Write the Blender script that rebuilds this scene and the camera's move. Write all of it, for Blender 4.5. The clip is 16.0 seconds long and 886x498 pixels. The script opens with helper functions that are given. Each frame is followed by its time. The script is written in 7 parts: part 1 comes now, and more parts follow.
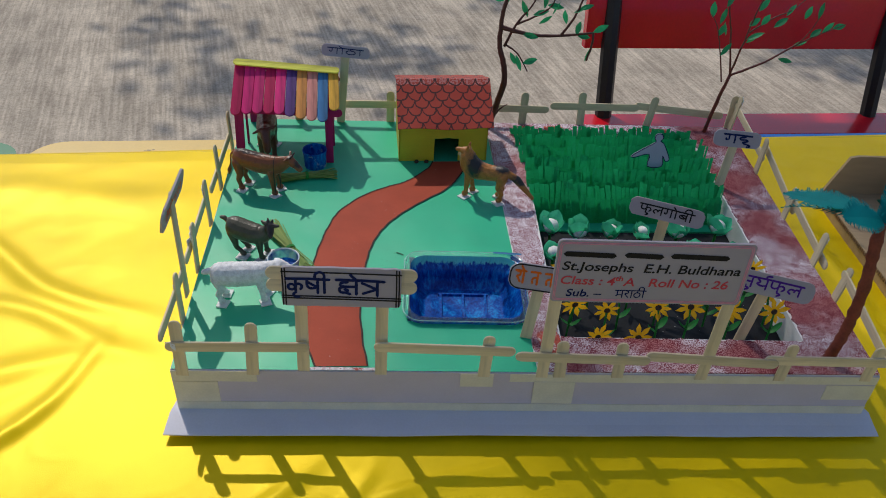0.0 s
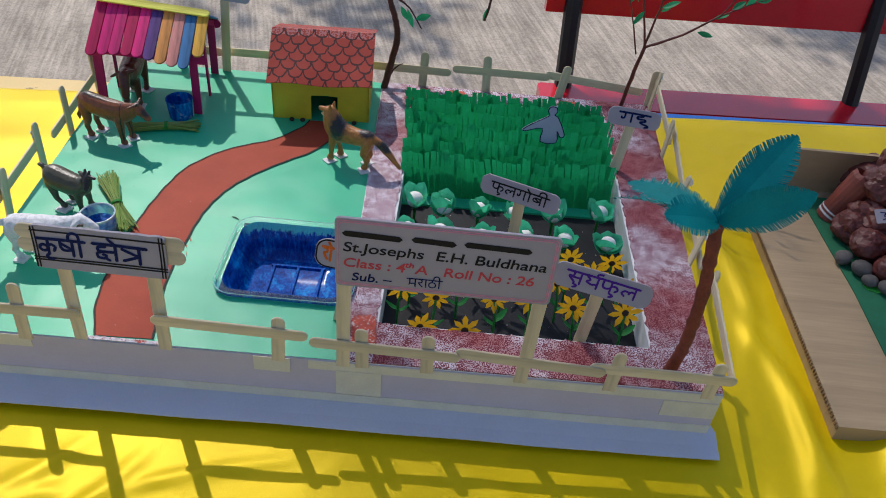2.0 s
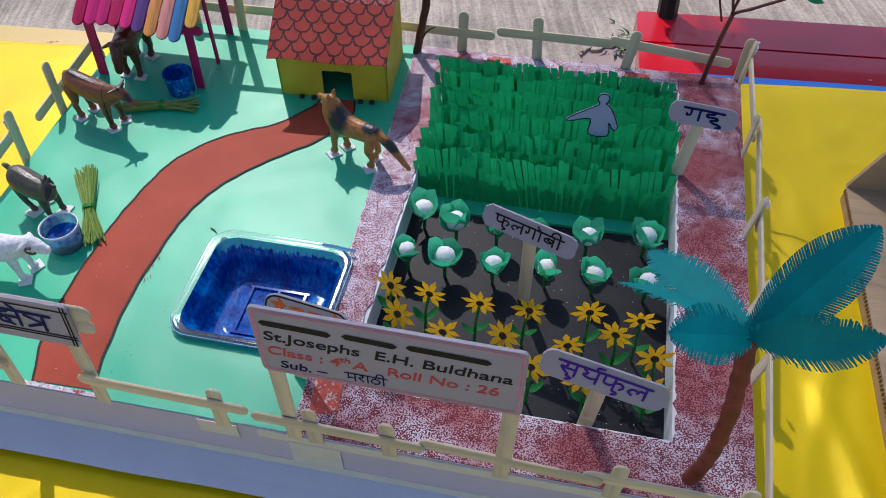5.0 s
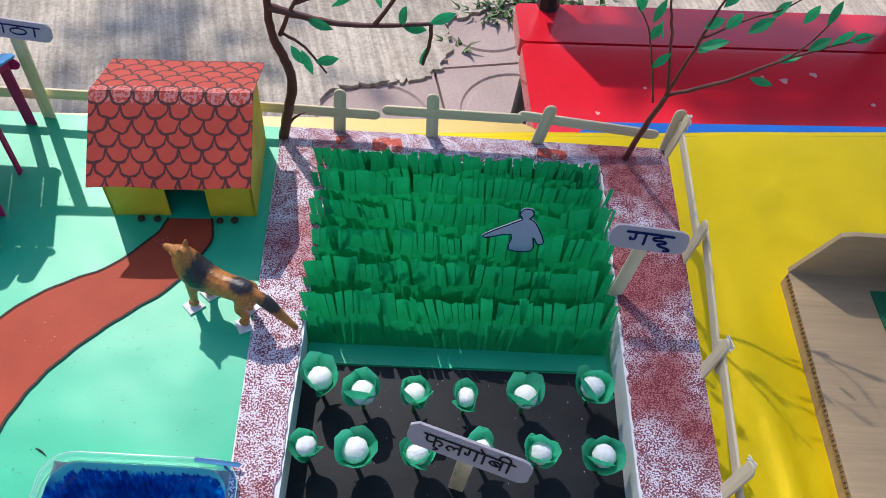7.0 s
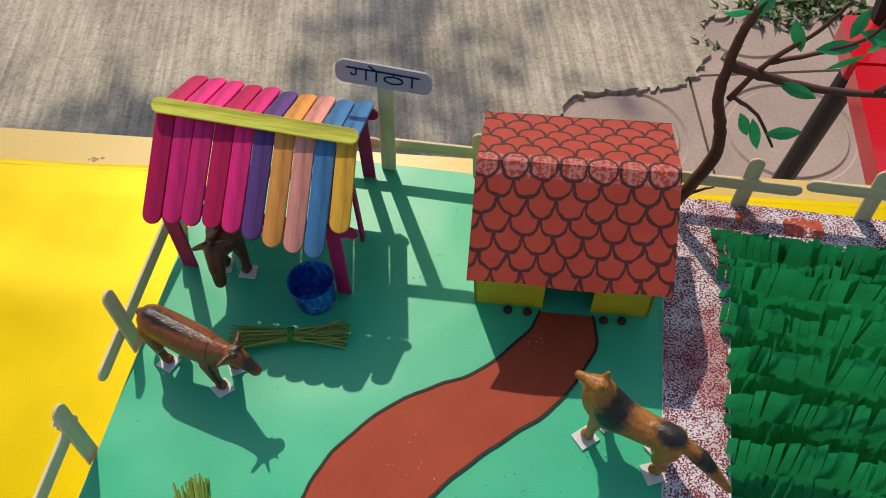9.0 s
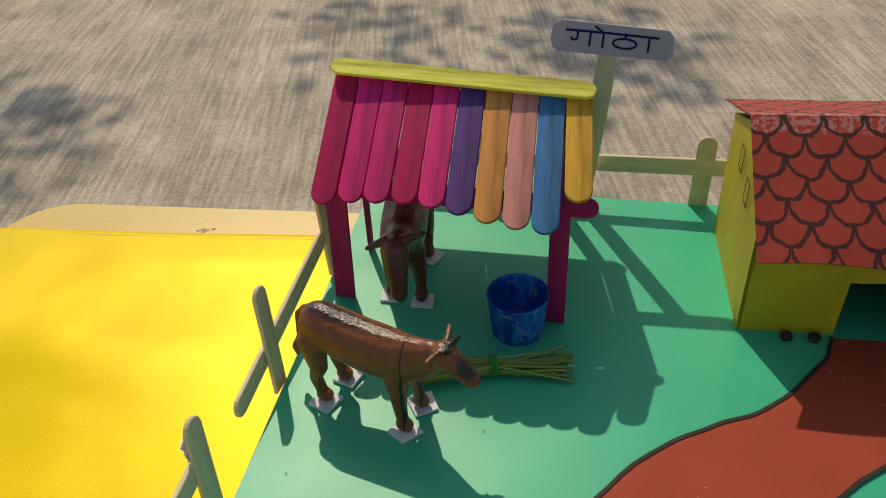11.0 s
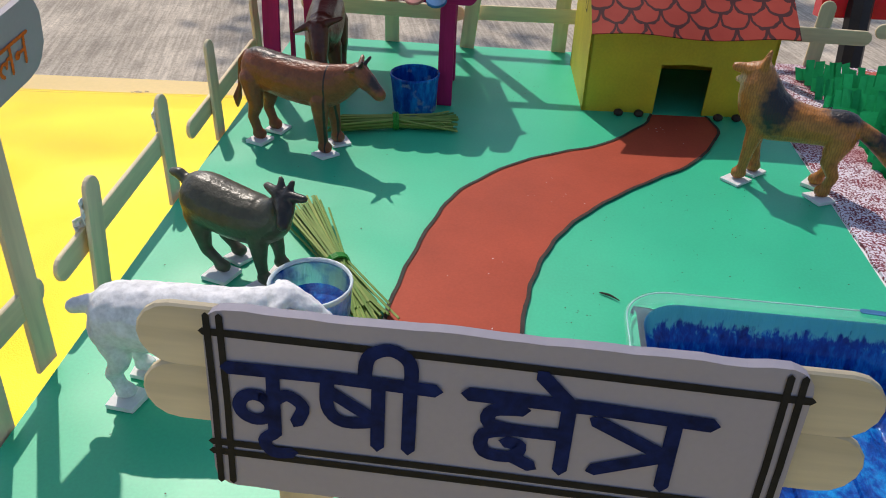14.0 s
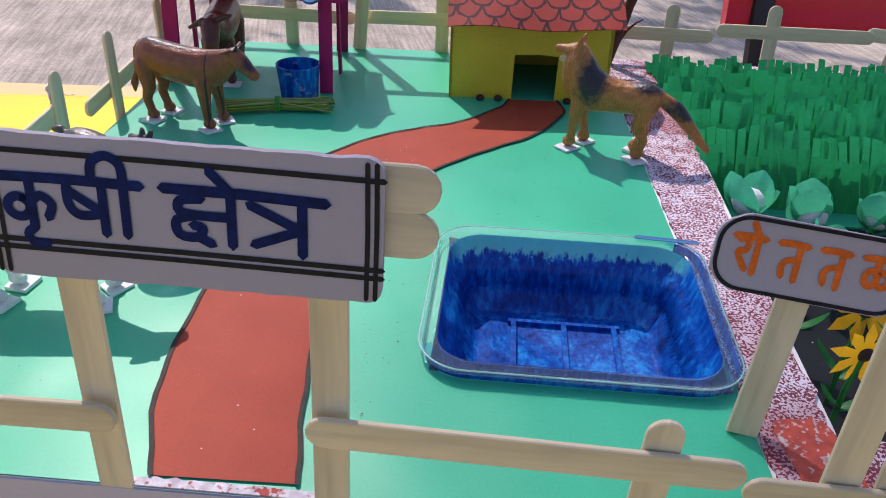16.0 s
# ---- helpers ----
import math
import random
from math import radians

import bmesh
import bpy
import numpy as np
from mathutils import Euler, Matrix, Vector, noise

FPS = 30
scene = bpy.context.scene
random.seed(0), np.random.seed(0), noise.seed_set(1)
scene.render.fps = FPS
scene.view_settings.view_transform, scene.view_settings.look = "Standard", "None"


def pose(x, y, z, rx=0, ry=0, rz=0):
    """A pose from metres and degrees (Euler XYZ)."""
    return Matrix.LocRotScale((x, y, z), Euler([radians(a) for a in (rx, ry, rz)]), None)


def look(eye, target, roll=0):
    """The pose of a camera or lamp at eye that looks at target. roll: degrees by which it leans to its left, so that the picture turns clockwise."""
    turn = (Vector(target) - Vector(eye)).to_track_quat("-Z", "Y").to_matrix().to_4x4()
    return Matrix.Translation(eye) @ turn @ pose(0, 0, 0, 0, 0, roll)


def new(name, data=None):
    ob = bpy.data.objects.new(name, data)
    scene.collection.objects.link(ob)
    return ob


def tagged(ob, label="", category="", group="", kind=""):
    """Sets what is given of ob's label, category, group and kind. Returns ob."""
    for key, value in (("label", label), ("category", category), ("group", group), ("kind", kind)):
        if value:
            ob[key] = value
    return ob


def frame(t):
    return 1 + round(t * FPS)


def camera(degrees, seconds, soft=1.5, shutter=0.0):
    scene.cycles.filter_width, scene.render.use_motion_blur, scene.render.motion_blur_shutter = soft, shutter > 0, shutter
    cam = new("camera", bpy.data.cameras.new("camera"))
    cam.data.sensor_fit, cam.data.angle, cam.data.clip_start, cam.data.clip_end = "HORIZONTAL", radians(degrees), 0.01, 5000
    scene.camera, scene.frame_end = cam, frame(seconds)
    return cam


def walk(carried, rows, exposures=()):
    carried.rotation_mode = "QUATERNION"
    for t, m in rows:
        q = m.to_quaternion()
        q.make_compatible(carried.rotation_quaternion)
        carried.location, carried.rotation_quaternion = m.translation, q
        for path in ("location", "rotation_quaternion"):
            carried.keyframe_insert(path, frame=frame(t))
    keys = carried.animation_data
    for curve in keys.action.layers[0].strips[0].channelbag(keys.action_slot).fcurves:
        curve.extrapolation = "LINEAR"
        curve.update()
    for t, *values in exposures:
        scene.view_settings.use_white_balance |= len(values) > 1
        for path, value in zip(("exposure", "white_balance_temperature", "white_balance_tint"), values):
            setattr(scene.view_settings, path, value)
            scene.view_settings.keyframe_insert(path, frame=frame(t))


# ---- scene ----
cam = camera(59.1, 16.0, 1.0)
PATH = [
    (0, (0.198, -0.453, 0.466), (0.275, 1.146, -0.733), 2.9),
    (0.5, (0.209, -0.432, 0.459), (0.347, 1.13, -0.783), 3.9),
    (1, (0.258, -0.414, 0.45), (0.416, 1.136, -0.804), 4.3),
    (1.5, (0.297, -0.406, 0.452), (0.474, 1.132, -0.815), 4.0),
    (2, (0.371, -0.391, 0.444), (0.38, 1.147, -0.835), 5.6),
    (2.5, (0.444, -0.376, 0.45), (0.087, 1.087, -0.866), -0.9),
    (3, (0.46, -0.357, 0.457), (0.036, 1.073, -0.876), -3.5),
    (3.5, (0.481, -0.323, 0.446), (0.054, 1.094, -0.899), 0.3),
    (3.7, (0.51, -0.299, 0.443), (0.052, 1.094, -0.916), 1.8),
    (5.8, (0.404, -0.177, 0.46), (0.419, 1.061, -1.111), 5.2),
    (6, (0.398, -0.159, 0.459), (0.511, 1.067, -1.117), 8.7),
    (6.5, (0.398, -0.082, 0.461), (0.514, 1.115, -1.138), 8.5),
    (7, (0.396, -0.01, 0.462), (0.479, 1.165, -1.154), 7.0),
    (7.5, (0.38, 0.038, 0.457), (0.376, 1.201, -1.17), 3.7),
    (8, (0.353, 0.081, 0.455), (0.244, 1.187, -1.208), -0.3),
    (8.5, (0.309, 0.103, 0.432), (0.1, 1.217, -1.216), -3.3),
    (9, (0.225, 0.104, 0.406), (-0.067, 1.193, -1.246), -4.3),
    (9.5, (0.172, 0.107, 0.37), (-0.17, 1.266, -1.224), -5.1),
    (9.7, (0.156, 0.11, 0.349), (-0.213, 1.393, -1.141), -4.8),
    (11.8, (0.12, 0.018, 0.226), (-0.284, 1.589, -0.944), -4.6),
    (12, (0.126, 0.007, 0.226), (-0.237, 1.596, -0.932), -3.6),
    (12.5, (0.129, -0.029, 0.216), (-0.151, 1.593, -0.919), -1.5),
    (13, (0.129, -0.06, 0.201), (-0.106, 1.577, -0.923), -0.3),
    (13.5, (0.131, -0.075, 0.187), (-0.06, 1.573, -0.93), 0.8),
    (14, (0.146, -0.089, 0.181), (-0.025, 1.567, -0.928), 1.9),
    (14.5, (0.159, -0.103, 0.166), (0.007, 1.571, -0.918), 2.5),
    (15, (0.18, -0.109, 0.168), (0.056, 1.57, -0.912), 2.7),
    (15.5, (0.199, -0.125, 0.17), (0.064, 1.569, -0.885), 1.7),
    (16, (0.213, -0.15, 0.176), (0.095, 1.563, -0.85), 2.1),
]
EXPOSURE = [(0, 0.0, 6600, 11), (1.0, 0.16, 6400, 12), (2.0, 0.30, 6350, 15), (3.0, 0.33, 6350, 14), (3.7, 0.40, 6250, 14), (5.8, 0.52, 6050, 21), (6.5, 0.70, 6100, 17), (7.2, 0.80, 6250, 14), (7.5, 0.80, 6350, 12), (8.0, 0.66, 6550, 11), (8.5, 0.55, 6750, 11), (9.0, 0.28, 7350, 10), (9.7, 0.04, 8200, 8), (11.8, 0.08, 7650, 9), (12.5, 0.14, 7400, 11), (13.0, 0.24, 7100, 12), (14.0, 0.44, 6750, 14), (14.5, 0.46, 6600, 22), (15.5, 0.60, 6350, 27), (16.0, 0.64, 6350, 27)]
walk(cam, [(t, look(eye, target, roll)) for t, eye, target, roll in PATH], EXPOSURE)

# ---- light ----
SUN_TO = Vector((-0.40, 0.76, 1.0)).normalized()      # from the place towards the sun
world = bpy.data.worlds.new("world")
scene.world = world
world.use_nodes = True
wn = world.node_tree.nodes
sky = wn.new("ShaderNodeTexSky")
sky.sky_type = "NISHITA"
sky.sun_disc = False
sky.sun_elevation = math.asin(SUN_TO.z)
sky.sun_rotation = math.atan2(SUN_TO.x, SUN_TO.y)
wn["Background"].inputs["Strength"].default_value = 0.102
world.node_tree.links.new(sky.outputs[0], wn["Background"].inputs["Color"])
sun = new("sun", bpy.data.lights.new("sun", "SUN"))
sun.data.energy, sun.data.angle, sun.data.color = 2.2, radians(0.6), (1.0, 0.94, 0.84)
sun.matrix_world = look(SUN_TO * 6, (0, 0, 0))


# ---- helpers of this scene ----
def link(nt, a, b):
    nt.links.new(a, b)


def material(name, colour, rough=0.6, dark=0.75, scale=60.0, fine=600.0, bump=0.15, metal=0.0, spec=0.5, coat=0.0, stretch=None, vary=0.0):
    """A surface with variation at two scales: wide stains and a fine grain, and a fine relief."""
    m = bpy.data.materials.new(name)
    m.use_nodes = True
    nt = m.node_tree
    bsdf = nt.nodes["Principled BSDF"]
    co = nt.nodes.new("ShaderNodeTexCoord")
    mp = nt.nodes.new("ShaderNodeMapping")
    link(nt, co.outputs["Object"], mp.inputs["Vector"])
    if stretch:
        mp.inputs["Scale"].default_value = stretch
    wide = nt.nodes.new("ShaderNodeTexNoise")
    wide.inputs["Scale"].default_value, wide.inputs["Detail"].default_value = scale, 4
    link(nt, mp.outputs[0], wide.inputs["Vector"])
    grain = nt.nodes.new("ShaderNodeTexNoise")
    grain.inputs["Scale"].default_value, grain.inputs["Detail"].default_value = fine, 3
    link(nt, mp.outputs[0], grain.inputs["Vector"])
    mix = nt.nodes.new("ShaderNodeMix")
    mix.data_type, mix.blend_type = "RGBA", "MIX"
    add = nt.nodes.new("ShaderNodeMath")
    add.operation = "MULTIPLY_ADD"
    link(nt, wide.outputs["Fac"], add.inputs[0])
    add.inputs[1].default_value = 0.65
    half = nt.nodes.new("ShaderNodeMath")
    half.operation = "MULTIPLY"
    half.inputs[1].default_value = 0.35
    link(nt, grain.outputs["Fac"], half.inputs[0])
    link(nt, half.outputs[0], add.inputs[2])
    ramp = nt.nodes.new("ShaderNodeMapRange")
    ramp.inputs["From Min"].default_value, ramp.inputs["From Max"].default_value = 0.32, 0.68
    link(nt, add.outputs[0], ramp.inputs["Value"])
    link(nt, ramp.outputs[0], mix.inputs["Factor"])
    mix.inputs["A"].default_value = (*[c * dark for c in colour], 1)
    mix.inputs["B"].default_value = (*[min(1.0, c * (1 + (1 - dark) * 0.5)) for c in colour], 1)
    out = mix.outputs["Result"]
    if vary:
        info = nt.nodes.new("ShaderNodeObjectInfo")
        hsv = nt.nodes.new("ShaderNodeHueSaturation")
        mr = nt.nodes.new("ShaderNodeMapRange")
        mr.inputs["To Min"].default_value, mr.inputs["To Max"].default_value = 1 - vary, 1 + vary
        link(nt, info.outputs["Random"], mr.inputs["Value"])
        link(nt, mr.outputs[0], hsv.inputs["Value"])
        link(nt, out, hsv.inputs["Color"])
        out = hsv.outputs[0]
    link(nt, out, bsdf.inputs["Base Color"])
    bsdf.inputs["Roughness"].default_value = rough
    bsdf.inputs["Metallic"].default_value = metal
    bsdf.inputs["Specular IOR Level"].default_value = spec
    bsdf.inputs["Coat Weight"].default_value = coat
    if bump:
        b = nt.nodes.new("ShaderNodeBump")
        b.inputs["Strength"].default_value, b.inputs["Distance"].default_value = bump, 0.001
        link(nt, add.outputs[0], b.inputs["Height"])
        link(nt, b.outputs[0], bsdf.inputs["Normal"])
    return m


def speckled(name, base, dab, fine=420.0, wide=28.0, low=0.40, high=0.62, rough=0.85, bump=0.4, wide_gain=1.5):
    """A pale ground dabbed with a sponge: a fine grain of paint whose density drifts."""
    m = bpy.data.materials.new(name)
    m.use_nodes = True
    nt = m.node_tree
    bsdf = nt.nodes["Principled BSDF"]
    co = nt.nodes.new("ShaderNodeTexCoord")
    n1, n2, n3 = [nt.nodes.new("ShaderNodeTexNoise") for _ in range(3)]
    for n, s, d in ((n1, fine, 2), (n2, wide, 3), (n3, fine * 0.35, 2)):
        n.inputs["Scale"].default_value, n.inputs["Detail"].default_value = s, d
        link(nt, co.outputs["Object"], n.inputs["Vector"])
    a = nt.nodes.new("ShaderNodeMath")
    a.operation = "MULTIPLY_ADD"
    a.inputs[1].default_value = wide_gain
    link(nt, n2.outputs["Fac"], a.inputs[0])
    link(nt, n1.outputs["Fac"], a.inputs[2])
    r = nt.nodes.new("ShaderNodeMapRange")
    r.inputs["From Min"].default_value, r.inputs["From Max"].default_value = low + wide_gain / 2, high + wide_gain / 2
    link(nt, a.outputs[0], r.inputs["Value"])
    mix = nt.nodes.new("ShaderNodeMix")
    mix.data_type = "RGBA"
    mix.inputs["A"].default_value, mix.inputs["B"].default_value = (*base, 1), (*dab, 1)
    link(nt, r.outputs[0], mix.inputs["Factor"])
    mix2 = nt.nodes.new("ShaderNodeMix")
    mix2.data_type, mix2.blend_type = "RGBA", "MULTIPLY"
    r3 = nt.nodes.new("ShaderNodeMapRange")
    r3.inputs["From Min"].default_value, r3.inputs["From Max"].default_value = 0.4, 0.65
    r3.inputs["To Max"].default_value = 0.6
    link(nt, n3.outputs["Fac"], r3.inputs["Value"])
    link(nt, r3.outputs[0], mix2.inputs["Factor"])
    link(nt, mix.outputs["Result"], mix2.inputs["A"])
    mix2.inputs["B"].default_value = (0.45, 0.35, 0.38, 1)
    link(nt, mix2.outputs["Result"], bsdf.inputs["Base Color"])
    bsdf.inputs["Roughness"].default_value = rough
    b = nt.nodes.new("ShaderNodeBump")
    b.inputs["Strength"].default_value, b.inputs["Distance"].default_value = bump, 0.0008
    link(nt, a.outputs[0], b.inputs["Height"])
    link(nt, b.outputs[0], bsdf.inputs["Normal"])
    return m


def sponge_material(name, lo, hi, thick=0.66):
    """Lilac-white foam dabbed with a sponge: fine dark maroon grain, drifting to red-brown blotches."""
    m = bpy.data.materials.new(name)
    m.use_nodes = True
    nt = m.node_tree
    bsdf = nt.nodes["Principled BSDF"]
    co = nt.nodes.new("ShaderNodeTexCoord")

    def noise_node(scale, detail):
        n = nt.nodes.new("ShaderNodeTexNoise")
        n.inputs["Scale"].default_value, n.inputs["Detail"].default_value = scale, detail
        link(nt, co.outputs["Object"], n.inputs["Vector"])
        return n.outputs["Fac"]

    def ranged(v, lo, hi, top=1.0):
        r = nt.nodes.new("ShaderNodeMapRange")
        r.inputs["From Min"].default_value, r.inputs["From Max"].default_value, r.inputs["To Max"].default_value = lo, hi, top
        link(nt, v, r.inputs["Value"])
        return r.outputs[0]

    def mixed(fac, a, b):
        n = nt.nodes.new("ShaderNodeMix")
        n.data_type = "RGBA"
        link(nt, fac, n.inputs["Factor"])
        for key, v in (("A", a), ("B", b)):
            if isinstance(v, tuple):
                n.inputs[key].default_value = (*v, 1)
            else:
                link(nt, v, n.inputs[key])
        return n.outputs["Result"]

    fine, mid, wide = noise_node(900, 2), noise_node(120, 3), noise_node(17, 3)
    add = nt.nodes.new("ShaderNodeMath")
    add.operation = "MULTIPLY_ADD"
    add.inputs[1].default_value = 0.35
    link(nt, mid, add.inputs[0])
    link(nt, fine, add.inputs[2])
    blush = mixed(ranged(wide, lo, hi, 0.85), (0.76, 0.70, 0.77), (0.40, 0.085, 0.075))
    grain = mixed(ranged(add.outputs[0], thick, thick + 0.035, 0.95), blush, (0.20, 0.030, 0.042))
    link(nt, grain, bsdf.inputs["Base Color"])
    bsdf.inputs["Roughness"].default_value = 0.9
    bsdf.inputs["Specular IOR Level"].default_value = 0.12
    b = nt.nodes.new("ShaderNodeBump")
    b.inputs["Strength"].default_value, b.inputs["Distance"].default_value = 0.4, 0.0008
    link(nt, add.outputs[0], b.inputs["Height"])
    link(nt, b.outputs[0], bsdf.inputs["Normal"])
    return m


def translucent(m, share=0.4, gain=1.0):
    """Thin paper or leaf: part of the light goes through it."""
    nt = m.node_tree
    bsdf = nt.nodes["Principled BSDF"]
    out = [n for n in nt.nodes if n.type == "OUTPUT_MATERIAL"][0]
    tr = nt.nodes.new("ShaderNodeBsdfTranslucent")
    mix = nt.nodes.new("ShaderNodeMixShader")
    mix.inputs[0].default_value = share
    col = bsdf.inputs["Base Color"].links[0].from_socket
    g = nt.nodes.new("ShaderNodeMix")
    g.data_type, g.blend_type = "RGBA", "MULTIPLY"
    g.inputs["Factor"].default_value = 1.0
    link(nt, col, g.inputs["A"])
    g.inputs["B"].default_value = (gain, gain, gain, 1)
    link(nt, g.outputs["Result"], tr.inputs["Color"])
    link(nt, bsdf.outputs[0], mix.inputs[1])
    link(nt, tr.outputs[0], mix.inputs[2])
    link(nt, mix.outputs[0], out.inputs["Surface"])
    return m


def per_island(m, lo, hi):
    """Each loose stalk of a sheaf takes its own shade between two colours, under the grain of the surface."""
    nt = m.node_tree
    bsdf = nt.nodes["Principled BSDF"]
    geo = nt.nodes.new("ShaderNodeNewGeometry")
    pick = nt.nodes.new("ShaderNodeMix")
    pick.data_type = "RGBA"
    pick.inputs["A"].default_value, pick.inputs["B"].default_value = (*lo, 1), (*hi, 1)
    link(nt, geo.outputs["Random Per Island"], pick.inputs["Factor"])
    mix = nt.nodes.new("ShaderNodeMix")
    mix.data_type = "RGBA"
    mix.inputs["Factor"].default_value = 0.75
    link(nt, bsdf.inputs["Base Color"].links[0].from_socket, mix.inputs["A"])
    link(nt, pick.outputs["Result"], mix.inputs["B"])
    link(nt, mix.outputs["Result"], bsdf.inputs["Base Color"])
    return m


def mesh_of(bm, name, mat, smooth=False):
    me = bpy.data.meshes.new(name)
    bmesh.ops.recalc_face_normals(bm, faces=bm.faces[:])
    bm.to_mesh(me)
    bm.free()
    for m in mat if isinstance(mat, (list, tuple)) else (mat,):
        me.materials.append(m)
    if smooth:
        for p in me.polygons:
            p.use_smooth = True
    return me


def part(name, bm, mat, parent, label="", smooth=False, at=None):
    """Links a bmesh as one mesh object under a thing or under a part."""
    ob = new(name, mesh_of(bm, name, mat, smooth))
    ob.parent = parent
    if at is not None:
        ob.matrix_basis = at
    return tagged(ob, label)


def thing(name, m, label, category, group="", kind=""):
    ob = new(name)
    ob.empty_display_size = 0.02
    ob.matrix_basis = m
    return tagged(ob, label, category, group, kind)


def solo(name, bm, mat, label, category="", group="", kind="", smooth=False, at=None):
    ob = new(name, mesh_of(bm, name, mat, smooth))
    if at is not None:
        ob.matrix_basis = at
    return tagged(ob, label, category, group, kind)


def prism(bm, pts, z0, z1, m=Matrix.Identity(4)):
    """Extrudes a flat outline (x, y) from z0 to z1."""
    lo = [bm.verts.new(m @ Vector((x, y, z0))) for x, y in pts]
    hi = [bm.verts.new(m @ Vector((x, y, z1))) for x, y in pts]
    n = len(pts)
    bm.faces.new(hi)
    bm.faces.new(lo[::-1])
    for i in range(n):
        bm.faces.new((lo[i], lo[(i + 1) % n], hi[(i + 1) % n], hi[i]))
    return bm


def box(bm, x0, x1, y0, y1, z0, z1, m=Matrix.Identity(4)):
    return prism(bm, [(x0, y0), (x1, y0), (x1, y1), (x0, y1)], z0, z1, m)


def bevel(bm, w, seg=2):
    bmesh.ops.bevel(bm, geom=bm.edges[:], offset=w, segments=seg, affect="EDGES", profile=0.6, clamp_overlap=True)
    return bm


def round_rect(x0, x1, y0, y1, r, n=6):
    pts = []
    for cx, cy, a in ((x1 - r, y1 - r, 0), (x0 + r, y1 - r, 90), (x0 + r, y0 + r, 180), (x1 - r, y0 + r, 270)):
        for k in range(n + 1):
            t = radians(a + 90 * k / n)
            pts.append((cx + r * math.cos(t), cy + r * math.sin(t)))
    return pts


def frame_between(a, b, up=(0, 0, 1)):
    """A pose whose x axis runs from a to b and whose z axis is nearest to up."""
    a, b = Vector(a), Vector(b)
    x = (b - a).normalized()
    y = Vector(up).cross(x).normalized()
    z = x.cross(y)
    return Matrix.Translation(a) @ Matrix((x, y, z)).transposed().to_4x4()


STICK_W, STICK_T = 0.0098, 0.0019


def stick_bm(length, ends=(True, True), width=STICK_W, thick=STICK_T, bm=None, m=Matrix.Identity(4)):
    """A flat wooden stick along x, rounded at the ends that are not cut, with its face along z."""
    bm = bm or bmesh.new()
    r, pts = width / 2, []
    for side, whole in ((1, ends[1]), (-1, ends[0])):
        cx = length - r if side == 1 else r
        if whole:
            for k in range(9):
                t = radians(-90 + 180 * k / 8) if side == 1 else radians(90 + 180 * k / 8)
                pts.append((cx + r * math.cos(t), r * math.sin(t)))
        else:
            ex = length if side == 1 else 0.0
            pts += [(ex, -r * side), (ex, r * side)]
    inner = [(x * (1 - 0.0007 / length) + 0.00035, y * 0.94) for x, y in pts]
    n = len(pts)
    rings = [[bm.verts.new(m @ Vector((x, y, z))) for x, y in ring] for ring, z in
             ((inner, -thick / 2), (pts, -thick / 2 + 0.0004), (pts, thick / 2 - 0.0004), (inner, thick / 2))]
    for lo, hi in zip(rings, rings[1:]):
        for i in range(n):
            bm.faces.new((lo[i], lo[(i + 1) % n], hi[(i + 1) % n], hi[i]))
    bm.faces.new(rings[-1])
    bm.faces.new(rings[0][::-1])
    return bm


def stick(name, parent, a, b, face, mat, ends=(True, True), width=STICK_W, label=""):
    """A stick from a to b whose broad face looks towards face."""
    a, b = Vector(a), Vector(b)
    return part(name, stick_bm((b - a).length, ends, width), mat, parent, label, at=frame_between(a, b, face))


def tube(bm, pts, radii, sides=8, caps=True):
    """A round tapering tube along points."""
    pts = [Vector(p) for p in pts]
    rings, up = [], Vector((0.3, 0.2, 1))
    for i, p in enumerate(pts):
        d = (pts[min(i + 1, len(pts) - 1)] - pts[max(i - 1, 0)]).normalized()
        u = d.cross(up)
        if u.length < 0.05:
            u = d.cross(Vector((1, 0, 0)))
        u.normalize()
        v = d.cross(u).normalized()
        r = radii[i] if isinstance(radii, (list, tuple)) else radii
        rings.append([bm.verts.new(p + (u * math.cos(2 * math.pi * k / sides) + v * math.sin(2 * math.pi * k / sides)) * r) for k in range(sides)])
    for lo, hi in zip(rings, rings[1:]):
        for k in range(sides):
            bm.faces.new((lo[k], lo[(k + 1) % sides], hi[(k + 1) % sides], hi[k]))
    if caps:
        bm.faces.new(rings[-1])
        bm.faces.new(rings[0][::-1])
    return bm


def smooth_line(pts, n=6):
    """A Catmull-Rom line through points of any dimension."""
    pts = [np.array(p, float) for p in pts]
    out = []
    for i in range(len(pts) - 1):
        p0, p1, p2, p3 = pts[max(i - 1, 0)], pts[i], pts[i + 1], pts[min(i + 2, len(pts) - 1)]
        for k in range(n):
            t = k / n
            out.append(0.5 * (2 * p1 + (p2 - p0) * t + (2 * p0 - 5 * p1 + 4 * p2 - p3) * t * t + (3 * p1 - p0 - 3 * p2 + p3) * t ** 3))
    out.append(pts[-1])
    return [tuple(p) for p in out]


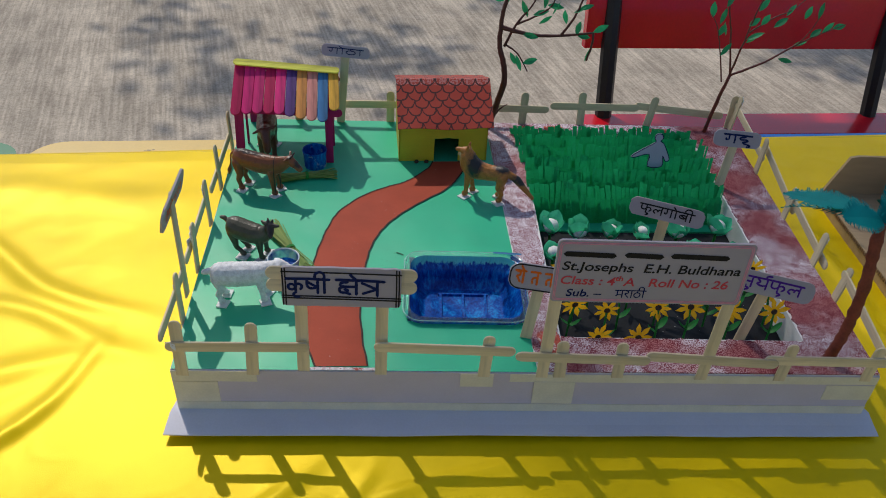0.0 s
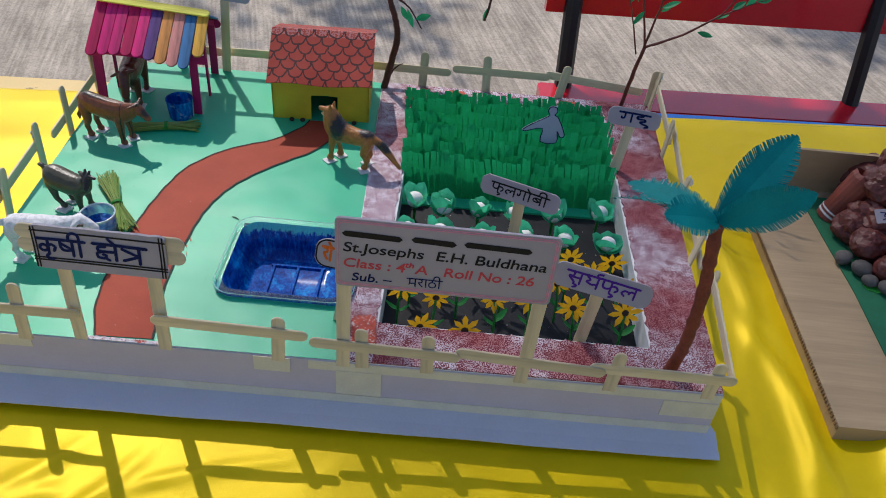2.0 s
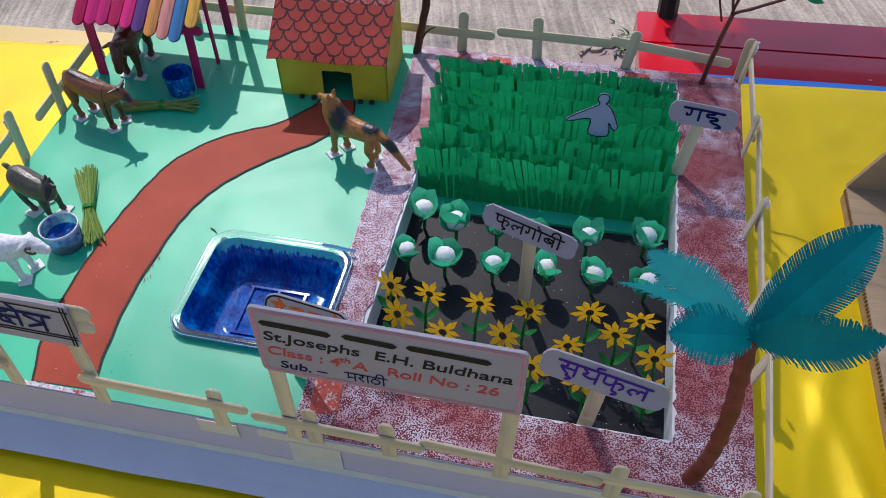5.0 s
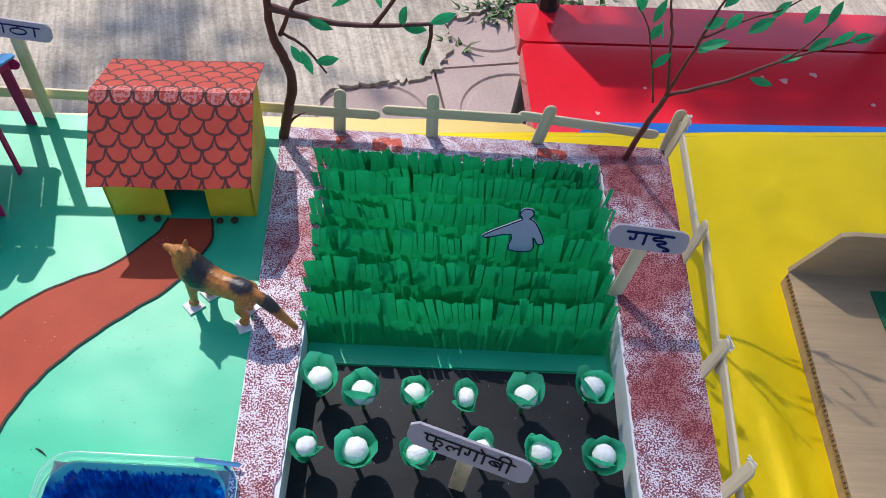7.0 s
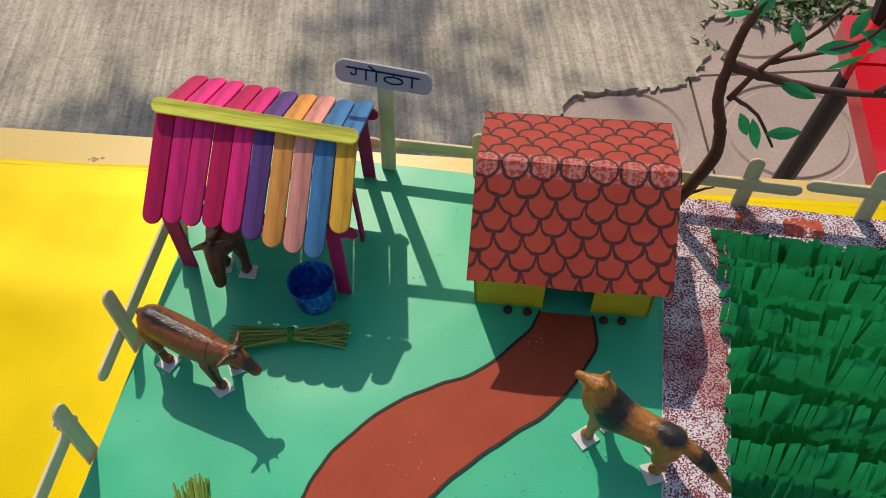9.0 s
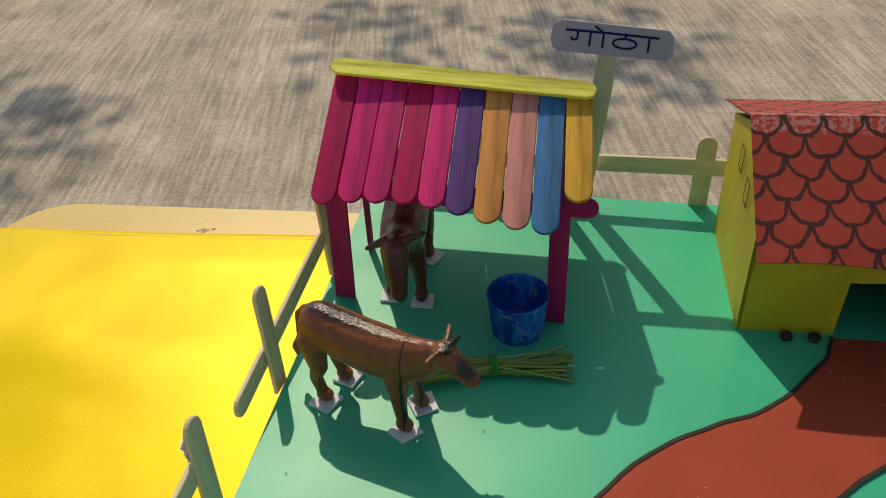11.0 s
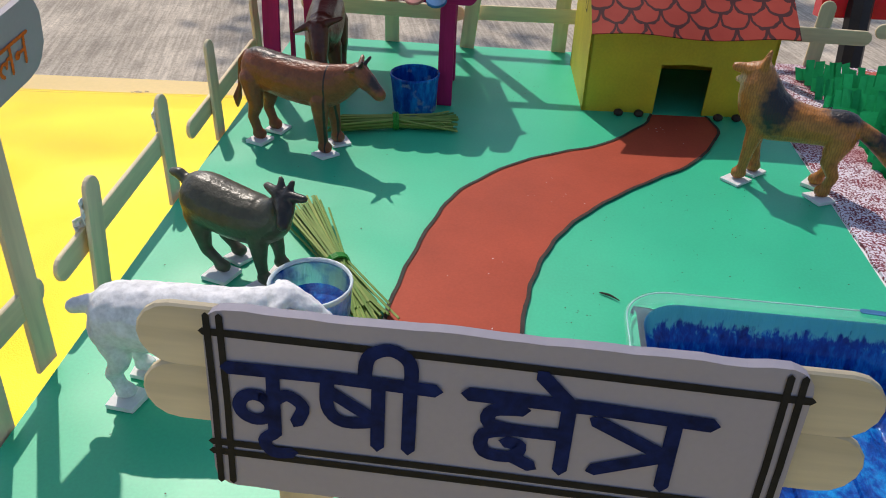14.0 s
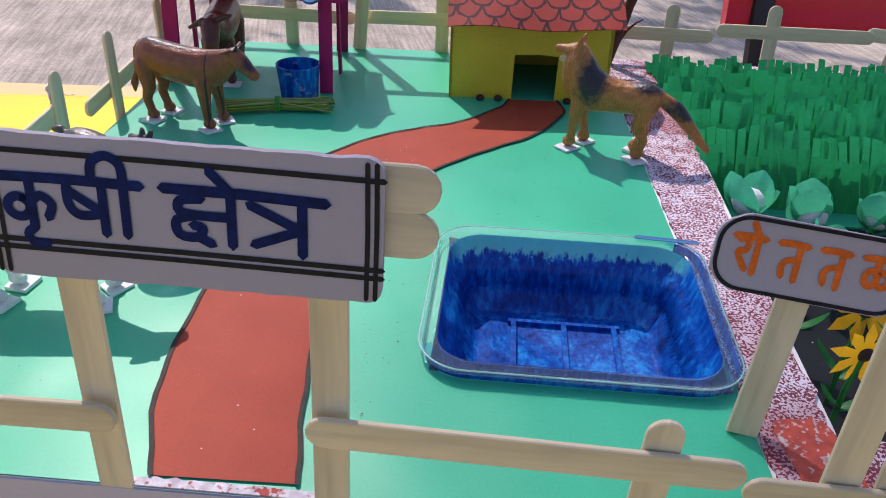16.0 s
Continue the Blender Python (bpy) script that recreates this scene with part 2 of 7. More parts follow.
def ribbon(bm, pts, width, z, m=Matrix.Identity(4), lift=0.0002):
    """A flat pen stroke along (x, y) points, with round ends."""
    P = [Vector((p[0], p[1], 0)) for p in pts]
    P = [p for i, p in enumerate(P) if i == 0 or (p - P[i - 1]).length > 1e-6]
    if len(P) < 2:
        return bm
    left, right = [], []
    for i, p in enumerate(P):
        d = (P[min(i + 1, len(P) - 1)] - P[max(i - 1, 0)]).normalized()
        n = Vector((-d.y, d.x, 0)) * width / 2
        left.append(p + n)
        right.append(p - n)
    d0, d1 = (P[0] - P[1]).normalized() * width / 2, (P[-1] - P[-2]).normalized() * width / 2
    outline = [P[0] + d0] + right + [P[-1] + d1] + left[::-1]
    L = [bm.verts.new(m @ Vector((p.x, p.y, z))) for p in left]
    R = [bm.verts.new(m @ Vector((p.x, p.y, z))) for p in right]
    for i in range(len(P) - 1):
        bm.faces.new((R[i], R[i + 1], L[i + 1], L[i]))
    s, e = bm.verts.new(m @ Vector((*(P[0] + d0).xy, z))), bm.verts.new(m @ Vector((*(P[-1] + d1).xy, z)))
    bm.faces.new((s, R[0], L[0]))
    bm.faces.new((R[-1], e, L[-1]))
    return bm


# ---- materials ----
WOOD = material("bare_birch_wood", (0.76, 0.64, 0.42), 0.7, 0.72, 40, 420, 0.5, spec=0.3, stretch=(0.10, 1, 1), vary=0.08)
PINK = material("pink_stained_wood", (0.74, 0.022, 0.19), 0.65, 0.46, 60, 420, 1.0, spec=0.25, stretch=(0.10, 1, 1), vary=0.16)
PINKDEEP = material("deep_pink_stained_wood", (0.54, 0.010, 0.095), 0.65, 0.58, 45, 420, 1.0, spec=0.25, stretch=(0.10, 1, 1), vary=0.12)
DARKPINK = material("crimson_stained_wood", (0.42, 0.015, 0.12), 0.65, 0.72, 45, 700, 0.4, spec=0.25, stretch=(0.12, 1, 1))
PURPLE = material("purple_stained_wood", (0.12, 0.05, 0.22), 0.65, 0.45, 60, 420, 1.4, spec=0.25, stretch=(0.10, 1, 1))
ORANGE = material("orange_stained_wood", (0.78, 0.32, 0.08), 0.65, 0.45, 60, 420, 1.4, spec=0.25, stretch=(0.10, 1, 1))
SALMON = material("salmon_stained_wood", (0.76, 0.30, 0.25), 0.65, 0.45, 60, 420, 1.4, spec=0.25, stretch=(0.10, 1, 1))
BLUEWOOD = material("blue_stained_wood", (0.05, 0.20, 0.42), 0.65, 0.45, 60, 420, 1.4, spec=0.25, stretch=(0.10, 1, 1))
AMBER = material("amber_stained_wood", (0.78, 0.42, 0.05), 0.65, 0.45, 60, 420, 1.4, spec=0.25, stretch=(0.10, 1, 1))
LEMON = material("yellow_stained_wood", (0.92, 0.80, 0.11), 0.65, 0.45, 60, 420, 1.4, spec=0.25, stretch=(0.10, 1, 1))
GREEN_CARD = material("mint_green_card", (0.018, 0.53, 0.285), 0.42, 0.86, 14, 900, 0.05, spec=0.46)
TERRA = material("terracotta_painted_paper", (0.43, 0.074, 0.038), 0.6, 0.82, 30, 900, 0.12, spec=0.15)
INK = material("black_marker_ink", (0.022, 0.021, 0.022), 0.6, 0.6, 160, 700, 0, spec=0.15)
PATHINK = material("dark_brown_marker_line", (0.050, 0.040, 0.034), 0.6, 0.6, 160, 700, 0, spec=0.15)
BLUEINK = material("dark_blue_marker_ink", (0.007, 0.018, 0.100), 0.6, 0.45, 240, 900, 0, spec=0.12)
PURPLEINK = material("violet_marker_ink", (0.10, 0.025, 0.30), 0.6, 0.6, 200, 900, 0, spec=0.12)
ORANGEINK = material("orange_marker_ink", (0.80, 0.16, 0.02), 0.6, 0.7, 200, 900, 0, spec=0.12)
REDINK = material("red_pen_ink", (0.65, 0.05, 0.08), 0.45, 0.8, 200, 900, 0)
PINKINK = material("pink_pen_ink", (0.75, 0.30, 0.42), 0.45, 0.8, 200, 900, 0)
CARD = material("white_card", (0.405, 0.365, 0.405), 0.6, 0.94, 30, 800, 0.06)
WHITEPAPER = material("bluish_white_paper", (0.70, 0.70, 0.78), 0.7, 0.92, 20, 600, 0.08)
LILACCARD = material("bluish_lilac_drawing_paper", (0.42, 0.43, 0.57), 0.6, 0.93, 40, 700, 0.06)
LILAC = material("pale_lilac_paper", (0.60, 0.545, 0.63), 0.6, 0.93, 25, 700, 0.08)
TAPE = material("cream_masking_tape", (0.78, 0.73, 0.58), 0.55, 0.88, 50, 600, 0.15)
TAPEWRAP = material("crumpled_cream_tape", (0.66, 0.62, 0.52), 0.6, 0.86, 90, 600, 0.3)
FOAM = material("white_foam_board", (0.82, 0.82, 0.82), 0.8, 0.92, 120, 500, 0.3)
SPONGE = sponge_material("sponge_dabbed_white_foam", 0.51, 0.70)
SPONGERED = sponge_material("sponge_dabbed_red_foam", 0.37, 0.59, 0.645)
REDPATCH = speckled("red_brushed_foam", (0.60, 0.085, 0.045), (0.74, 0.62, 0.58), 500, 90, 0.58, 0.70, 0.7, 0.4, 0.6)
SCUFFED = speckled("red_scuffed_foam", (0.74, 0.70, 0.71), (0.50, 0.09, 0.07), 600, 120, 0.55, 0.68, 0.8, 0.3, 1.0)
BLACKPAPER = material("black_glazed_paper", (0.015, 0.017, 0.022), 0.52, 0.6, 30, 500, 0.25, spec=0.20)
CREPE = translucent(material("green_cut_paper", (0.011, 0.405, 0.148), 0.45, 0.80, 50, 500, 0.1, spec=0.22, vary=0.22), 0.35, 1.25)
BEDGREEN = material("green_bed_paper", (0.02, 0.42, 0.17), 0.5, 0.8, 50, 500, 0.1)
LEAFPAPER = translucent(material("leaf_green_paper", (0.065, 0.58, 0.33), 0.5, 0.85, 60, 500, 0.1, vary=0.2), 0.4, 1.2)
COTTON = material("white_cotton_ball", (0.86, 0.86, 0.84), 0.9, 0.9, 250, 900, 0.8)
PETAL = translucent(material("yellow_petal_paper", (0.86, 0.48, 0.012), 0.55, 0.85, 90, 700, 0.1, vary=0.08), 0.5, 1.15)
SEED = material("dark_brown_seed_disc", (0.035, 0.018, 0.012), 0.7, 0.6, 200, 900, 0.5)
STEMGREEN = translucent(material("green_stem_paper", (0.02, 0.26, 0.05), 0.5, 0.75, 80, 700, 0.1), 0.3)
TEAL = translucent(material("teal_frond_paper", (0.0, 0.245, 0.25), 0.60, 0.80, 50, 700, 0.15, spec=0.14, vary=0.10), 0.10)
BARKPAPER = material("red_brown_crepe_trunk", (0.23, 0.048, 0.026), 0.7, 0.55, 90, 500, 0.6)
TWIG = material("painted_brown_twig", (0.105, 0.030, 0.021), 0.6, 0.65, 120, 700, 0.5)
REDTWIG = material("red_brown_painted_twig", (0.16, 0.035, 0.026), 0.55, 0.65, 120, 700, 0.5)
TREELEAF = translucent(material("cut_paper_leaf", (0.02, 0.36, 0.14), 0.5, 0.75, 120, 700, 0.1, vary=0.25), 0.35)
YELLOWWALL = material("yellow_painted_card", (0.60, 0.45, 0.02), 0.55, 0.80, 40, 700, 0.1)
STRAW = per_island(material("dry_green_grass_stalk", (0.36, 0.40, 0.09), 0.6, 0.45, 40, 300, 0.1), (0.06, 0.22, 0.02), (0.28, 0.36, 0.08))
BANDGREEN = material("green_twine", (0.02, 0.30, 0.03), 0.5, 0.7, 200, 900, 0.2)
PAD = material("white_foam_pad", (0.80, 0.80, 0.80), 0.8, 0.92, 150, 700, 0.3)


def roof_material():
    """Brick-red paper with rows of scallops drawn in black marker, by the sheet's own UV in metres."""
    m = bpy.data.materials.new("scallop_drawn_red_paper")
    m.use_nodes = True
    nt = m.node_tree
    bsdf = nt.nodes["Principled BSDF"]
    uv = nt.nodes.new("ShaderNodeUVMap")
    wob = nt.nodes.new("ShaderNodeTexNoise")
    wob.inputs["Scale"].default_value, wob.inputs["Detail"].default_value = 130, 2
    link(nt, uv.outputs[0], wob.inputs["Vector"])
    sub = nt.nodes.new("ShaderNodeVectorMath")
    sub.operation = "SUBTRACT"
    link(nt, wob.outputs["Color"], sub.inputs[0])
    sub.inputs[1].default_value = (0.5, 0.5, 0.5)
    sc = nt.nodes.new("ShaderNodeVectorMath")
    sc.operation = "SCALE"
    sc.inputs["Scale"].default_value = 0.0045
    link(nt, sub.outputs[0], sc.inputs[0])
    ad = nt.nodes.new("ShaderNodeVectorMath")
    link(nt, uv.outputs[0], ad.inputs[0])
    link(nt, sc.outputs[0], ad.inputs[1])
    sep = nt.nodes.new("ShaderNodeSeparateXYZ")
    link(nt, ad.outputs[0], sep.inputs[0])

    def op(kind, a, b=None, c=None):
        n = nt.nodes.new("ShaderNodeMath")
        n.operation = kind
        for i, v in enumerate((a, b, c)):
            if v is None:
                continue
            if isinstance(v, (int, float)):
                n.inputs[i].default_value = v
            else:
                link(nt, v, n.inputs[i])
        return n.outputs[0]

    rowf = op("DIVIDE", sep.outputs[1], 0.0100)
    row = op("FLOOR", rowf)
    fy = op("FRACT", rowf)
    off = op("MULTIPLY", op("MODULO", row, 2.0), 0.5)
    fx = op("SUBTRACT", op("FRACT", op("ADD", op("DIVIDE", sep.outputs[0], 0.0157), off)), 0.5)
    q = op("SQRT", op("ADD", op("POWER", op("ABSOLUTE", op("MULTIPLY", fx, 2.0)), 2.4), op("POWER", fy, 2.0)))
    d = op("ABSOLUTE", op("SUBTRACT", q, 0.93))
    line = nt.nodes.new("ShaderNodeMapRange")
    line.inputs["From Min"].default_value, line.inputs["From Max"].default_value = 0.085, 0.125
    line.inputs["To Min"].default_value, line.inputs["To Max"].default_value = 0.93, 0.0
    link(nt, d, line.inputs["Value"])
    n2 = nt.nodes.new("ShaderNodeTexNoise")
    n2.inputs["Scale"].default_value, n2.inputs["Detail"].default_value = 90, 5
    link(nt, uv.outputs[0], n2.inputs["Vector"])
    base = nt.nodes.new("ShaderNodeMix")
    base.data_type = "RGBA"
    base.inputs["A"].default_value, base.inputs["B"].default_value = (0.38, 0.042, 0.028, 1), (0.50, 0.078, 0.047, 1)
    link(nt, n2.outputs["Fac"], base.inputs["Factor"])
    # a dusty rubbed strip along the ridge fold
    dust = nt.nodes.new("ShaderNodeMapRange")
    dust.inputs["From Min"].default_value, dust.inputs["From Max"].default_value = 0.0075, 0.0095
    dust.inputs["To Min"].default_value, dust.inputs["To Max"].default_value = 1.0, 0.0
    link(nt, sep.outputs[1], dust.inputs["Value"])
    n3 = nt.nodes.new("ShaderNodeTexNoise")
    n3.inputs["Scale"].default_value, n3.inputs["Detail"].default_value = 420, 3
    link(nt, uv.outputs[0], n3.inputs["Vector"])
    rub = op("MULTIPLY", dust.outputs[0], op("MULTIPLY", op("GREATER_THAN", n3.outputs["Fac"], 0.5), 0.38))
    dusty = nt.nodes.new("ShaderNodeMix")
    dusty.data_type = "RGBA"
    link(nt, rub, dusty.inputs["Factor"])
    link(nt, base.outputs["Result"], dusty.inputs["A"])
    dusty.inputs["B"].default_value = (0.62, 0.40, 0.40, 1)
    mix = nt.nodes.new("ShaderNodeMix")
    mix.data_type = "RGBA"
    link(nt, line.outputs[0], mix.inputs["Factor"])
    link(nt, dusty.outputs["Result"], mix.inputs["A"])
    mix.inputs["B"].default_value = (0.05, 0.022, 0.022, 1)
    link(nt, mix.outputs["Result"], bsdf.inputs["Base Color"])
    bsdf.inputs["Roughness"].default_value = 0.55
    bsdf.inputs["Specular IOR Level"].default_value = 0.22
    return m


def pond_material(lip=0.0040):
    """Blue poster paint brushed unevenly on clear plastic: dark strokes and thin turquoise gaps, glossy."""
    m = bpy.data.materials.new("brushed_blue_paint")
    m.use_nodes = True
    nt = m.node_tree
    bsdf = nt.nodes["Principled BSDF"]
    co = nt.nodes.new("ShaderNodeTexCoord")
    mp = nt.nodes.new("ShaderNodeMapping")
    mp.inputs["Scale"].default_value = (1.5, 1.1, 0.45)
    link(nt, co.outputs["Object"], mp.inputs["Vector"])
    a, b = nt.nodes.new("ShaderNodeTexNoise"), nt.nodes.new("ShaderNodeTexNoise")
    for n, s in ((a, 55), (b, 260)):
        n.inputs["Scale"].default_value, n.inputs["Detail"].default_value, n.inputs["Roughness"].default_value = s, 5, 0.65
        link(nt, mp.outputs[0], n.inputs["Vector"])
    s = nt.nodes.new("ShaderNodeMath")
    s.operation = "MULTIPLY_ADD"
    s.inputs[1].default_value = 0.55
    link(nt, a.outputs["Fac"], s.inputs[0])
    h = nt.nodes.new("ShaderNodeMath")
    h.operation = "MULTIPLY"
    h.inputs[1].default_value = 0.45
    link(nt, b.outputs["Fac"], h.inputs[0])
    link(nt, h.outputs[0], s.inputs[2])
    r = nt.nodes.new("ShaderNodeValToRGB")
    e = r.color_ramp.elements
    e[0].position, e[0].color = 0.36, (0.0, 0.018, 0.15, 1)
    e[1].position, e[1].color = 0.64, (0.0, 0.30, 0.74, 1)
    k = r.color_ramp.elements.new(0.50)
    k.color = (0.0, 0.080, 0.42, 1)
    link(nt, s.outputs[0], r.inputs[0])
    # the paint thins out towards the lip in a ragged line
    sep = nt.nodes.new("ShaderNodeSeparateXYZ")
    link(nt, co.outputs["Object"], sep.inputs[0])
    hgt = nt.nodes.new("ShaderNodeMath")
    hgt.operation = "MULTIPLY_ADD"
    hgt.inputs[1].default_value = 0.016
    link(nt, b.outputs["Fac"], hgt.inputs[0])
    link(nt, sep.outputs["Z"], hgt.inputs[2])
    edge = nt.nodes.new("ShaderNodeMapRange")
    edge.inputs["From Min"].default_value, edge.inputs["From Max"].default_value = lip, lip + 0.002
    edge.inputs["To Max"].default_value = 0.85
    link(nt, hgt.outputs[0], edge.inputs["Value"])
    far = nt.nodes.new("ShaderNodeMapRange")
    far.inputs["From Min"].default_value, far.inputs["From Max"].default_value = 0.136, 0.146
    link(nt, sep.outputs["Y"], far.inputs["Value"])
    bare = nt.nodes.new("ShaderNodeMath")
    bare.operation = "MULTIPLY"
    link(nt, edge.outputs[0], bare.inputs[0])
    link(nt, far.outputs[0], bare.inputs[1])
    thin = nt.nodes.new("ShaderNodeMix")
    thin.data_type = "RGBA"
    link(nt, bare.outputs[0], thin.inputs["Factor"])
    link(nt, r.outputs[0], thin.inputs["A"])
    thin.inputs["B"].default_value = (0.15, 0.78, 0.66, 1)
    link(nt, thin.outputs["Result"], bsdf.inputs["Base Color"])
    bsdf.inputs["Roughness"].default_value = 0.5
    bsdf.inputs["Specular IOR Level"].default_value = 0.10
    bsdf.inputs["Coat Weight"].default_value = 0.34
    bsdf.inputs["Coat Roughness"].default_value = 0.06
    bp = nt.nodes.new("ShaderNodeBump")
    bp.inputs["Strength"].default_value, bp.inputs["Distance"].default_value = 1.0, 0.0020
    link(nt, s.outputs[0], bp.inputs["Height"])
    link(nt, bp.outputs[0], bsdf.inputs["Normal"])
    return m


def clear_plastic(name, tint=(0.85, 0.95, 0.95), rough=0.12):
    m = bpy.data.materials.new(name)
    m.use_nodes = True
    b = m.node_tree.nodes["Principled BSDF"]
    b.inputs["Base Color"].default_value = (*tint, 1)
    b.inputs["Roughness"].default_value = rough
    b.inputs["Transmission Weight"].default_value = 0.92
    b.inputs["IOR"].default_value = 1.06
    b.inputs["Coat Weight"].default_value = 0.7
    b.inputs["Coat Roughness"].default_value = 0.1
    return m


def satin_material():
    """Bright yellow satin: a fine weave, soft gloss."""
    m = material("yellow_satin", (0.86, 0.61, 0.0), 0.42, 0.86, 9, 1150, 0.30, metal=0.14, spec=0.35)
    m.node_tree.nodes["Principled BSDF"].inputs["Specular Tint"].default_value = (1.0, 0.93, 0.45, 1)
    return m


def concrete_material():
    """Weathered concrete: broom lines, stains, pits and grit."""
    m = material("brushed_grey_concrete", (0.66, 0.575, 0.46), 0.9, 0.66, 5.5, 150, 0.6)
    nt = m.node_tree
    b = nt.nodes["Principled BSDF"]
    co = nt.nodes.new("ShaderNodeTexCoord")
    mp = nt.nodes.new("ShaderNodeMapping")
    turn = nt.nodes.new("ShaderNodeMapping")
    turn.inputs["Rotation"].default_value = (0, 0, radians(-15))
    link(nt, co.outputs["Object"], turn.inputs["Vector"])
    mp.inputs["Scale"].default_value = (105, 5.0, 1)
    link(nt, turn.outputs[0], mp.inputs["Vector"])
    n = nt.nodes.new("ShaderNodeTexNoise")
    n.inputs["Scale"].default_value, n.inputs["Detail"].default_value = 1.0, 5
    link(nt, mp.outputs[0], n.inputs["Vector"])
    mix = nt.nodes.new("ShaderNodeMix")
    mix.data_type, mix.blend_type = "RGBA", "MULTIPLY"
    r = nt.nodes.new("ShaderNodeMapRange")
    r.inputs["From Min"].default_value, r.inputs["From Max"].default_value = 0.38, 0.66
    r.inputs["To Min"].default_value, r.inputs["To Max"].default_value = 0.58, 0.0
    link(nt, n.outputs["Fac"], r.inputs["Value"])
    link(nt, r.outputs[0], mix.inputs["Factor"])
    src = b.inputs["Base Color"].links[0].from_socket
    link(nt, src, mix.inputs["A"])
    mix.inputs["B"].default_value = (0.45, 0.43, 0.42, 1)
    # pits and grit, and wider weathered blotches
    out = mix.outputs["Result"]
    for scale, lo, hi, depth, tone in ((75, 0.40, 0.52, 0.28, (0.38, 0.36, 0.34, 1)), (6.5, 0.42, 0.62, 0.30, (0.60, 0.57, 0.54, 1))):
        g = nt.nodes.new("ShaderNodeTexNoise")
        g.inputs["Scale"].default_value, g.inputs["Detail"].default_value, g.inputs["Roughness"].default_value = scale, 5, 0.65
        link(nt, co.outputs["Object"], g.inputs["Vector"])
        gr = nt.nodes.new("ShaderNodeMapRange")
        gr.inputs["From Min"].default_value, gr.inputs["From Max"].default_value = lo, hi
        gr.inputs["To Min"].default_value, gr.inputs["To Max"].default_value = depth, 0.0
        link(nt, g.outputs["Fac"], gr.inputs["Value"])
        gm = nt.nodes.new("ShaderNodeMix")
        gm.data_type, gm.blend_type = "RGBA", "MULTIPLY"
        link(nt, gr.outputs[0], gm.inputs["Factor"])
        link(nt, out, gm.inputs["A"])
        gm.inputs["B"].default_value = tone
        out = gm.outputs["Result"]
    link(nt, out, b.inputs["Base Color"])
    return m


def undulate(m, scale, distance):
    """A slow waviness of a sheet that does not lie quite flat, over its fine relief."""
    nt = m.node_tree
    bsdf = nt.nodes["Principled BSDF"]
    co = nt.nodes.new("ShaderNodeTexCoord")
    n = nt.nodes.new("ShaderNodeTexNoise")
    n.inputs["Scale"].default_value, n.inputs["Detail"].default_value = scale, 2
    link(nt, co.outputs["Object"], n.inputs["Vector"])
    b = nt.nodes.new("ShaderNodeBump")
    b.inputs["Strength"].default_value, b.inputs["Distance"].default_value = 1.0, distance
    link(nt, n.outputs["Fac"], b.inputs["Height"])
    if bsdf.inputs["Normal"].links:
        link(nt, bsdf.inputs["Normal"].links[0].from_socket, b.inputs["Normal"])
    link(nt, b.outputs[0], bsdf.inputs["Normal"])


undulate(GREEN_CARD, 9, 0.0045)
undulate(TERRA, 12, 0.003)
ROOF = roof_material()
PONDPAINT = pond_material()
THINPAINT = pond_material(1.0)
BLUECLEAR = clear_plastic("blue_backed_clear_plastic", (0.22, 0.50, 0.88), 0.10)
CLEAR = clear_plastic("clear_tray_plastic", (0.90, 0.98, 1.0), 0.06)
MILKY = material("pale_clear_plastic_bead", (0.34, 0.66, 0.60), 0.12, 0.85, 60, 500, 0.1)
SELVAGE = material("yellow_selvage_thread", (0.62, 0.42, 0.01), 0.6, 0.8, 80, 900, 0.3)
MILKYRIM = material("milky_tub_rim", (0.70, 0.80, 0.82), 0.2, 0.85, 60, 500, 0.1)
SATIN = satin_material()
CONCRETE = concrete_material()
PAVER = material("pinkish_paving_slab", (0.46, 0.35, 0.31), 0.85, 0.75, 5, 150, 0.6)
SOIL = material("dark_gritty_soil", (0.10, 0.085, 0.065), 0.95, 0.5, 12, 160, 1.0)
GRASSBLADE = material("weed_leaf", (0.05, 0.12, 0.02), 0.6, 0.6, 60, 300, 0.1)
PALETABLE = material("pale_yellow_laminate", (0.76, 0.52, 0.14), 0.4, 0.90, 8, 300, 0.05)
BLUETABLE = material("blue_laminate", (0.01, 0.17, 0.62), 0.35, 0.88, 8, 300, 0.05)
GREENTABLE = material("green_laminate", (0.02, 0.22, 0.09), 0.35, 0.88, 8, 300, 0.05)
REDPAINT = material("glossy_red_bench_paint", (0.74, 0.012, 0.026), 0.24, 0.85, 6, 200, 0.05, coat=0.5)
WORNPAINT = material("pale_worn_paint", (0.72, 0.38, 0.34), 0.7, 0.7, 90, 500, 0.2)
BLACKSTEEL = material("black_painted_steel", (0.02, 0.02, 0.022), 0.4, 0.7, 30, 300, 0.1, metal=0.3)
KRAFT = material("brown_corrugated_cardboard", (0.46, 0.325, 0.18), 0.75, 0.82, 25, 120, 0.4, stretch=(0.25, 4, 1))
KRAFTEDGE = material("cut_cardboard_edge", (0.30, 0.19, 0.11), 0.85, 0.6, 200, 900, 0.6)
MAROON = material("maroon_clay_paint", (0.135, 0.028, 0.021), 0.5, 0.6, 60, 500, 0.4)
POTPAPER = material("brown_red_pot_paper", (0.25, 0.055, 0.035), 0.5, 0.7, 50, 500, 0.3)
STONE = material("dark_grey_pebble", (0.11, 0.10, 0.09), 0.7, 0.6, 90, 500, 0.4)
FELT = material("dark_green_felt_sheet", (0.01, 0.16, 0.07), 0.8, 0.8, 60, 900, 0.3)
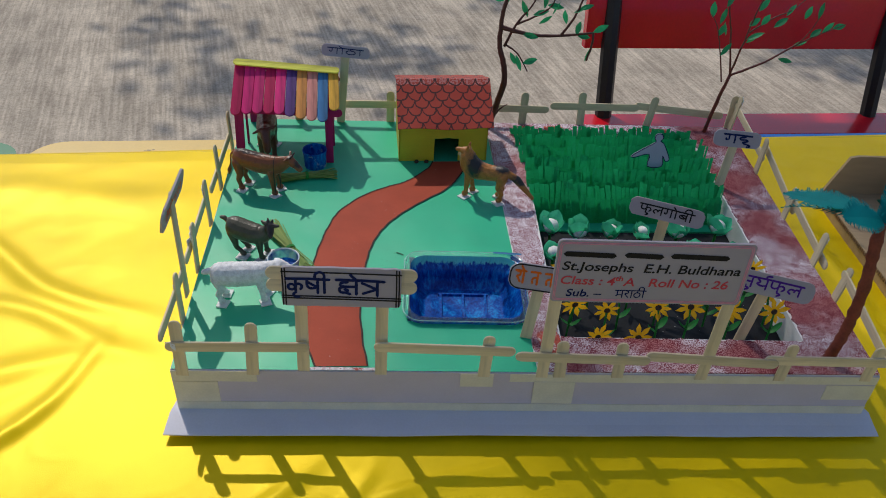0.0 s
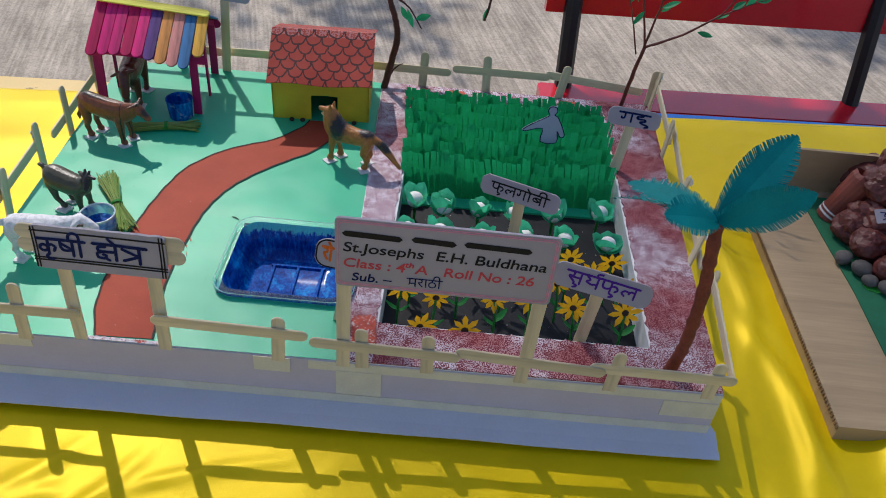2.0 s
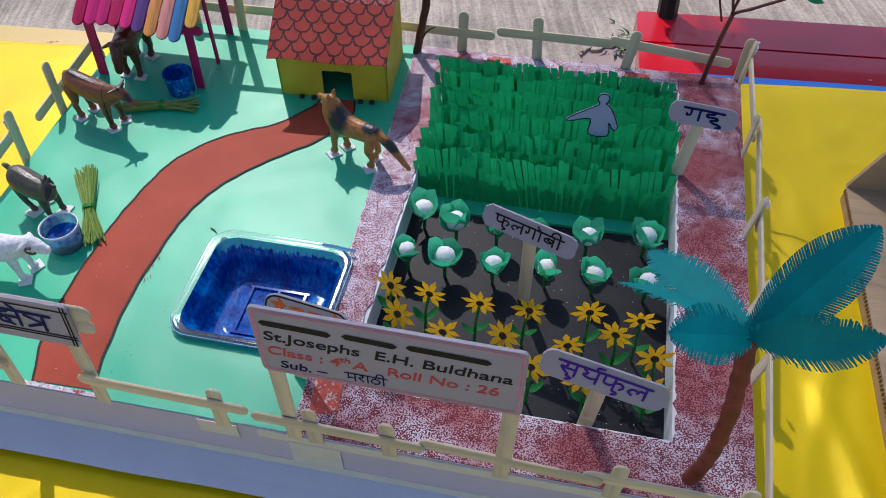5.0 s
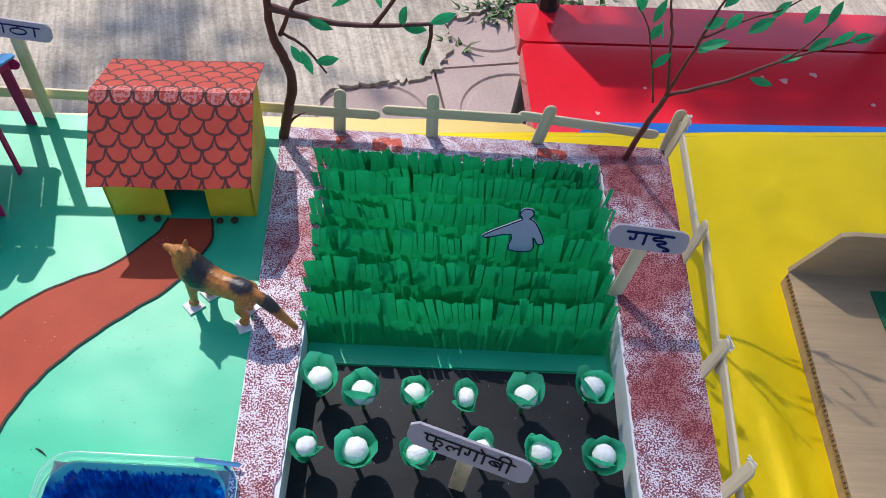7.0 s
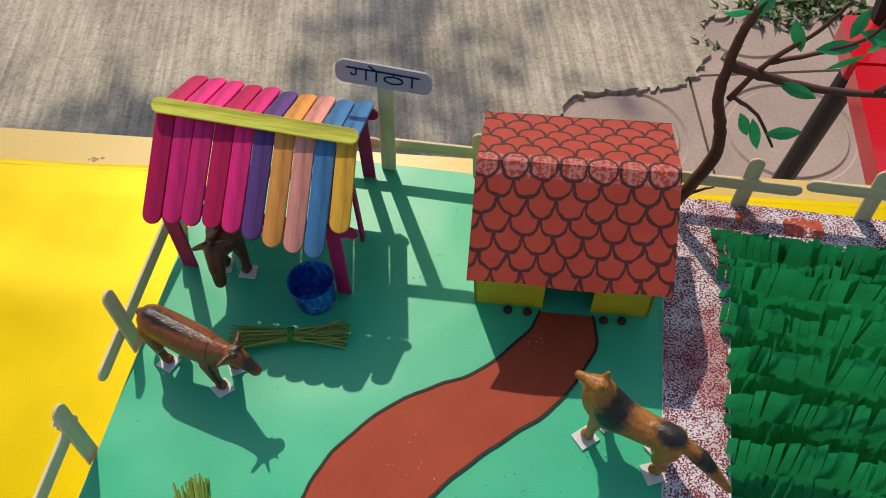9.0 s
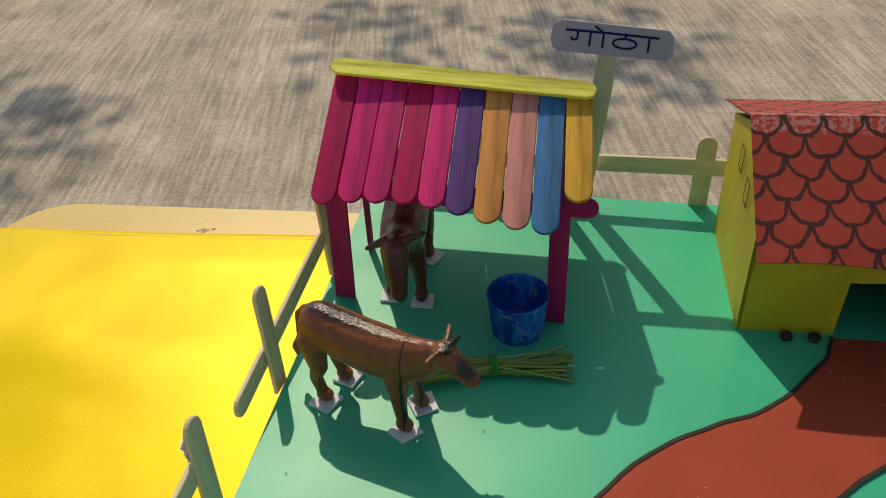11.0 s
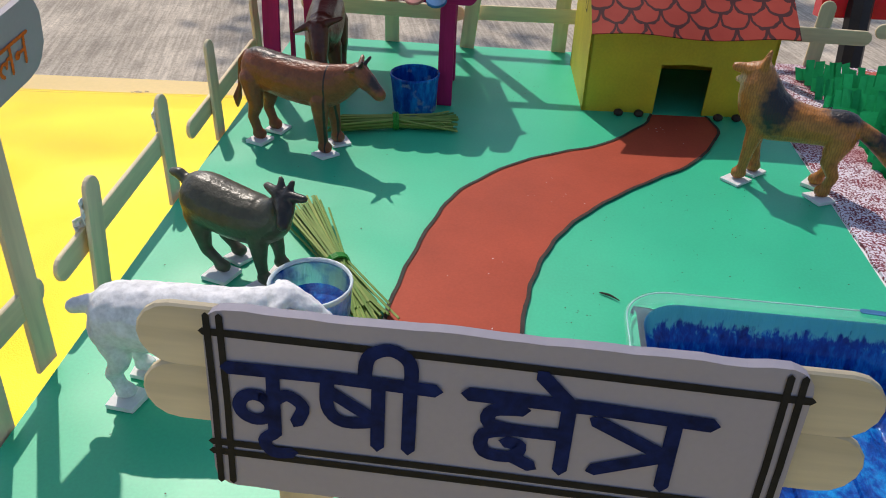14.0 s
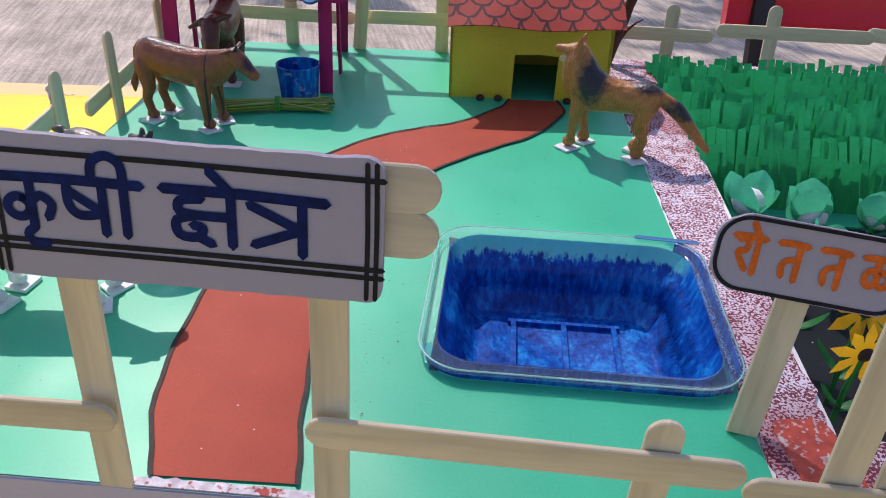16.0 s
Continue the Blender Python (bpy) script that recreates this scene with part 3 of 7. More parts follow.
GRASSTUFT = material("bright_green_paper_tuft", (0.05, 0.5, 0.06), 0.6, 0.8, 60, 500, 0.1)

TABLE_Z, GROUND_Z = -0.058, -0.66


# ---- ground ----
def ground():
    bm = bmesh.new()
    bmesh.ops.create_grid(bm, x_segments=40, y_segments=40, size=60)
    solo("ground", bm, SOIL, "gritty dark soil round the concrete yard", kind="structure", at=pose(0, 0, GROUND_Z - 0.05))
    # the poured yard, with a ragged broken rim round the sunk pavers
    rim = [(0.19, 1.00), (0.19, 1.12), (0.20, 1.185), (0.25, 1.212), (0.31, 1.222), (0.36, 1.235), (0.415, 1.262), (0.445, 1.31), (0.453, 1.37), (0.440, 1.44), (0.485, 1.47), (0.58, 1.52), (0.70, 1.55), (0.95, 1.52), (1.5, 1.50), (2.4, 1.46)]
    rnd = random.Random(4)
    line = smooth_line(rim, 9)
    line = [(x + rnd.uniform(-0.008, 0.008), y + rnd.uniform(-0.008, 0.008)) for x, y in line]
    outline = [(-14, -14), (0.19, -14)] + line + [(14, 1.46), (14, 30), (-14, 30)]
    bm = bmesh.new()
    prism(bm, outline, GROUND_Z - 0.045, GROUND_Z)
    solo("concrete_yard", bm, CONCRETE, "grey broom-finished concrete yard with a broken rim", kind="structure")


def paver():
    """One square slab with a ring groove pressed into its face."""
    bm = bmesh.new()
    s, n, r0, r1 = 0.148, 40, 0.108, 0.118
    ring = lambda r, z: [bm.verts.new((r * math.cos(2 * math.pi * k / n), r * math.sin(2 * math.pi * k / n), z)) for k in range(n)]
    sq = []
    for k in range(n):
        c, q = math.cos(2 * math.pi * k / n), math.sin(2 * math.pi * k / n)
        f = s / max(abs(c), abs(q))
        sq.append(bm.verts.new((f * c, f * q, 0)))
    low = [bm.verts.new((v.co.x * 1.01, v.co.y * 1.01, -0.03)) for v in sq]
    a, b, c, d = ring(r1 + 0.004, 0), ring(r1, -0.004), ring(r0, -0.004), ring(r0 - 0.004, 0)
    for p, q in ((low, sq), (sq, a), (a, b), (b, c), (c, d)):
        for k in range(n):
            bm.faces.new((p[k], p[(k + 1) % n], q[(k + 1) % n], q[k]))
    bm.faces.new(d)
    return bm


def pavement():
    root = thing("pavement", pose(0.60, 1.17, GROUND_Z - 0.009, 0, 0, 12), "pinkish square paving slabs with ring grooves", "pavement", kind="structure")
    me = mesh_of(paver(), "slab", PAVER)
    rnd = random.Random(7)
    for i in range(-5, 12):
        for j in range(-8, 3):
            ob = new("slab", me)
            ob.parent = root
            ob.matrix_basis = pose(i * 0.302, j * 0.302, rnd.uniform(-0.003, 0.003), rnd.uniform(-0.4, 0.4), rnd.uniform(-0.4, 0.4), rnd.choice((0, 90, 180)))


def weeds():
    rnd = random.Random(11)
    bm = bmesh.new()
    for cx, cy, n, s in ((0.54, 1.485, 40, 0.035), (0.60, 1.50, 70, 0.04), (0.68, 1.53, 60, 0.04), (0.78, 1.52, 40, 0.04), (0.47, 1.36, 10, 0.015)):
        for _ in range(n):
            a, l = rnd.uniform(0, 6.28), rnd.uniform(0.02, 0.05)
            x, y = cx + rnd.gauss(0, s), cy + rnd.gauss(0, s * 0.6)
            d, w = Vector((math.cos(a), math.sin(a), 0)), 0.0035
            p = Vector((x, y, GROUND_Z - 0.03))
            side = Vector((-d.y, d.x, 0)) * w
            v = [bm.verts.new(p - side), bm.verts.new(p + side), bm.verts.new(p + d * l * 0.5 + side * 1.3 + Vector((0, 0, l * 0.8))), bm.verts.new(p + d * l * 0.5 - side * 1.3 + Vector((0, 0, l * 0.8))), bm.verts.new(p + d * l + Vector((0, 0, l)))]
            bm.faces.new((v[0], v[1], v[2], v[3]))
            bm.faces.new((v[3], v[2], v[4]))
    solo("weeds", bm, GRASSBLADE, "small green weeds growing from the broken rim", "weeds", kind="stuff")


# ---- tables and cloth ----
TURN_TABLE = 4.4
EDGE_Y = lambda x: 0.487 + 0.077 * x


def school_table(name, x0, x1, mat, label):
    """A low school table: a rounded top on four steel legs."""
    cx = (x0 + x1) / 2
    root = thing(name, pose(cx, EDGE_Y(cx), GROUND_Z, 0, 0, TURN_TABLE), label, "table", "coloured school tables")
    w, depth, h = (x1 - x0) / 2, 0.80, TABLE_Z - 0.0015 - GROUND_Z
    bm = prism(bmesh.new(), round_rect(-w, w, -depth, 0, 0.045, 8), h - 0.022, h)
    part("tabletop", bevel_rim(bm, 0.004), mat, root)
    for sx in (-1, 1):
        for y in (-0.09, -depth + 0.09):
            part("leg", tube(bmesh.new(), [(sx * (w - 0.08), y, 0), (sx * (w - 0.10), y, h - 0.022)], 0.014, 12), BLACKSTEEL, root)
    return root


def bevel_rim(bm, w):
    edges = [e for e in bm.edges if len(e.link_faces) == 2 and e.calc_face_angle(0) > 1.2]
    bmesh.ops.bevel(bm, geom=edges, offset=w, segments=2, affect="EDGES", clamp_overlap=True)
    return bm


def cloth_height(x, y):
    """Folds and puckers of the satin, flat under the model and low along its back edge."""
    d = max(-0.03 - x, x - 0.64, -0.03 - y, y - 0.47, 0.0)
    far = min(1.0, d / 0.12)
    v = Vector((x, y, 0))
    folds = max(0.0, noise.noise(Vector((x * 5.0 + y * 2.0 + 3.1, y * 1.6 - x * 0.6, 0.3)))) * 0.004
    ridge = 0.0
    for px, py, ang, ln, hgt, wd in ((-0.22, 0.20, -28, 0.30, 0.0035, 0.012), (-0.30, 0.02, 10, 0.35, 0.003, 0.015), (-0.16, -0.06, 62, 0.16, 0.005, 0.008), (-0.12, 0.10, -15, 0.2, 0.003, 0.012),
                                     (0.08, -0.10, 60, 0.10, 0.006, 0.008), (0.13, -0.12, 68, 0.10, 0.005, 0.007), (0.652, 0.10, 86, 0.22, 0.010, 0.009), (0.675, -0.02, 95, 0.26, 0.012, 0.010), (0.640, 0.20, 92, 0.14, 0.007, 0.007), (0.664, -0.14, 82, 0.16, 0.011, 0.009), (0.64, -0.05, 97, 0.12, 0.006, 0.006), (0.24, -0.06, 30, 0.08, 0.005, 0.006), (0.46, -0.08, -20, 0.10, 0.006, 0.007), (0.53, -0.12, 40, 0.08, 0.005, 0.006), (0.0, -0.13, 20, 0.12, 0.006, 0.007),
                                     (0.665, 0.26, 100, 0.14, 0.005, 0.012), (0.72, -0.12, 75, 0.2, 0.010, 0.02), (-0.2, 0.33, 4, 0.3, 0.003, 0.03), (0.35, -0.16, 5, 0.4, 0.006, 0.02)):
        c, s = math.cos(radians(ang)), math.sin(radians(ang))
        u, w = (x - px) * c + (y - py) * s, -(x - px) * s + (y - py) * c + 0.012 * math.sin(u * 22 if (u := (x - px) * c + (y - py) * s) else 0)
        ridge += hgt * (1.5 if px > 0.62 else 1.15) * math.exp(-(w / wd) ** 2) * math.exp(-(u / ln) ** 4)
    # crumples: sharp little ridges where the satin was folded, strongest before and beside the model
    near = max(0.0, 1.0 - abs(y + 0.12) / 0.16) + 0.5 * max(0.0, 1.0 - abs(x - 0.70) / 0.10)
    crease = (1 - abs(noise.noise(Vector((x * 13 + y * 6, y * 15 - x * 5, 4.4))))) ** 7
    crease += 0.6 * (1 - abs(noise.noise(Vector((x * 24 - y * 10, y * 26, 9.2))))) ** 8
    fine = noise.noise(v * 30) * 0.0005 + noise.noise(v * 11) * 0.0011 + crease * (0.0002 + 0.0024 * near)
    return 0.0015 + far * (folds + ridge + fine)


def tablecloth():
    bm = bmesh.new()
    x0, x1, nx, ny = -0.95, 1.45, 560, 220
    rows = []
    for j in range(ny + 1):
        row = []
        for i in range(nx + 1):
            x = x0 + (x1 - x0) * i / nx
            back = 0.4575 + 0.1 * x + 0.0015 * noise.noise(Vector((x * 9, 0, 5)))
            y = -0.30 + (back + 0.30) * j / ny
            z = TABLE_Z + cloth_height(x, y) * (min(1.0, (back - y) / 0.03) if y > back - 0.03 else 1.0) + 0.0004
            row.append(bm.verts.new((x, y, z)))
        rows.append(row)
    drop = [[bm.verts.new((v.co.x, -0.305 - 0.012 * math.sin(v.co.x * 30) * k / 6, TABLE_Z - 0.06 * k)) for v in rows[0]] for k in range(1, 8)]
    grid = drop[::-1] + rows
    for a, b in zip(grid, grid[1:]):
        for i in range(nx):
            bm.faces.new((a[i], a[i + 1], b[i + 1], b[i]))
    # the woven selvage, a fine darker line along the back edge
    hem = bmesh.new()
    line = []
    for v in rows[-2]:
        line.append([hem.verts.new((v.co.x, v.co.y - dy, v.co.z + 0.0007)) for dy in (0.0012, 0.0026)])
    for p, q in zip(line, line[1:]):
        hem.faces.new((p[0], p[1], q[1], q[0]))
    ob = solo("tablecloth", bm, SATIN, "bright yellow satin cloth, creased, over the tables", "tablecloth", smooth=True)
    s = ob.modifiers.new("thick", "SOLIDIFY")
    s.thickness, s.offset = 0.0006, -1
    part("selvage", hem, SELVAGE, ob, "darker woven line along the edge")


# ---- bench ----
def bench():
    root = thing("bench", pose(0.545, 0.69, GROUND_Z, 0, 0, 4.0), "glossy red painted school bench with black steel legs", "bench")
    h = -0.25 - GROUND_Z
    seat = bevel_rim(prism(bmesh.new(), round_rect(0, 1.3, 0, 0.185, 0.01, 4), h - 0.03, h), 0.004)
    part("seat_plank", seat, REDPAINT, root)
    part("seat_plank", bevel_rim(prism(bmesh.new(), round_rect(0, 1.3, 0.190, 0.275, 0.01, 4), h - 0.03, h), 0.004), REDPAINT, root)
    for x, y, r in ((0.902, 0.836, 0.0060), (0.949, 0.854, 0.0055), (0.872, 0.842, 0.0022), (1.02, 0.80, 0.0035), (0.70, 0.80, 0.0026), (0.63, 0.745, 0.0032)):
        worn = [(r * math.cos(k * 0.7) * (1 + 0.4 * math.sin(k * 2.3 + x * 90)), r * 0.9 * math.sin(k * 0.7) * (1 + 0.35 * math.cos(k * 1.9 + y * 50))) for k in range(9)]
        part("worn_spot", prism(bmesh.new(), worn, 0, 0.0003), WORNPAINT, root, "pale chip in the red paint", at=root.matrix_basis.inverted() @ pose(x, y, -0.25))
    tilt = pose(0, 0.318, h + 0.125, -8)
    part("backrest", bevel_rim(box(bmesh.new(), 0.0, 1.3, -0.011, 0.011, 0, 0.17), 0.006), REDPAINT, root, at=tilt)
    for x in (0.035, 0.60, 1.22):
        part("leg", box(bmesh.new(), x, x + 0.028, 0.01, 0.04, 0, h - 0.03), BLACKSTEEL, root)
        part("back_leg", tube(bmesh.new(), [(x + 0.014, 0.33, 0), (x + 0.014, 0.265, h - 0.02), (x + 0.014, 0.335, h + 0.25)], 0.0165, 8), BLACKSTEEL, root)
        part("brace", box(bmesh.new(), x, x + 0.028, 0.02, 0.29, h - 0.06, h - 0.032), BLACKSTEEL, root)


def unseen_shade_tree():
    """An unseen tall tree added beyond the yard as shadow caster: its broken crown lets the sun through in patches on
    the ground.
    """
    rnd = random.Random(31)
    root = thing("unseen_shade_tree", pose(-2.2, 6.4, GROUND_Z), "unseen tall leafy tree added to shade the concrete yard in patches", "tree")
    part("trunk", tube(bmesh.new(), smooth_line([(0, 0, -0.1), (0.05, 0.02, 1.2), (0.0, 0.1, 2.6), (0.3, -0.1, 4.2)], 5), [0.20 - 0.006 * i for i in range(16)], 12), TWIG, root, smooth=True)
    o = Vector((-2.2, 6.4, GROUND_Z))
    verts, faces = [], []

    def leaf(p, size):
        u = Vector((rnd.uniform(-1, 1), rnd.uniform(-1, 1), rnd.uniform(-0.6, 0.6))).normalized() * size
        v = u.cross(Vector((rnd.uniform(-1, 1), rnd.uniform(-1, 1), 1))).normalized() * size * 0.42
        k = len(verts)
        verts.extend([p - u - o, p + v - o, p + u - o, p - v - o])
        faces.append((k, k + 1, k + 2, k + 3))

    def spray(x, y, z, count, wide, far):
        c = Vector((x, y, z)) + SUN_TO * far
        for _ in range(count):
            leaf(c + Vector((rnd.gauss(0, wide), rnd.gauss(0, wide * 0.8), rnd.gauss(0, wide * 0.8))), 0.055)

    # clumps placed to shade the far yard, sprays to shade the concrete close behind the tables and the bench
    for _ in range(150):
        x, y, far = rnd.uniform(-2.2, 3.2), rnd.uniform(1.15, 4.6), rnd.uniform(4.6, 6.0)
        if noise.noise(Vector((x * 1.1, y * 1.4, 2.2))) > (-0.02 if y > 2.0 else -0.2) and not (x > 0.35 and y < 2.0) and not (x < 0.35 and rnd.random() < 0.75):
            spray(x, y, GROUND_Z, 58, 0.13, far)
    for _ in range(34):
        spray(rnd.uniform(-0.75, 0.34), rnd.uniform(0.56, 1.0), GROUND_Z, 34, 0.10, rnd.uniform(4.6, 5.6))
    for _ in range(8):
        spray(rnd.uniform(0.70, 1.50), rnd.uniform(0.85, 1.25), -0.2, 34, 0.10, rnd.uniform(4.4, 5.2))
    # unseen high fine leaves, placed sunward to lay a soft half shade on the planted edge, the pond's front and the
    # cloth before and beside the model
    soft = lambda v, a, b: max(0.0, min(1.0, (v - a) / (b - a)))
    for _ in range(8200):
        x, y = rnd.uniform(-0.30, 1.15), rnd.uniform(-0.42, 0.62)
        side = soft(x, 0.42, 0.56) * soft(y, 0.0, 0.14)
        planted = soft(x, 0.28, 0.34) * soft(y, 0.17, 0.11)
        lawn = soft(x, 0.13, 0.19) * soft(y, 0.12, 0.05)
        before = soft(y, 0.0, -0.06) * soft(x, -0.30, -0.10) * 0.8
        patch = 0.6 * math.exp(-((x - 0.25) / 0.035) ** 2 - ((y - 0.215) / 0.025) ** 2)
        if rnd.random() < 0.68 * max(side, planted, lawn, before, patch):
            leaf(Vector((x, y, 0.0)) + SUN_TO * rnd.uniform(9.0, 10.5), 0.019)
    me = bpy.data.meshes.new("crown")
    me.from_pydata([tuple(v) for v in verts], [], faces)
    me.materials.append(GRASSBLADE)
    crown = new("crown", me)
    crown.parent = root
    for a, b in (((0.0, 0.1, 2.4), (2.0, 0.8, 4.6)), ((0.1, 0.0, 3.0), (-0.9, 1.2, 4.8)), ((0.2, 0.0, 3.6), (1.6, 0.6, 5.6))):
        part("limb", tube(bmesh.new(), smooth_line([a, [(p + q) / 2 + 0.15 for p, q in zip(a, b)], b], 5), [0.09 - 0.006 * i for i in range(11)], 8), TWIG, root, smooth=True)


ground()
unseen_shade_tree()
pavement()
weeds()
pale = school_table("school_table", -0.302, 0.522, PALETABLE, "pale yellow school table under the satin cloth")
for cx, cy, r in ((-0.150, 0.4485, 0.0030), (-0.1445, 0.4510, 0.0016), (-0.1545, 0.4475, 0.0012)):
    chip = [(r * math.cos(k * 0.7) * (1 + 0.35 * math.sin(k * 2.3 + cx * 90)), r * 0.7 * math.sin(k * 0.7) * (1 + 0.3 * math.cos(k * 1.9))) for k in range(9)]
    part("chipped_spot", prism(bmesh.new(), chip, -0.0004, 0.0002), KRAFT, pale, "chipped brown spot in the laminate", at=pale.matrix_basis.inverted() @ pose(cx, cy, TABLE_Z - 0.0014))
school_table("school_table", 0.532, 1.40, BLUETABLE, "blue school table under the satin cloth")
school_table("school_table", -1.14, -0.312, GREENTABLE, "green school table under the satin cloth")
tablecloth()
bench()


# ---- the model's base ----
FL, FR, BR, BL = (0.004, -0.001), (0.594, 0.004), (0.602, 0.442), (-0.017, 0.432)
TRAY = (0.1890, 0.3055, 0.0553, 0.1590)      # x0, x1, y0, y1 of the rim
BED = (0.3285, 0.5440, 0.0445, 0.412)
BED_Z = -0.028


def edge_at(a, b, y=None, x=None):
    """The point of the line a-b at that y or x."""
    t = (y - a[1]) / (b[1] - a[1]) if y is not None else (x - a[0]) / (b[0] - a[0])
    return (a[0] + (b[0] - a[0]) * t, a[1] + (b[1] - a[1]) * t)


def farm_base():
    root = thing("farm_base", pose(0, 0, 0), "white foam box covered with lilac paper and cream tape", "model base")
    part("lower_block", prism(bmesh.new(), [FL, FR, BR, BL], -0.0470, -0.0305), FOAM, root)
    part("support_board", prism(bmesh.new(), [(FL[0] + 0.004, FL[1] + 0.006), (FR[0] - 0.012, FR[1] + 0.004), (BR[0] - 0.004, BR[1] - 0.004), (BL[0] + 0.004, BL[1] - 0.004)], -0.0558, -0.0482), FOAM, root, "white foam sheet under the box")
    lf = lambda y: edge_at(FL, BL, y=y)
    rt = lambda y: edge_at(FR, BR, y=y)
    fr = lambda x: edge_at(FL, FR, x=x)
    bk = lambda x: edge_at(BL, BR, x=x)
    x0, x1, y0, y1 = TRAY[0] + 0.006, TRAY[1] - 0.006, TRAY[2] + 0.006, TRAY[3] - 0.006
    split_f, split_b = (0.3035, 0.0032), (0.286, 0.4365)
    sp = lambda y: edge_at(split_f, split_b, y=y)
    blocks = [[lf(y0), FL, fr(x0), (x0, y0)], [fr(x0), fr(0.3035), sp(y0), (x0, y0)], [lf(y0), (x0, y0), (x0, y1), lf(y1)],
              [(x1, y0), sp(y0), sp(y1), (x1, y1)], [lf(y1), (x0, y1), sp(y1), bk(0.286), BL]]
    for b in blocks:
        part("foam_block", prism(bmesh.new(), b, -0.0305, -0.0006), FOAM, root)
    # the sheet of mint card, cut out round the pond
    bm = bmesh.new()
    for b in blocks:
        bm.faces.new([bm.verts.new((x, y, 0.0)) for x, y in b])
    part("green_sheet", bm, GREEN_CARD, root, "mint green glossy card lawn")
    # foam kerbs round the sunk bed, dabbed with paint, and their white inner faces
    a, b, c, d = BED
    kerbs = [[fr(0.3035), fr(a), (a, c), (a, d), (a - 0.011, d), bk(0.297), bk(0.286), sp(0.2)], [fr(a), fr(b), (b, c), (a, c)], [fr(b), FR, BR, bk(b), (b, d), (b, c)], [bk(0.297), (a - 0.011, d), (b, d), bk(b)]]
    inner, seam = [(a, c), (b, c), (b, d), (a, d), (a - 0.011, d)], [fr(0.3035), sp(0.2), bk(0.286)]

    def worn_rim(k):
        """The dabbed face stops short of the cut edges in a ragged line, which leaves white foam bare."""
        out, n = [], len(k)
        for i, p in enumerate(k):
            q = k[(i + 1) % n]
            e = Vector((q[0] - p[0], q[1] - p[1]))
            wear = 0.0030 if p in inner and q in inner else 0.0016 if p in seam and q in seam else 0.0
            steps = max(1, int(e.length / 0.0035)) if wear else 1
            into = Vector((-e.y, e.x)).normalized()
            for j in range(steps):
                v = Vector(p) + e * (j / steps)
                g = wear * (0.55 + 0.9 * noise.noise(Vector((v.x * 160, v.y * 160, 3)))) if j else wear * 0.3
                out.append(tuple(v + into * max(0.0, g)))
        return out
    for k, dab in zip(kerbs, (SPONGE, SPONGERED, SPONGERED, SPONGE)):
        part("kerb", prism(bmesh.new(), k, -0.0305, -0.0002), FOAM, root)
        bm = prism(bmesh.new(), worn_rim(k), -0.0002, 0.0012)
        part("kerb_face", bm, dab, root, "foam dabbed with dark red sponge paint")
    # red painted patches on the kerb
    for x, y, w, h, r in ((0.3185, 0.034, 0.019, 0.032, 8), (0.372, 0.4245, 0.024, 0.014, 0), (0.505, 0.427, 0.024, 0.010, -4), (0.335, 0.426, 0.008, 0.008, 10)):
        daub = [(px * (1 + 0.10 * noise.noise(Vector((i * 0.9, x * 60, 1)))), py * (1 + 0.12 * noise.noise(Vector((i * 0.9, y * 60, 5))))) for i, (px, py) in enumerate(round_rect(-w / 2, w / 2, -h / 2, h / 2, min(w, h) * 0.30, 6))]
        part("red_patch", prism(bmesh.new(), daub, 0, 0.0006), REDPATCH, root, at=pose(x, y, 0.0012, 0, 0, r))
    # paper on the four sides
    def side(p, q, z0, z1, mat, name, out=0.0007, t0=0.0, t1=1.0, label=""):
        p, q = Vector((*p, 0)), Vector((*q, 0))
        m = frame_between(p + (q - p) * t0, p + (q - p) * t1)
        L = (q - p).length * (t1 - t0)
        part(name, box(bmesh.new(), -0.0005, L + 0.0005, -out, -out + 0.0006, z0, z1), mat, root, label, at=m)
    for p, q in ((FL, FR), (FR, BR), (BR, BL), (BL, FL)):
        side(p, q, -0.0470, -0.0010, LILAC, "side_paper")
    side(FL, FR, -0.013, -0.0012, TAPE, "tape", 0.0013, 0.0, 0.115)
    side(FL, FR, -0.0105, -0.0016, TAPE, "tape", 0.0013, 0.47, 1.0)
    side(FL, FR, -0.0466, -0.0375, TAPE, "tape", 0.0013, 0.0, 1.0)
    side(FL, FR, -0.036, -0.010, TAPE, "tape", 0.0019, 0.505, 0.562)
    side(FL, FR, -0.016, -0.0012, TAPE, "tape", 0.0019, 0.40, 0.445)
    side(FL, FR, -0.029, -0.012, TAPE, "tape", 0.0013, 0.93, 1.0)
    side(FL, FR, -0.0372, -0.0135, TAPE, "tape", 0.0013, 0.0, 0.06)
    side(FR, BR, -0.0466, -0.0375, TAPE, "tape", 0.0013)
    # white card under the box, standing out in front and curling a little
    bm = bmesh.new()
    n, top = 30, []
    for row, (yy, zz) in enumerate(((-0.0290, -0.0490), (-0.018, -0.0482), (-0.006, -0.0476), (0.02, -0.0472), (0.445, -0.0472))):
        line = []
        for i in range(n + 1):
            x = (-0.003 if row < 3 else 0.002) + (0.605 if row < 3 else 0.594) * i / n
            y = yy + 0.010 * i / n * (row < 3) + (0.0012 * noise.noise(Vector((x * 14, 0, 2))) if row == 0 else 0)
            line.append(bm.verts.new((x, y, zz - (0.0025 * i / n if row < 2 else 0.0) + 0.0012 * noise.noise(Vector((x * 9, row, 7))) * (row < 2))))
        top.append(line)
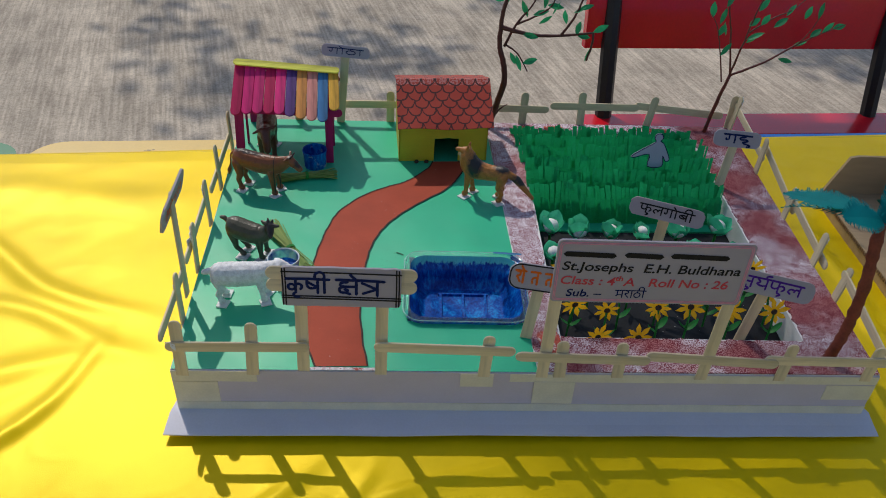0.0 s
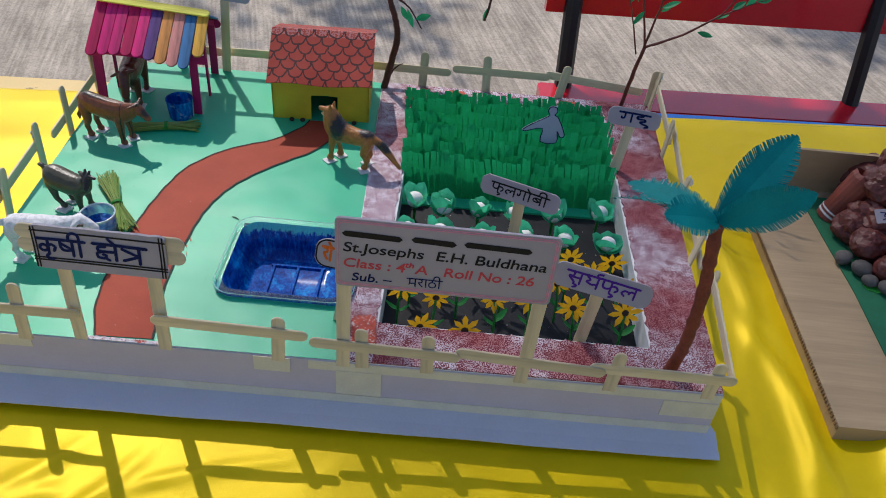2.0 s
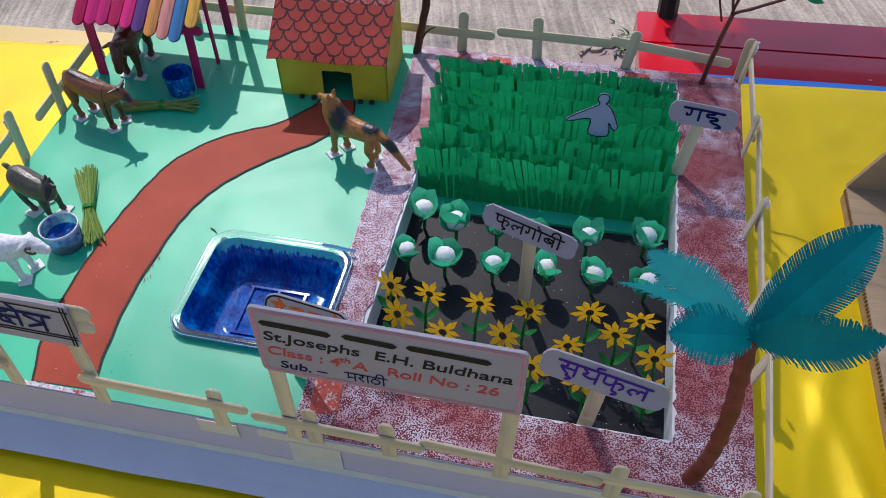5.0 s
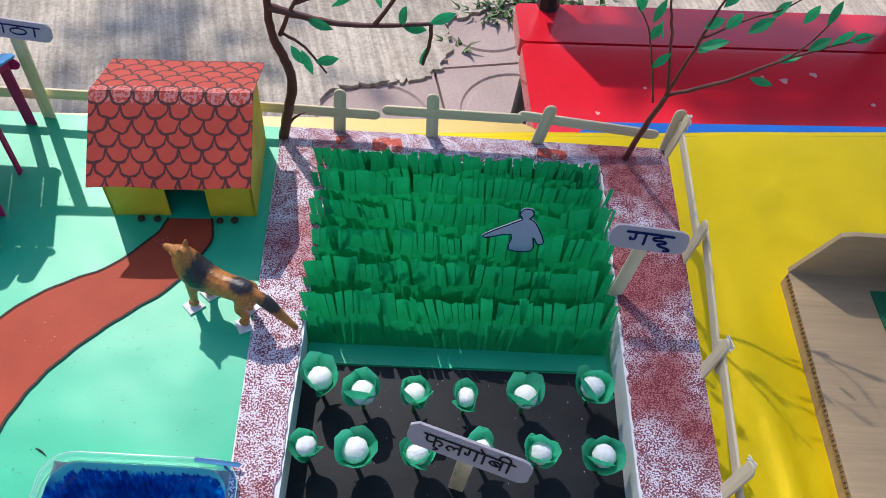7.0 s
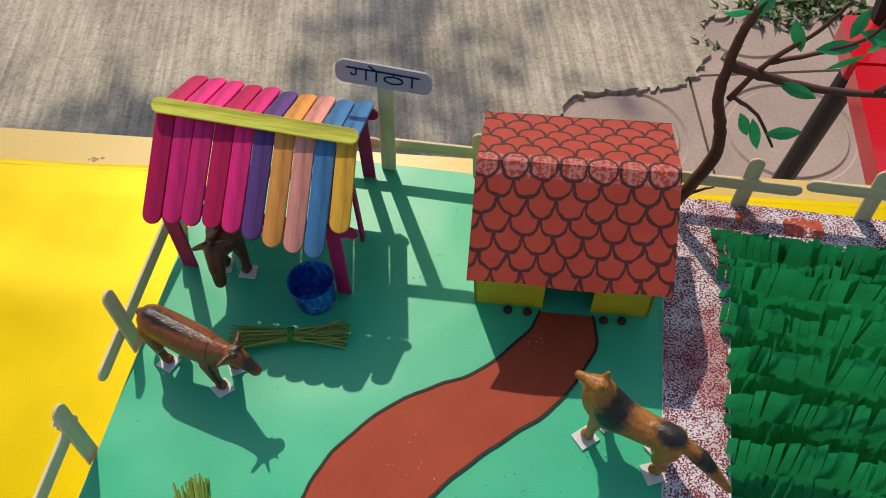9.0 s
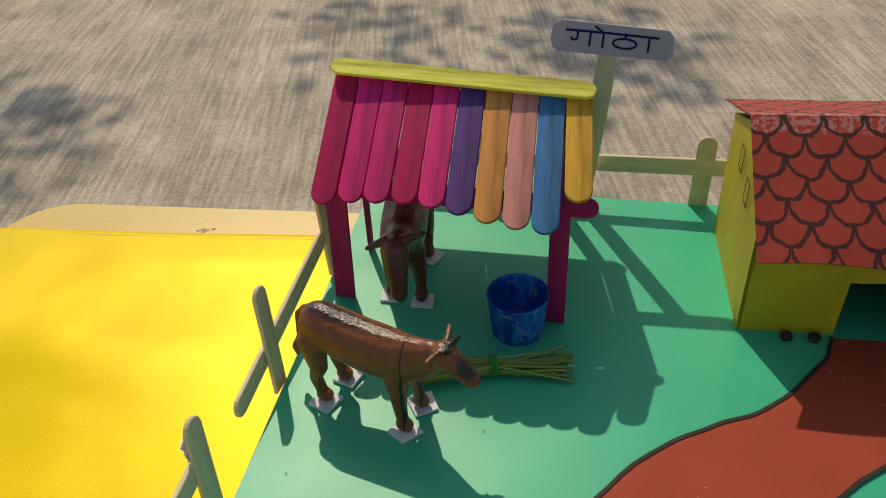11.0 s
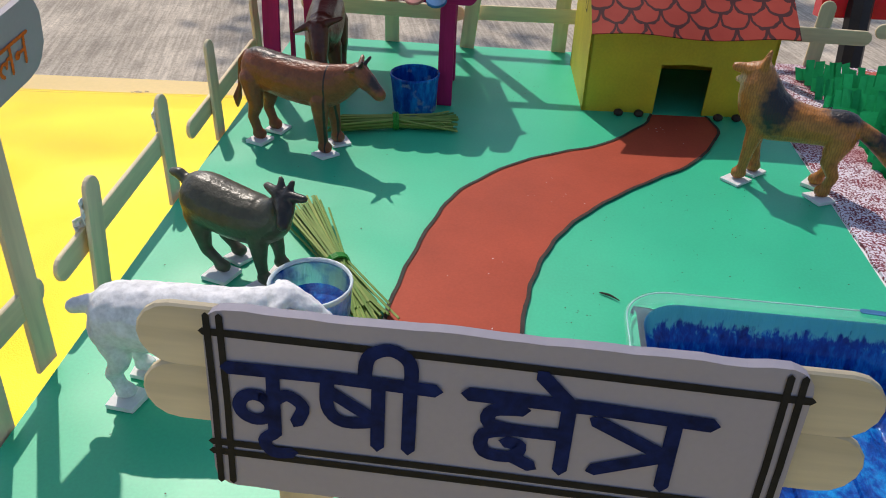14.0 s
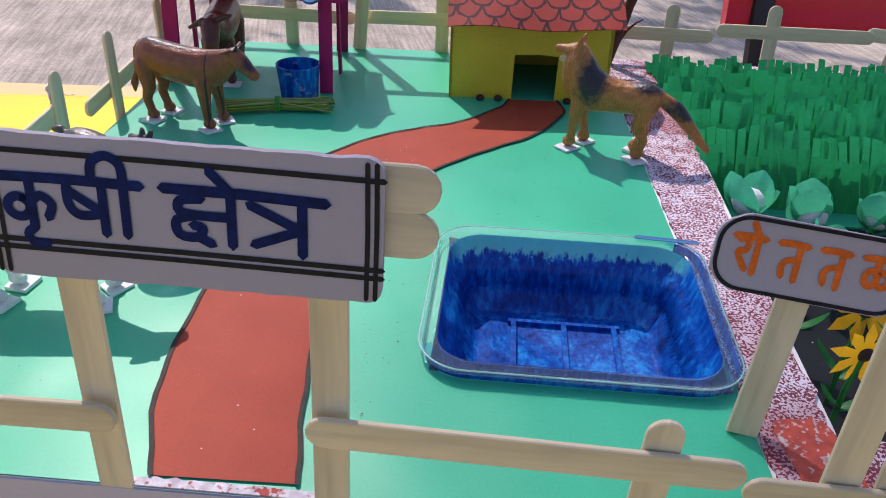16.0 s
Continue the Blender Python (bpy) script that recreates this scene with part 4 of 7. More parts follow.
    for p, q in zip(top, top[1:]):
        for i in range(n):
            bm.faces.new((p[i], p[i + 1], q[i + 1], q[i]))
    ob = part("base_card", bm, WHITEPAPER, root, "white card sheet under the box")
    s = ob.modifiers.new("thick", "SOLIDIFY")
    s.thickness, s.offset = 0.0012, -1
    return root


def path():
    """The painted garden path from the gate to the hut's door, with its marker outline."""
    left = smooth_line([(0.2185, 0.337), (0.2135, 0.322), (0.190, 0.293), (0.167, 0.279), (0.143, 0.261), (0.121, 0.232), (0.1125, 0.207), (0.106, 0.171), (0.103, 0.138), (0.1025, 0.083), (0.1075, 0.037), (0.1200, 0.0035)], 5)
    right = smooth_line([(0.2495, 0.339), (0.2530, 0.317), (0.2350, 0.280), (0.2130, 0.258), (0.1910, 0.235), (0.1730, 0.211), (0.1625, 0.189), (0.1560, 0.165), (0.1532, 0.139), (0.1515, 0.085), (0.1565, 0.037), (0.1630, 0.005)], 5)
    bm = bmesh.new()
    L, R = [bm.verts.new((x, y, 0.0007)) for x, y in left], [bm.verts.new((x, y, 0.0007)) for x, y in right]
    for i in range(len(L) - 1):
        bm.faces.new((L[i], L[i + 1], R[i + 1], R[i]))
    root = solo("garden_path", bm, TERRA, "terracotta painted paper path curving to the hut", "path")
    for side in (left, right):
        wob = [(x + 0.0004 * math.sin(i * 1.7), y) for i, (x, y) in enumerate(side)]
        part("outline", ribbon(bmesh.new(), wob, 0.0016, 0.0011), PATHINK, root, "dark brown marker outline")
    ragged = [(0.108 + 0.066 * k / 24, 0.0030 + 0.0012 * noise.noise(Vector((k * 1.1, 3, 3)))) for k in range(25)]
    part("scuffed_edge", prism(bmesh.new(), [(0.108, -0.0004), (0.174, 0.0001)] + ragged[::-1], 0.0002, 0.0005), SCUFFED, root, "bare white foam edge smudged with red paint")
    rnd = random.Random(12)
    bm = bmesh.new()
    for k in range(26):
        x, y, l = 0.1500 + abs(rnd.gauss(0, 0.0028)), 0.130 - 0.0012 * k + rnd.uniform(-0.001, 0.001), rnd.uniform(0.001, 0.004)
        ribbon(bm, [(x, y), (x + l * 0.3, y - l)], rnd.uniform(0.0003, 0.0008), 0.0006 + k * 0.00001)
    part("paint_smudge", bm, TERRA, root, "dry smudge of terracotta paint beside the path")


def pond():
    """A clear plastic food tray let into the lawn, painted blue inside, with ribs in its walls and floor."""
    x0, x1, y0, y1 = TRAY
    root = thing("pond_tray", pose(0, 0, 0), "clear plastic tray painted blue as a farm pond", "pond")
    def ring(bm, inset, z, r, wave=0.0, n=10):
        pts = []
        base = round_rect(x0 + inset, x1 - inset, y0 + inset, y1 - inset, r, n)
        dense = []
        for i, p in enumerate(base):
            q = base[(i + 1) % len(base)]
            m = 40 if (i + 1) % (n + 1) == 0 else 1
            for k in range(m):
                dense.append((p[0] + (q[0] - p[0]) * k / m, p[1] + (q[1] - p[1]) * k / m))
        cx, cy = (x0 + x1) / 2, (y0 + y1) / 2
        for i, (x, y) in enumerate(dense):
            f = wave * (1 if i % 2 else -1)
            d = Vector((cx - x, cy - y)).normalized() * f
            pts.append(bm.verts.new((x + d.x, y + d.y, z)))
        return pts
    bm = bmesh.new()
    rings = [ring(bm, 0.0002, 0.0040, 0.018), ring(bm, 0.0004, 0.0050, 0.018), ring(bm, 0.0014, 0.0054, 0.0175), ring(bm, 0.0026, 0.0049, 0.0165), ring(bm, 0.0050, 0.0047, 0.0160), ring(bm, 0.0066, 0.0050, 0.0155), ring(bm, 0.0074, 0.0040, 0.0150)]
    brushed = bmesh.new()
    inked = [[brushed.verts.new(v.co) for v in r] for r in rings]
    for k in range(len(rings) - 1):
        n = len(rings[k])
        for i in range(n):
            mid = (rings[k][i].co + rings[k][(i + 1) % n].co) / 2
            src = inked if (mid.y < y0 + 0.014 or mid.x > x1 - 0.014) and 1 < k < 6 else rings
            (brushed if src is inked else bm).faces.new((src[k][i], src[k][(i + 1) % n], src[k + 1][(i + 1) % n], src[k + 1][i]))
    part("rim", bm, CLEAR, root, "clear rolled plastic rim", smooth=True).visible_shadow = False
    part("painted_rim", brushed, BLUECLEAR, root, "rim showing blue paint through it", smooth=True)
    for inset, z, r in ((0.0012, 0.0050, 0.0175),):
        lay = bmesh.new()
        pts = [tuple(v.co) for v in ring(lay, inset, z, r)]
        lay.free()
        part("rim_bead", tube(bmesh.new(), pts + pts[:1], 0.00034, 6, False), MILKY, root, "pale bead along the plastic rim", smooth=True)
    bm = bmesh.new()
    bare = bmesh.new()
    for mesh, painted in ((bm, True), (bare, False)):
        p, q = ring(mesh, 0.0028, 0.0002, 0.0165), ring(mesh, 0.0022, 0.0046, 0.0168)
        for i in range(len(p)):
            mid = (p[i].co + p[(i + 1) % len(p)].co) / 2
            if painted == (mid.y < y0 + 0.012 or mid.x > x1 - 0.012):
                mesh.faces.new((p[i], p[(i + 1) % len(p)], q[(i + 1) % len(p)], q[i]))
    part("outer_wall", bm, THINPAINT, root, "clear wall with blue paint behind it", smooth=True)
    part("outer_wall", bare, CLEAR, root, "clear bare wall", smooth=True).visible_shadow = False
    bm = bmesh.new()
    spec = [(0.0070, 0.0042, 0.0155, 0), (0.0078, 0.0012, 0.0150, 0), (0.0090, -0.0040, 0.0145, 0), (0.0112, -0.0065, 0.014, 0.0008), (0.0150, -0.0155, 0.0125, 0.0012), (0.0140, -0.0170, 0.0125, 0.0), (0.0168, -0.0200, 0.012, 0.0012), (0.0182, -0.0225, 0.012, 0.0009), (0.0205, -0.0255, 0.011, 0), (0.0225, -0.0262, 0.010, 0), (0.026, -0.0250, 0.009, 0), (0.029, -0.0262, 0.008, 0)]
    rings = [ring(bm, *s) for s in spec]
    for p, q in zip(rings, rings[1:]):
        for i in range(len(p)):
            bm.faces.new((p[i], p[(i + 1) % len(p)], q[(i + 1) % len(p)], q[i]))
    bm.faces.new(rings[-1])
    part("painted_basin", bm, PONDPAINT, root, "basin brushed with uneven dark blue paint", smooth=True)
    for x in (0.2258, 0.2473, 0.2688):
        part("floor_rib", bevel_rim(box(bmesh.new(), x - 0.0011, x + 0.0011, 0.0847, 0.1287, -0.0264, -0.0240), 0.0004), PONDPAINT, root)
    for y in (0.0847, 0.1287):
        part("floor_rib", bevel_rim(box(bmesh.new(), 0.2233, 0.2713, y - 0.0010, y + 0.0010, -0.0264, -0.0241), 0.0004), PONDPAINT, root)
    part("paint_smear", prism(bmesh.new(), round_rect(-0.014, 0.014, -0.0014, 0.0014, 0.0012, 4), 0, 0.0003), BLUEWOOD, root, "stroke of blue paint on the rim", at=pose(0.2905, 0.1555, 0.0058, 0, 0, -4))


def bed():
    a, b, c, d = BED
    bm = bmesh.new()
    prism(bm, [(a, c), (b, c), (b, 0.2455), (a, 0.2405)], BED_Z - 0.0012, BED_Z)
    solo("black_bed_paper", bm, BLACKPAPER, "black glazed paper lining the sunk vegetable bed", "paper")
    bm = bmesh.new()
    prism(bm, [(a, 0.2407), (b, 0.2457), (b, d), (a - 0.010, d)], BED_Z - 0.0012, BED_Z)
    solo("green_bed_paper", bm, BEDGREEN, "green paper under the wheat rows", "paper")


farm_base()
path()
pond()
bed()


# ---- wheat ----
def fringe(width, height, seed, bend):
    """A strip of green paper cut into blades along its top; neighbouring blades bend in clumps."""
    rnd = random.Random(seed)
    bm = bmesh.new()
    x, base = 0.0, height * 0.24
    while x < width:
        w = rnd.uniform(0.0040, 0.0060) * (1.9 if rnd.random() < 0.16 else 1.0)
        clump = noise.noise(Vector((x * 20, seed * 3.7, 0)))
        step = noise.cell(Vector((x * 85, seed * 1.3, 0)))
        h = height * (0.96 + 0.03 * clump + 0.07 * (step - 0.5) + rnd.uniform(-0.040, 0.040))
        lean = 0.0026 * noise.noise(Vector((x * 22, 9.1, seed + 0.4))) - 0.0012 + 0.0050 * (x / width) ** 2 + rnd.uniform(-0.0006, 0.0006)
        lean += 0.0042 * (noise.cell(Vector((x * 55, seed * 2.1, 4))) - 0.5)
        back = bend * (0.8 + 0.4 * clump) + 0.0010 * clump + rnd.uniform(-0.0012, 0.0012)
        xs = (x, min(x + w - rnd.uniform(0.00015, 0.00045), width))
        yaw = rnd.uniform(-0.0009, 0.0009)
        prev = None
        for t in (0.0, 0.24, 0.55, 0.8, 1.0):
            f = max(0.0, (t - 0.24) / 0.76)
            zz = base if t == 0.24 else h * t
            tilt = rnd.uniform(-0.0007, 0.0007) if t == 1.0 else 0.0
            row = [bm.verts.new((xs[0] + lean * f, back * f ** 1.3 - yaw * f, zz - tilt)), bm.verts.new((xs[1] + lean * f, back * f ** 1.3 + yaw * f, zz + tilt))]
            if prev:
                bm.faces.new((prev[0], prev[1], row[1], row[0]))
            prev = row
        x += w
    return bm


def wheat():
    root = thing("wheat_patch", pose(0, 0, BED_Z), "rows of fringed green paper standing as wheat", "wheat")
    k = 0
    for y, x0, x1, h in ((0.2570, 0.3280, 0.5395, 0.0435), (0.2840, 0.3265, 0.5410, 0.0460), (0.3110, 0.3250, 0.5420, 0.0460), (0.3380, 0.3235, 0.5430, 0.0460), (0.3640, 0.3220, 0.5440, 0.0455), (0.3880, 0.3220, 0.5400, 0.0450), (0.4065, 0.3220, 0.5380, 0.0440)):
        for dy, lean, dh in ((0.0, 0.0040, -0.0065), (0.0100, 0.0055, 0.0026)):
            if y + dy < 0.4080:
                k += 1
                part("fringe_strip", fringe(x1 - x0, h + dh, k, lean), CREPE, root, at=pose(x0, y + dy, 0, 0, 0, 0.8))
    part("front_skirt", prism(bmesh.new(), [(0.3290, 0.2415), (0.4300, 0.2430), (0.4304, 0.2438), (0.5405, 0.2465), (0.5400, 0.2600), (0.3290, 0.2570)], 0.0004, 0.0016), GREEN_CARD, root, "green paper strip laid before the wheat")


wheat()


# ---- vegetables ----
def leaf_bm(length, width, bend, seed=0, nl=6):
    """A cupped rounded leaf of card from the origin along x, rising by bend."""
    bm, rows = bmesh.new(), []
    for i in range(nl + 1):
        t = i / nl
        w = width / 2 * math.sin(math.pi * min(1.0, 0.10 + 0.86 * t)) ** 0.75 if t < 1 else 0.0008
        a = bend * t
        x, z = length * (math.sin(a) / bend if abs(bend) > 1e-3 else t), length * ((1 - math.cos(a)) / bend if abs(bend) > 1e-3 else 0)
        rows.append([bm.verts.new((x - abs(s) * 0.12 * w, s * w, z + 0.30 * w * s * s)) for s in (-1, -0.5, 0, 0.5, 1)])
    for p, q in zip(rows, rows[1:]):
        for k in range(4):
            bm.faces.new((p[k], p[k + 1], q[k + 1], q[k]))
    return bm


def cauliflower(x, y, seed):
    rnd = random.Random(seed)
    root = thing("cauliflower", pose(x, y, BED_Z, 0, 0, rnd.uniform(0, 360)), "white cotton cauliflower in green card leaves on a stalk", "cauliflower", "cauliflowers in the black bed")
    part("stalk", tube(bmesh.new(), [(0, 0, 0), (0.0005, 0, 0.017)], [0.0013, 0.0018], 7), STEMGREEN, root)
    s = 1.0 + rnd.uniform(-0.12, 0.2)
    for k in range(4 if seed % 3 else 5):
        n = 4 if seed % 3 else 5
        bm = leaf_bm(0.0218 * s * rnd.uniform(0.85, 1.15), 0.0185 * s, 1.0, seed)
        part("leaf", bm, LEAFPAPER, root, at=pose(0, 0, 0.0155, rnd.uniform(-12, 12), -rnd.uniform(20, 46), 360 / n * k + rnd.uniform(-14, 14)), smooth=True)
    bm = bmesh.new()
    bmesh.ops.create_icosphere(bm, subdivisions=3, radius=0.0070 * s)
    for v in bm.verts:
        v.co *= 1 + 0.10 * noise.noise(v.co * 500 + Vector((seed, 0, 0)))
        v.co.z *= 0.92
    part("head", bm, COTTON, root, "white cotton ball", smooth=True, at=pose(0, 0, 0.0248))


for i, (x, y) in enumerate([(0.343, 0.218), (0.3715, 0.210), (0.405, 0.211), (0.438, 0.2105), (0.4775, 0.2135), (0.5225, 0.223),
                            (0.340, 0.172), (0.3700, 0.171), (0.4085, 0.171), (0.449, 0.175), (0.4855, 0.176), (0.5255, 0.176)]):
    cauliflower(x, y, i + 1)


def petals_bm(r, n, seed):
    """A flat pointed star of petals, slightly cupped."""
    rnd = random.Random(seed)
    bm = bmesh.new()
    c = bm.verts.new((0, 0, 0))
    core = [bm.verts.new((0.34 * r * math.cos(2 * math.pi * (k + 0.5) / n), 0.34 * r * math.sin(2 * math.pi * (k + 0.5) / n), 0.0002)) for k in range(n)]
    for k in range(n):
        a, rr = 2 * math.pi * (k + 1) / n + rnd.uniform(-0.08, 0.08), r * rnd.uniform(0.88, 1.1)
        p, q = core[k], core[(k + 1) % n]
        w = 0.17 * rr
        mid = 0.66 * rr
        l = bm.verts.new((mid * math.cos(a) + w * math.sin(a), mid * math.sin(a) - w * math.cos(a), 0.0004))
        m = bm.verts.new((mid * math.cos(a) - w * math.sin(a), mid * math.sin(a) + w * math.cos(a), 0.0004))
        tip = bm.verts.new((rr * math.cos(a), rr * math.sin(a), rnd.uniform(-0.0012, 0.0018)))
        bm.faces.new((c, p, q))
        bm.faces.new((p, l, m, q))
        bm.faces.new((l, tip, m))
    return bm


def sunflower(x, y, z, seed):
    rnd = random.Random(seed * 7)
    fx, fy = x + rnd.uniform(-0.004, 0.004), y - rnd.uniform(0.000, 0.006)
    h = z - BED_Z
    root = thing("sunflower", pose(fx, fy, BED_Z), "yellow paper sunflower with a dark disc on a green stalk", "sunflower", "sunflowers in the black bed")
    head = Vector((x - fx, y - fy, h))
    part("stalk", tube(bmesh.new(), [(0, 0, 0), (head.x * 0.2, head.y * 0.2, h * 0.6), tuple(head)], 0.0011, 6), STEMGREEN, root)
    for k in range(2):
        part("leaf", leaf_bm(0.0160, 0.0068, 0.9), STEMGREEN, root, at=pose(head.x * 0.15, head.y * 0.15, h * rnd.uniform(0.25, 0.45), 0, -22, rnd.uniform(-30, 30) + 180 * k), smooth=True)
    tilt = pose(*head, rnd.uniform(70, 98), rnd.uniform(-14, 14), rnd.uniform(-18, 18)) @ pose(0, 0, 0, 0, 0, rnd.uniform(0, 40))
    flower = part("petals", petals_bm(rnd.uniform(0.0128, 0.0148), 8 + seed % 2, seed), PETAL, root, at=tilt)
    bm = bmesh.new()
    bmesh.ops.create_uvsphere(bm, u_segments=12, v_segments=6, radius=0.0030)
    for v in bm.verts:
        v.co.z *= 0.35
    part("disc", bm, SEED, flower, "dark brown disc", smooth=True, at=pose(0, 0, 0.0006))


for i, (x, y, z) in enumerate([(0.341, 0.121, 0.015), (0.370, 0.119, 0.015), (0.407, 0.117, 0.016), (0.442, 0.1175, 0.016), (0.483, 0.121, 0.020), (0.518, 0.120, 0.021),
                               (0.352, 0.097, 0.015), (0.386, 0.089, 0.014), (0.427, 0.094, 0.014), (0.471, 0.094, 0.015), (0.502, 0.107, 0.018), (0.530, 0.099, 0.009),
                               (0.344, 0.074, 0.012), (0.372, 0.068, 0.011), (0.419, 0.072, 0.012), (0.449, 0.074, 0.012), (0.483, 0.070, 0.012), (0.527, 0.075, 0.007),
                               (0.361, 0.045, 0.000), (0.397, 0.045, 0.000)]):
    sunflower(x, y, z, i + 1)


# ---- crumbs ----
def dry_bit(x, y, z, length, turn, lift=0.0006):
    """A broken bit of dry grass, slightly bowed."""
    bm = tube(bmesh.new(), smooth_line([(-length / 2, 0, 0), (0, length * 0.06, lift * 0.6), (length / 2, 0, lift * 0.2)], 3), [0.00025, 0.0004, 0.0005, 0.0005, 0.0004, 0.0003, 0.0002], 5)
    solo("dry_bit", bm, SEED, "tiny dark dry bit of grass lying loose", "grass bit", "dry bits on the model", at=pose(x, y, z, 0, 0, turn))


dry_bit(0.1855, 0.1580, 0.0006, 0.0085, -30)
for x, y, length, turn in ((0.4250, 0.1950, 0.0022, 20), (0.5050, 0.1880, 0.0026, 80), (0.4610, 0.1470, 0.0024, 130), (0.3900, 0.1520, 0.0028, 55), (0.5120, 0.1420, 0.0020, 5)):
    dry_bit(x, y, BED_Z + 0.0005, length, turn)


def specks(name, mat, label, count, spots, z, sizes, seed):
    """Dust and tiny scraps strewn over a sheet: small flat flakes of uneven outline."""
    rnd = random.Random(seed)
    bm = bmesh.new()
    for _ in range(count):
        x0, x1, y0, y1 = rnd.choice(spots)
        x, y, r, a = rnd.uniform(x0, x1), rnd.uniform(y0, y1), rnd.uniform(*sizes), rnd.uniform(0, 6)
        bm.faces.new([bm.verts.new((x + r * rnd.uniform(0.5, 1.2) * math.cos(a + k * 1.26), y + r * rnd.uniform(0.4, 1.0) * math.sin(a + k * 1.26), z)) for k in range(5)])
    solo(name, bm, mat, label, kind="stuff")


specks("dust_specks", SEED, "dark dust specks on the green lawn", 230, [(0.005, 0.095, 0.02, 0.32), (0.175, 0.29, 0.17, 0.27), (0.168, 0.184, 0.02, 0.16), (0.11, 0.17, 0.34, 0.42)], 0.0005, (0.00018, 0.00048), 4)
specks("paper_flecks", PAD, "pale flecks of paper on the terracotta path", 34, [(0.112, 0.146, 0.01, 0.18), (0.15, 0.18, 0.225, 0.25), (0.215, 0.24, 0.30, 0.32)], 0.0012, (0.00018, 0.00042), 9)
specks("lint_specks", FOAM, "white lint specks on the black bed paper", 110, [(0.335, 0.54, 0.13, 0.24), (0.335, 0.54, 0.05, 0.13)], BED_Z + 0.0005, (0.00015, 0.00045), 11)


# ---- fences ----
OUT_F, OUT_L, OUT_R, OUT_B = (0, -1, 0), (-1, 0, 0), (1, 0, 0), (0, 1, 0)


def fence(name, label, posts, rails, face, off):
    """A toy fence of flat wooden sticks. posts: foot and top; rails: two ends, lying off the posts by off."""
    root = thing(name, pose(*posts[0][0]), label, "fence", "stick fences round the farm")
    base = Vector(posts[0][0])
    for a, b in posts:
        stick("post", root, Vector(a) - base, Vector(b) - base, face, WOOD, (False, True))
    for a, b in rails:
        o = Vector(off)
        stick("rail", root, Vector(a) + o - base, Vector(b) + o - base, face, WOOD)


fence("front_fence", "bare wooden stick fence along the front edge",
      [((0.0130, -0.0022, -0.006), (0.0150, -0.0012, 0.0525)), ((0.0700, -0.0022, -0.004), (0.0735, -0.0010, 0.0515)), ((0.2585, -0.0005, -0.004), (0.2608, -0.0005, 0.0415)), ((0.3215, 0.0002, -0.004), (0.3205, 0.0005, 0.0365)),
       ((0.3700, 0.0008, -0.004), (0.3692, 0.0010, 0.0352)), ((0.5080, 0.0020, -0.006), (0.5098, 0.0022, 0.0352)), ((0.5825, 0.0030, -0.006), (0.5838, 0.0032, 0.0325))],
      [((0.0045, -0.0010, 0.0270), (0.1180, -0.0010, 0.0288)), ((0.1688, -0.0010, 0.0305), (0.2822, -0.0005, 0.0270)), ((0.2826, 0.0004, 0.0212), (0.3935, 0.0010, 0.0178)), ((0.3895, 0.0028, 0.0215), (0.5015, 0.0026, 0.0145)), ((0.4890, 0.0042, 0.0178), (0.5985, 0.0036, 0.0172))], OUT_F, (0, -0.0024, 0))
fence("side_fence", "bare wooden stick fence along the grazing side",
      [((-0.0010, 0.0590, -0.004), (-0.0025, 0.0655, 0.0455)), ((-0.0045, 0.1295, -0.004), (-0.0065, 0.1425, 0.0440)), ((-0.0090, 0.2065, -0.004), (-0.0115, 0.2140, 0.0455)), ((-0.0125, 0.2745, -0.004), (-0.0150, 0.2805, 0.0475)), ((-0.0160, 0.3565, -0.004), (-0.0165, 0.3550, 0.0490))],
      [((0.0020, 0.0010, 0.0300), (-0.0030, 0.1010, 0.0255)), ((-0.0062, 0.1130, 0.0200), (-0.0100, 0.2185, 0.0250)), ((-0.0130, 0.2435, 0.0125), (-0.0140, 0.3520, 0.0205))], OUT_L, (-0.0026, 0, 0))
fence("back_fence", "bare wooden stick fence along the back edge",
      [((0.052, 0.4335, -0.004), (0.052, 0.4335, 0.040)), ((0.166, 0.4345, -0.004), (0.1665, 0.4320, 0.043)), ((0.3325, 0.4365, -0.002), (0.3342, 0.4390, 0.0435)), ((0.4075, 0.4375, -0.002), (0.4058, 0.4388, 0.0460)), ((0.4930, 0.4385, -0.002), (0.4990, 0.4390, 0.0425)), ((0.600, 0.441, -0.004), (0.601, 0.442, 0.0455))],
      [((-0.010, 0.433, 0.0235), (0.102, 0.434, 0.0225)), ((0.105, 0.434, 0.0240), (0.2185, 0.435, 0.0255)), ((0.253, 0.438, 0.0225), (0.3655, 0.439, 0.0215)), ((0.3665, 0.440, 0.0265), (0.480, 0.441, 0.0265)), ((0.4735, 0.4425, 0.0290), (0.590, 0.443, 0.0175))], OUT_B, (0, -0.0022, 0))
fence("far_side_fence", "bare wooden stick fence along the planted side",
      [((0.600, 0.436, -0.004), (0.603, 0.430, 0.050)), ((0.599, 0.331, -0.006), (0.600, 0.3285, 0.0475)), ((0.596, 0.236, -0.006), (0.603, 0.2410, 0.0365)), ((0.595, 0.154, -0.006), (0.602, 0.1590, 0.0365)), ((0.5945, 0.101, -0.006), (0.602, 0.104, 0.036))],
      [((0.600, 0.442, 0.0330), (0.602, 0.331, 0.0180)), ((0.603, 0.341, 0.0320), (0.601, 0.230, 0.0120)), ((0.601, 0.250, 0.0230), (0.600, 0.140, 0.0080)), ((0.598, 0.112, 0.0260), (0.595, 0.004, 0.0120))], OUT_R, (0.0024, 0, 0))


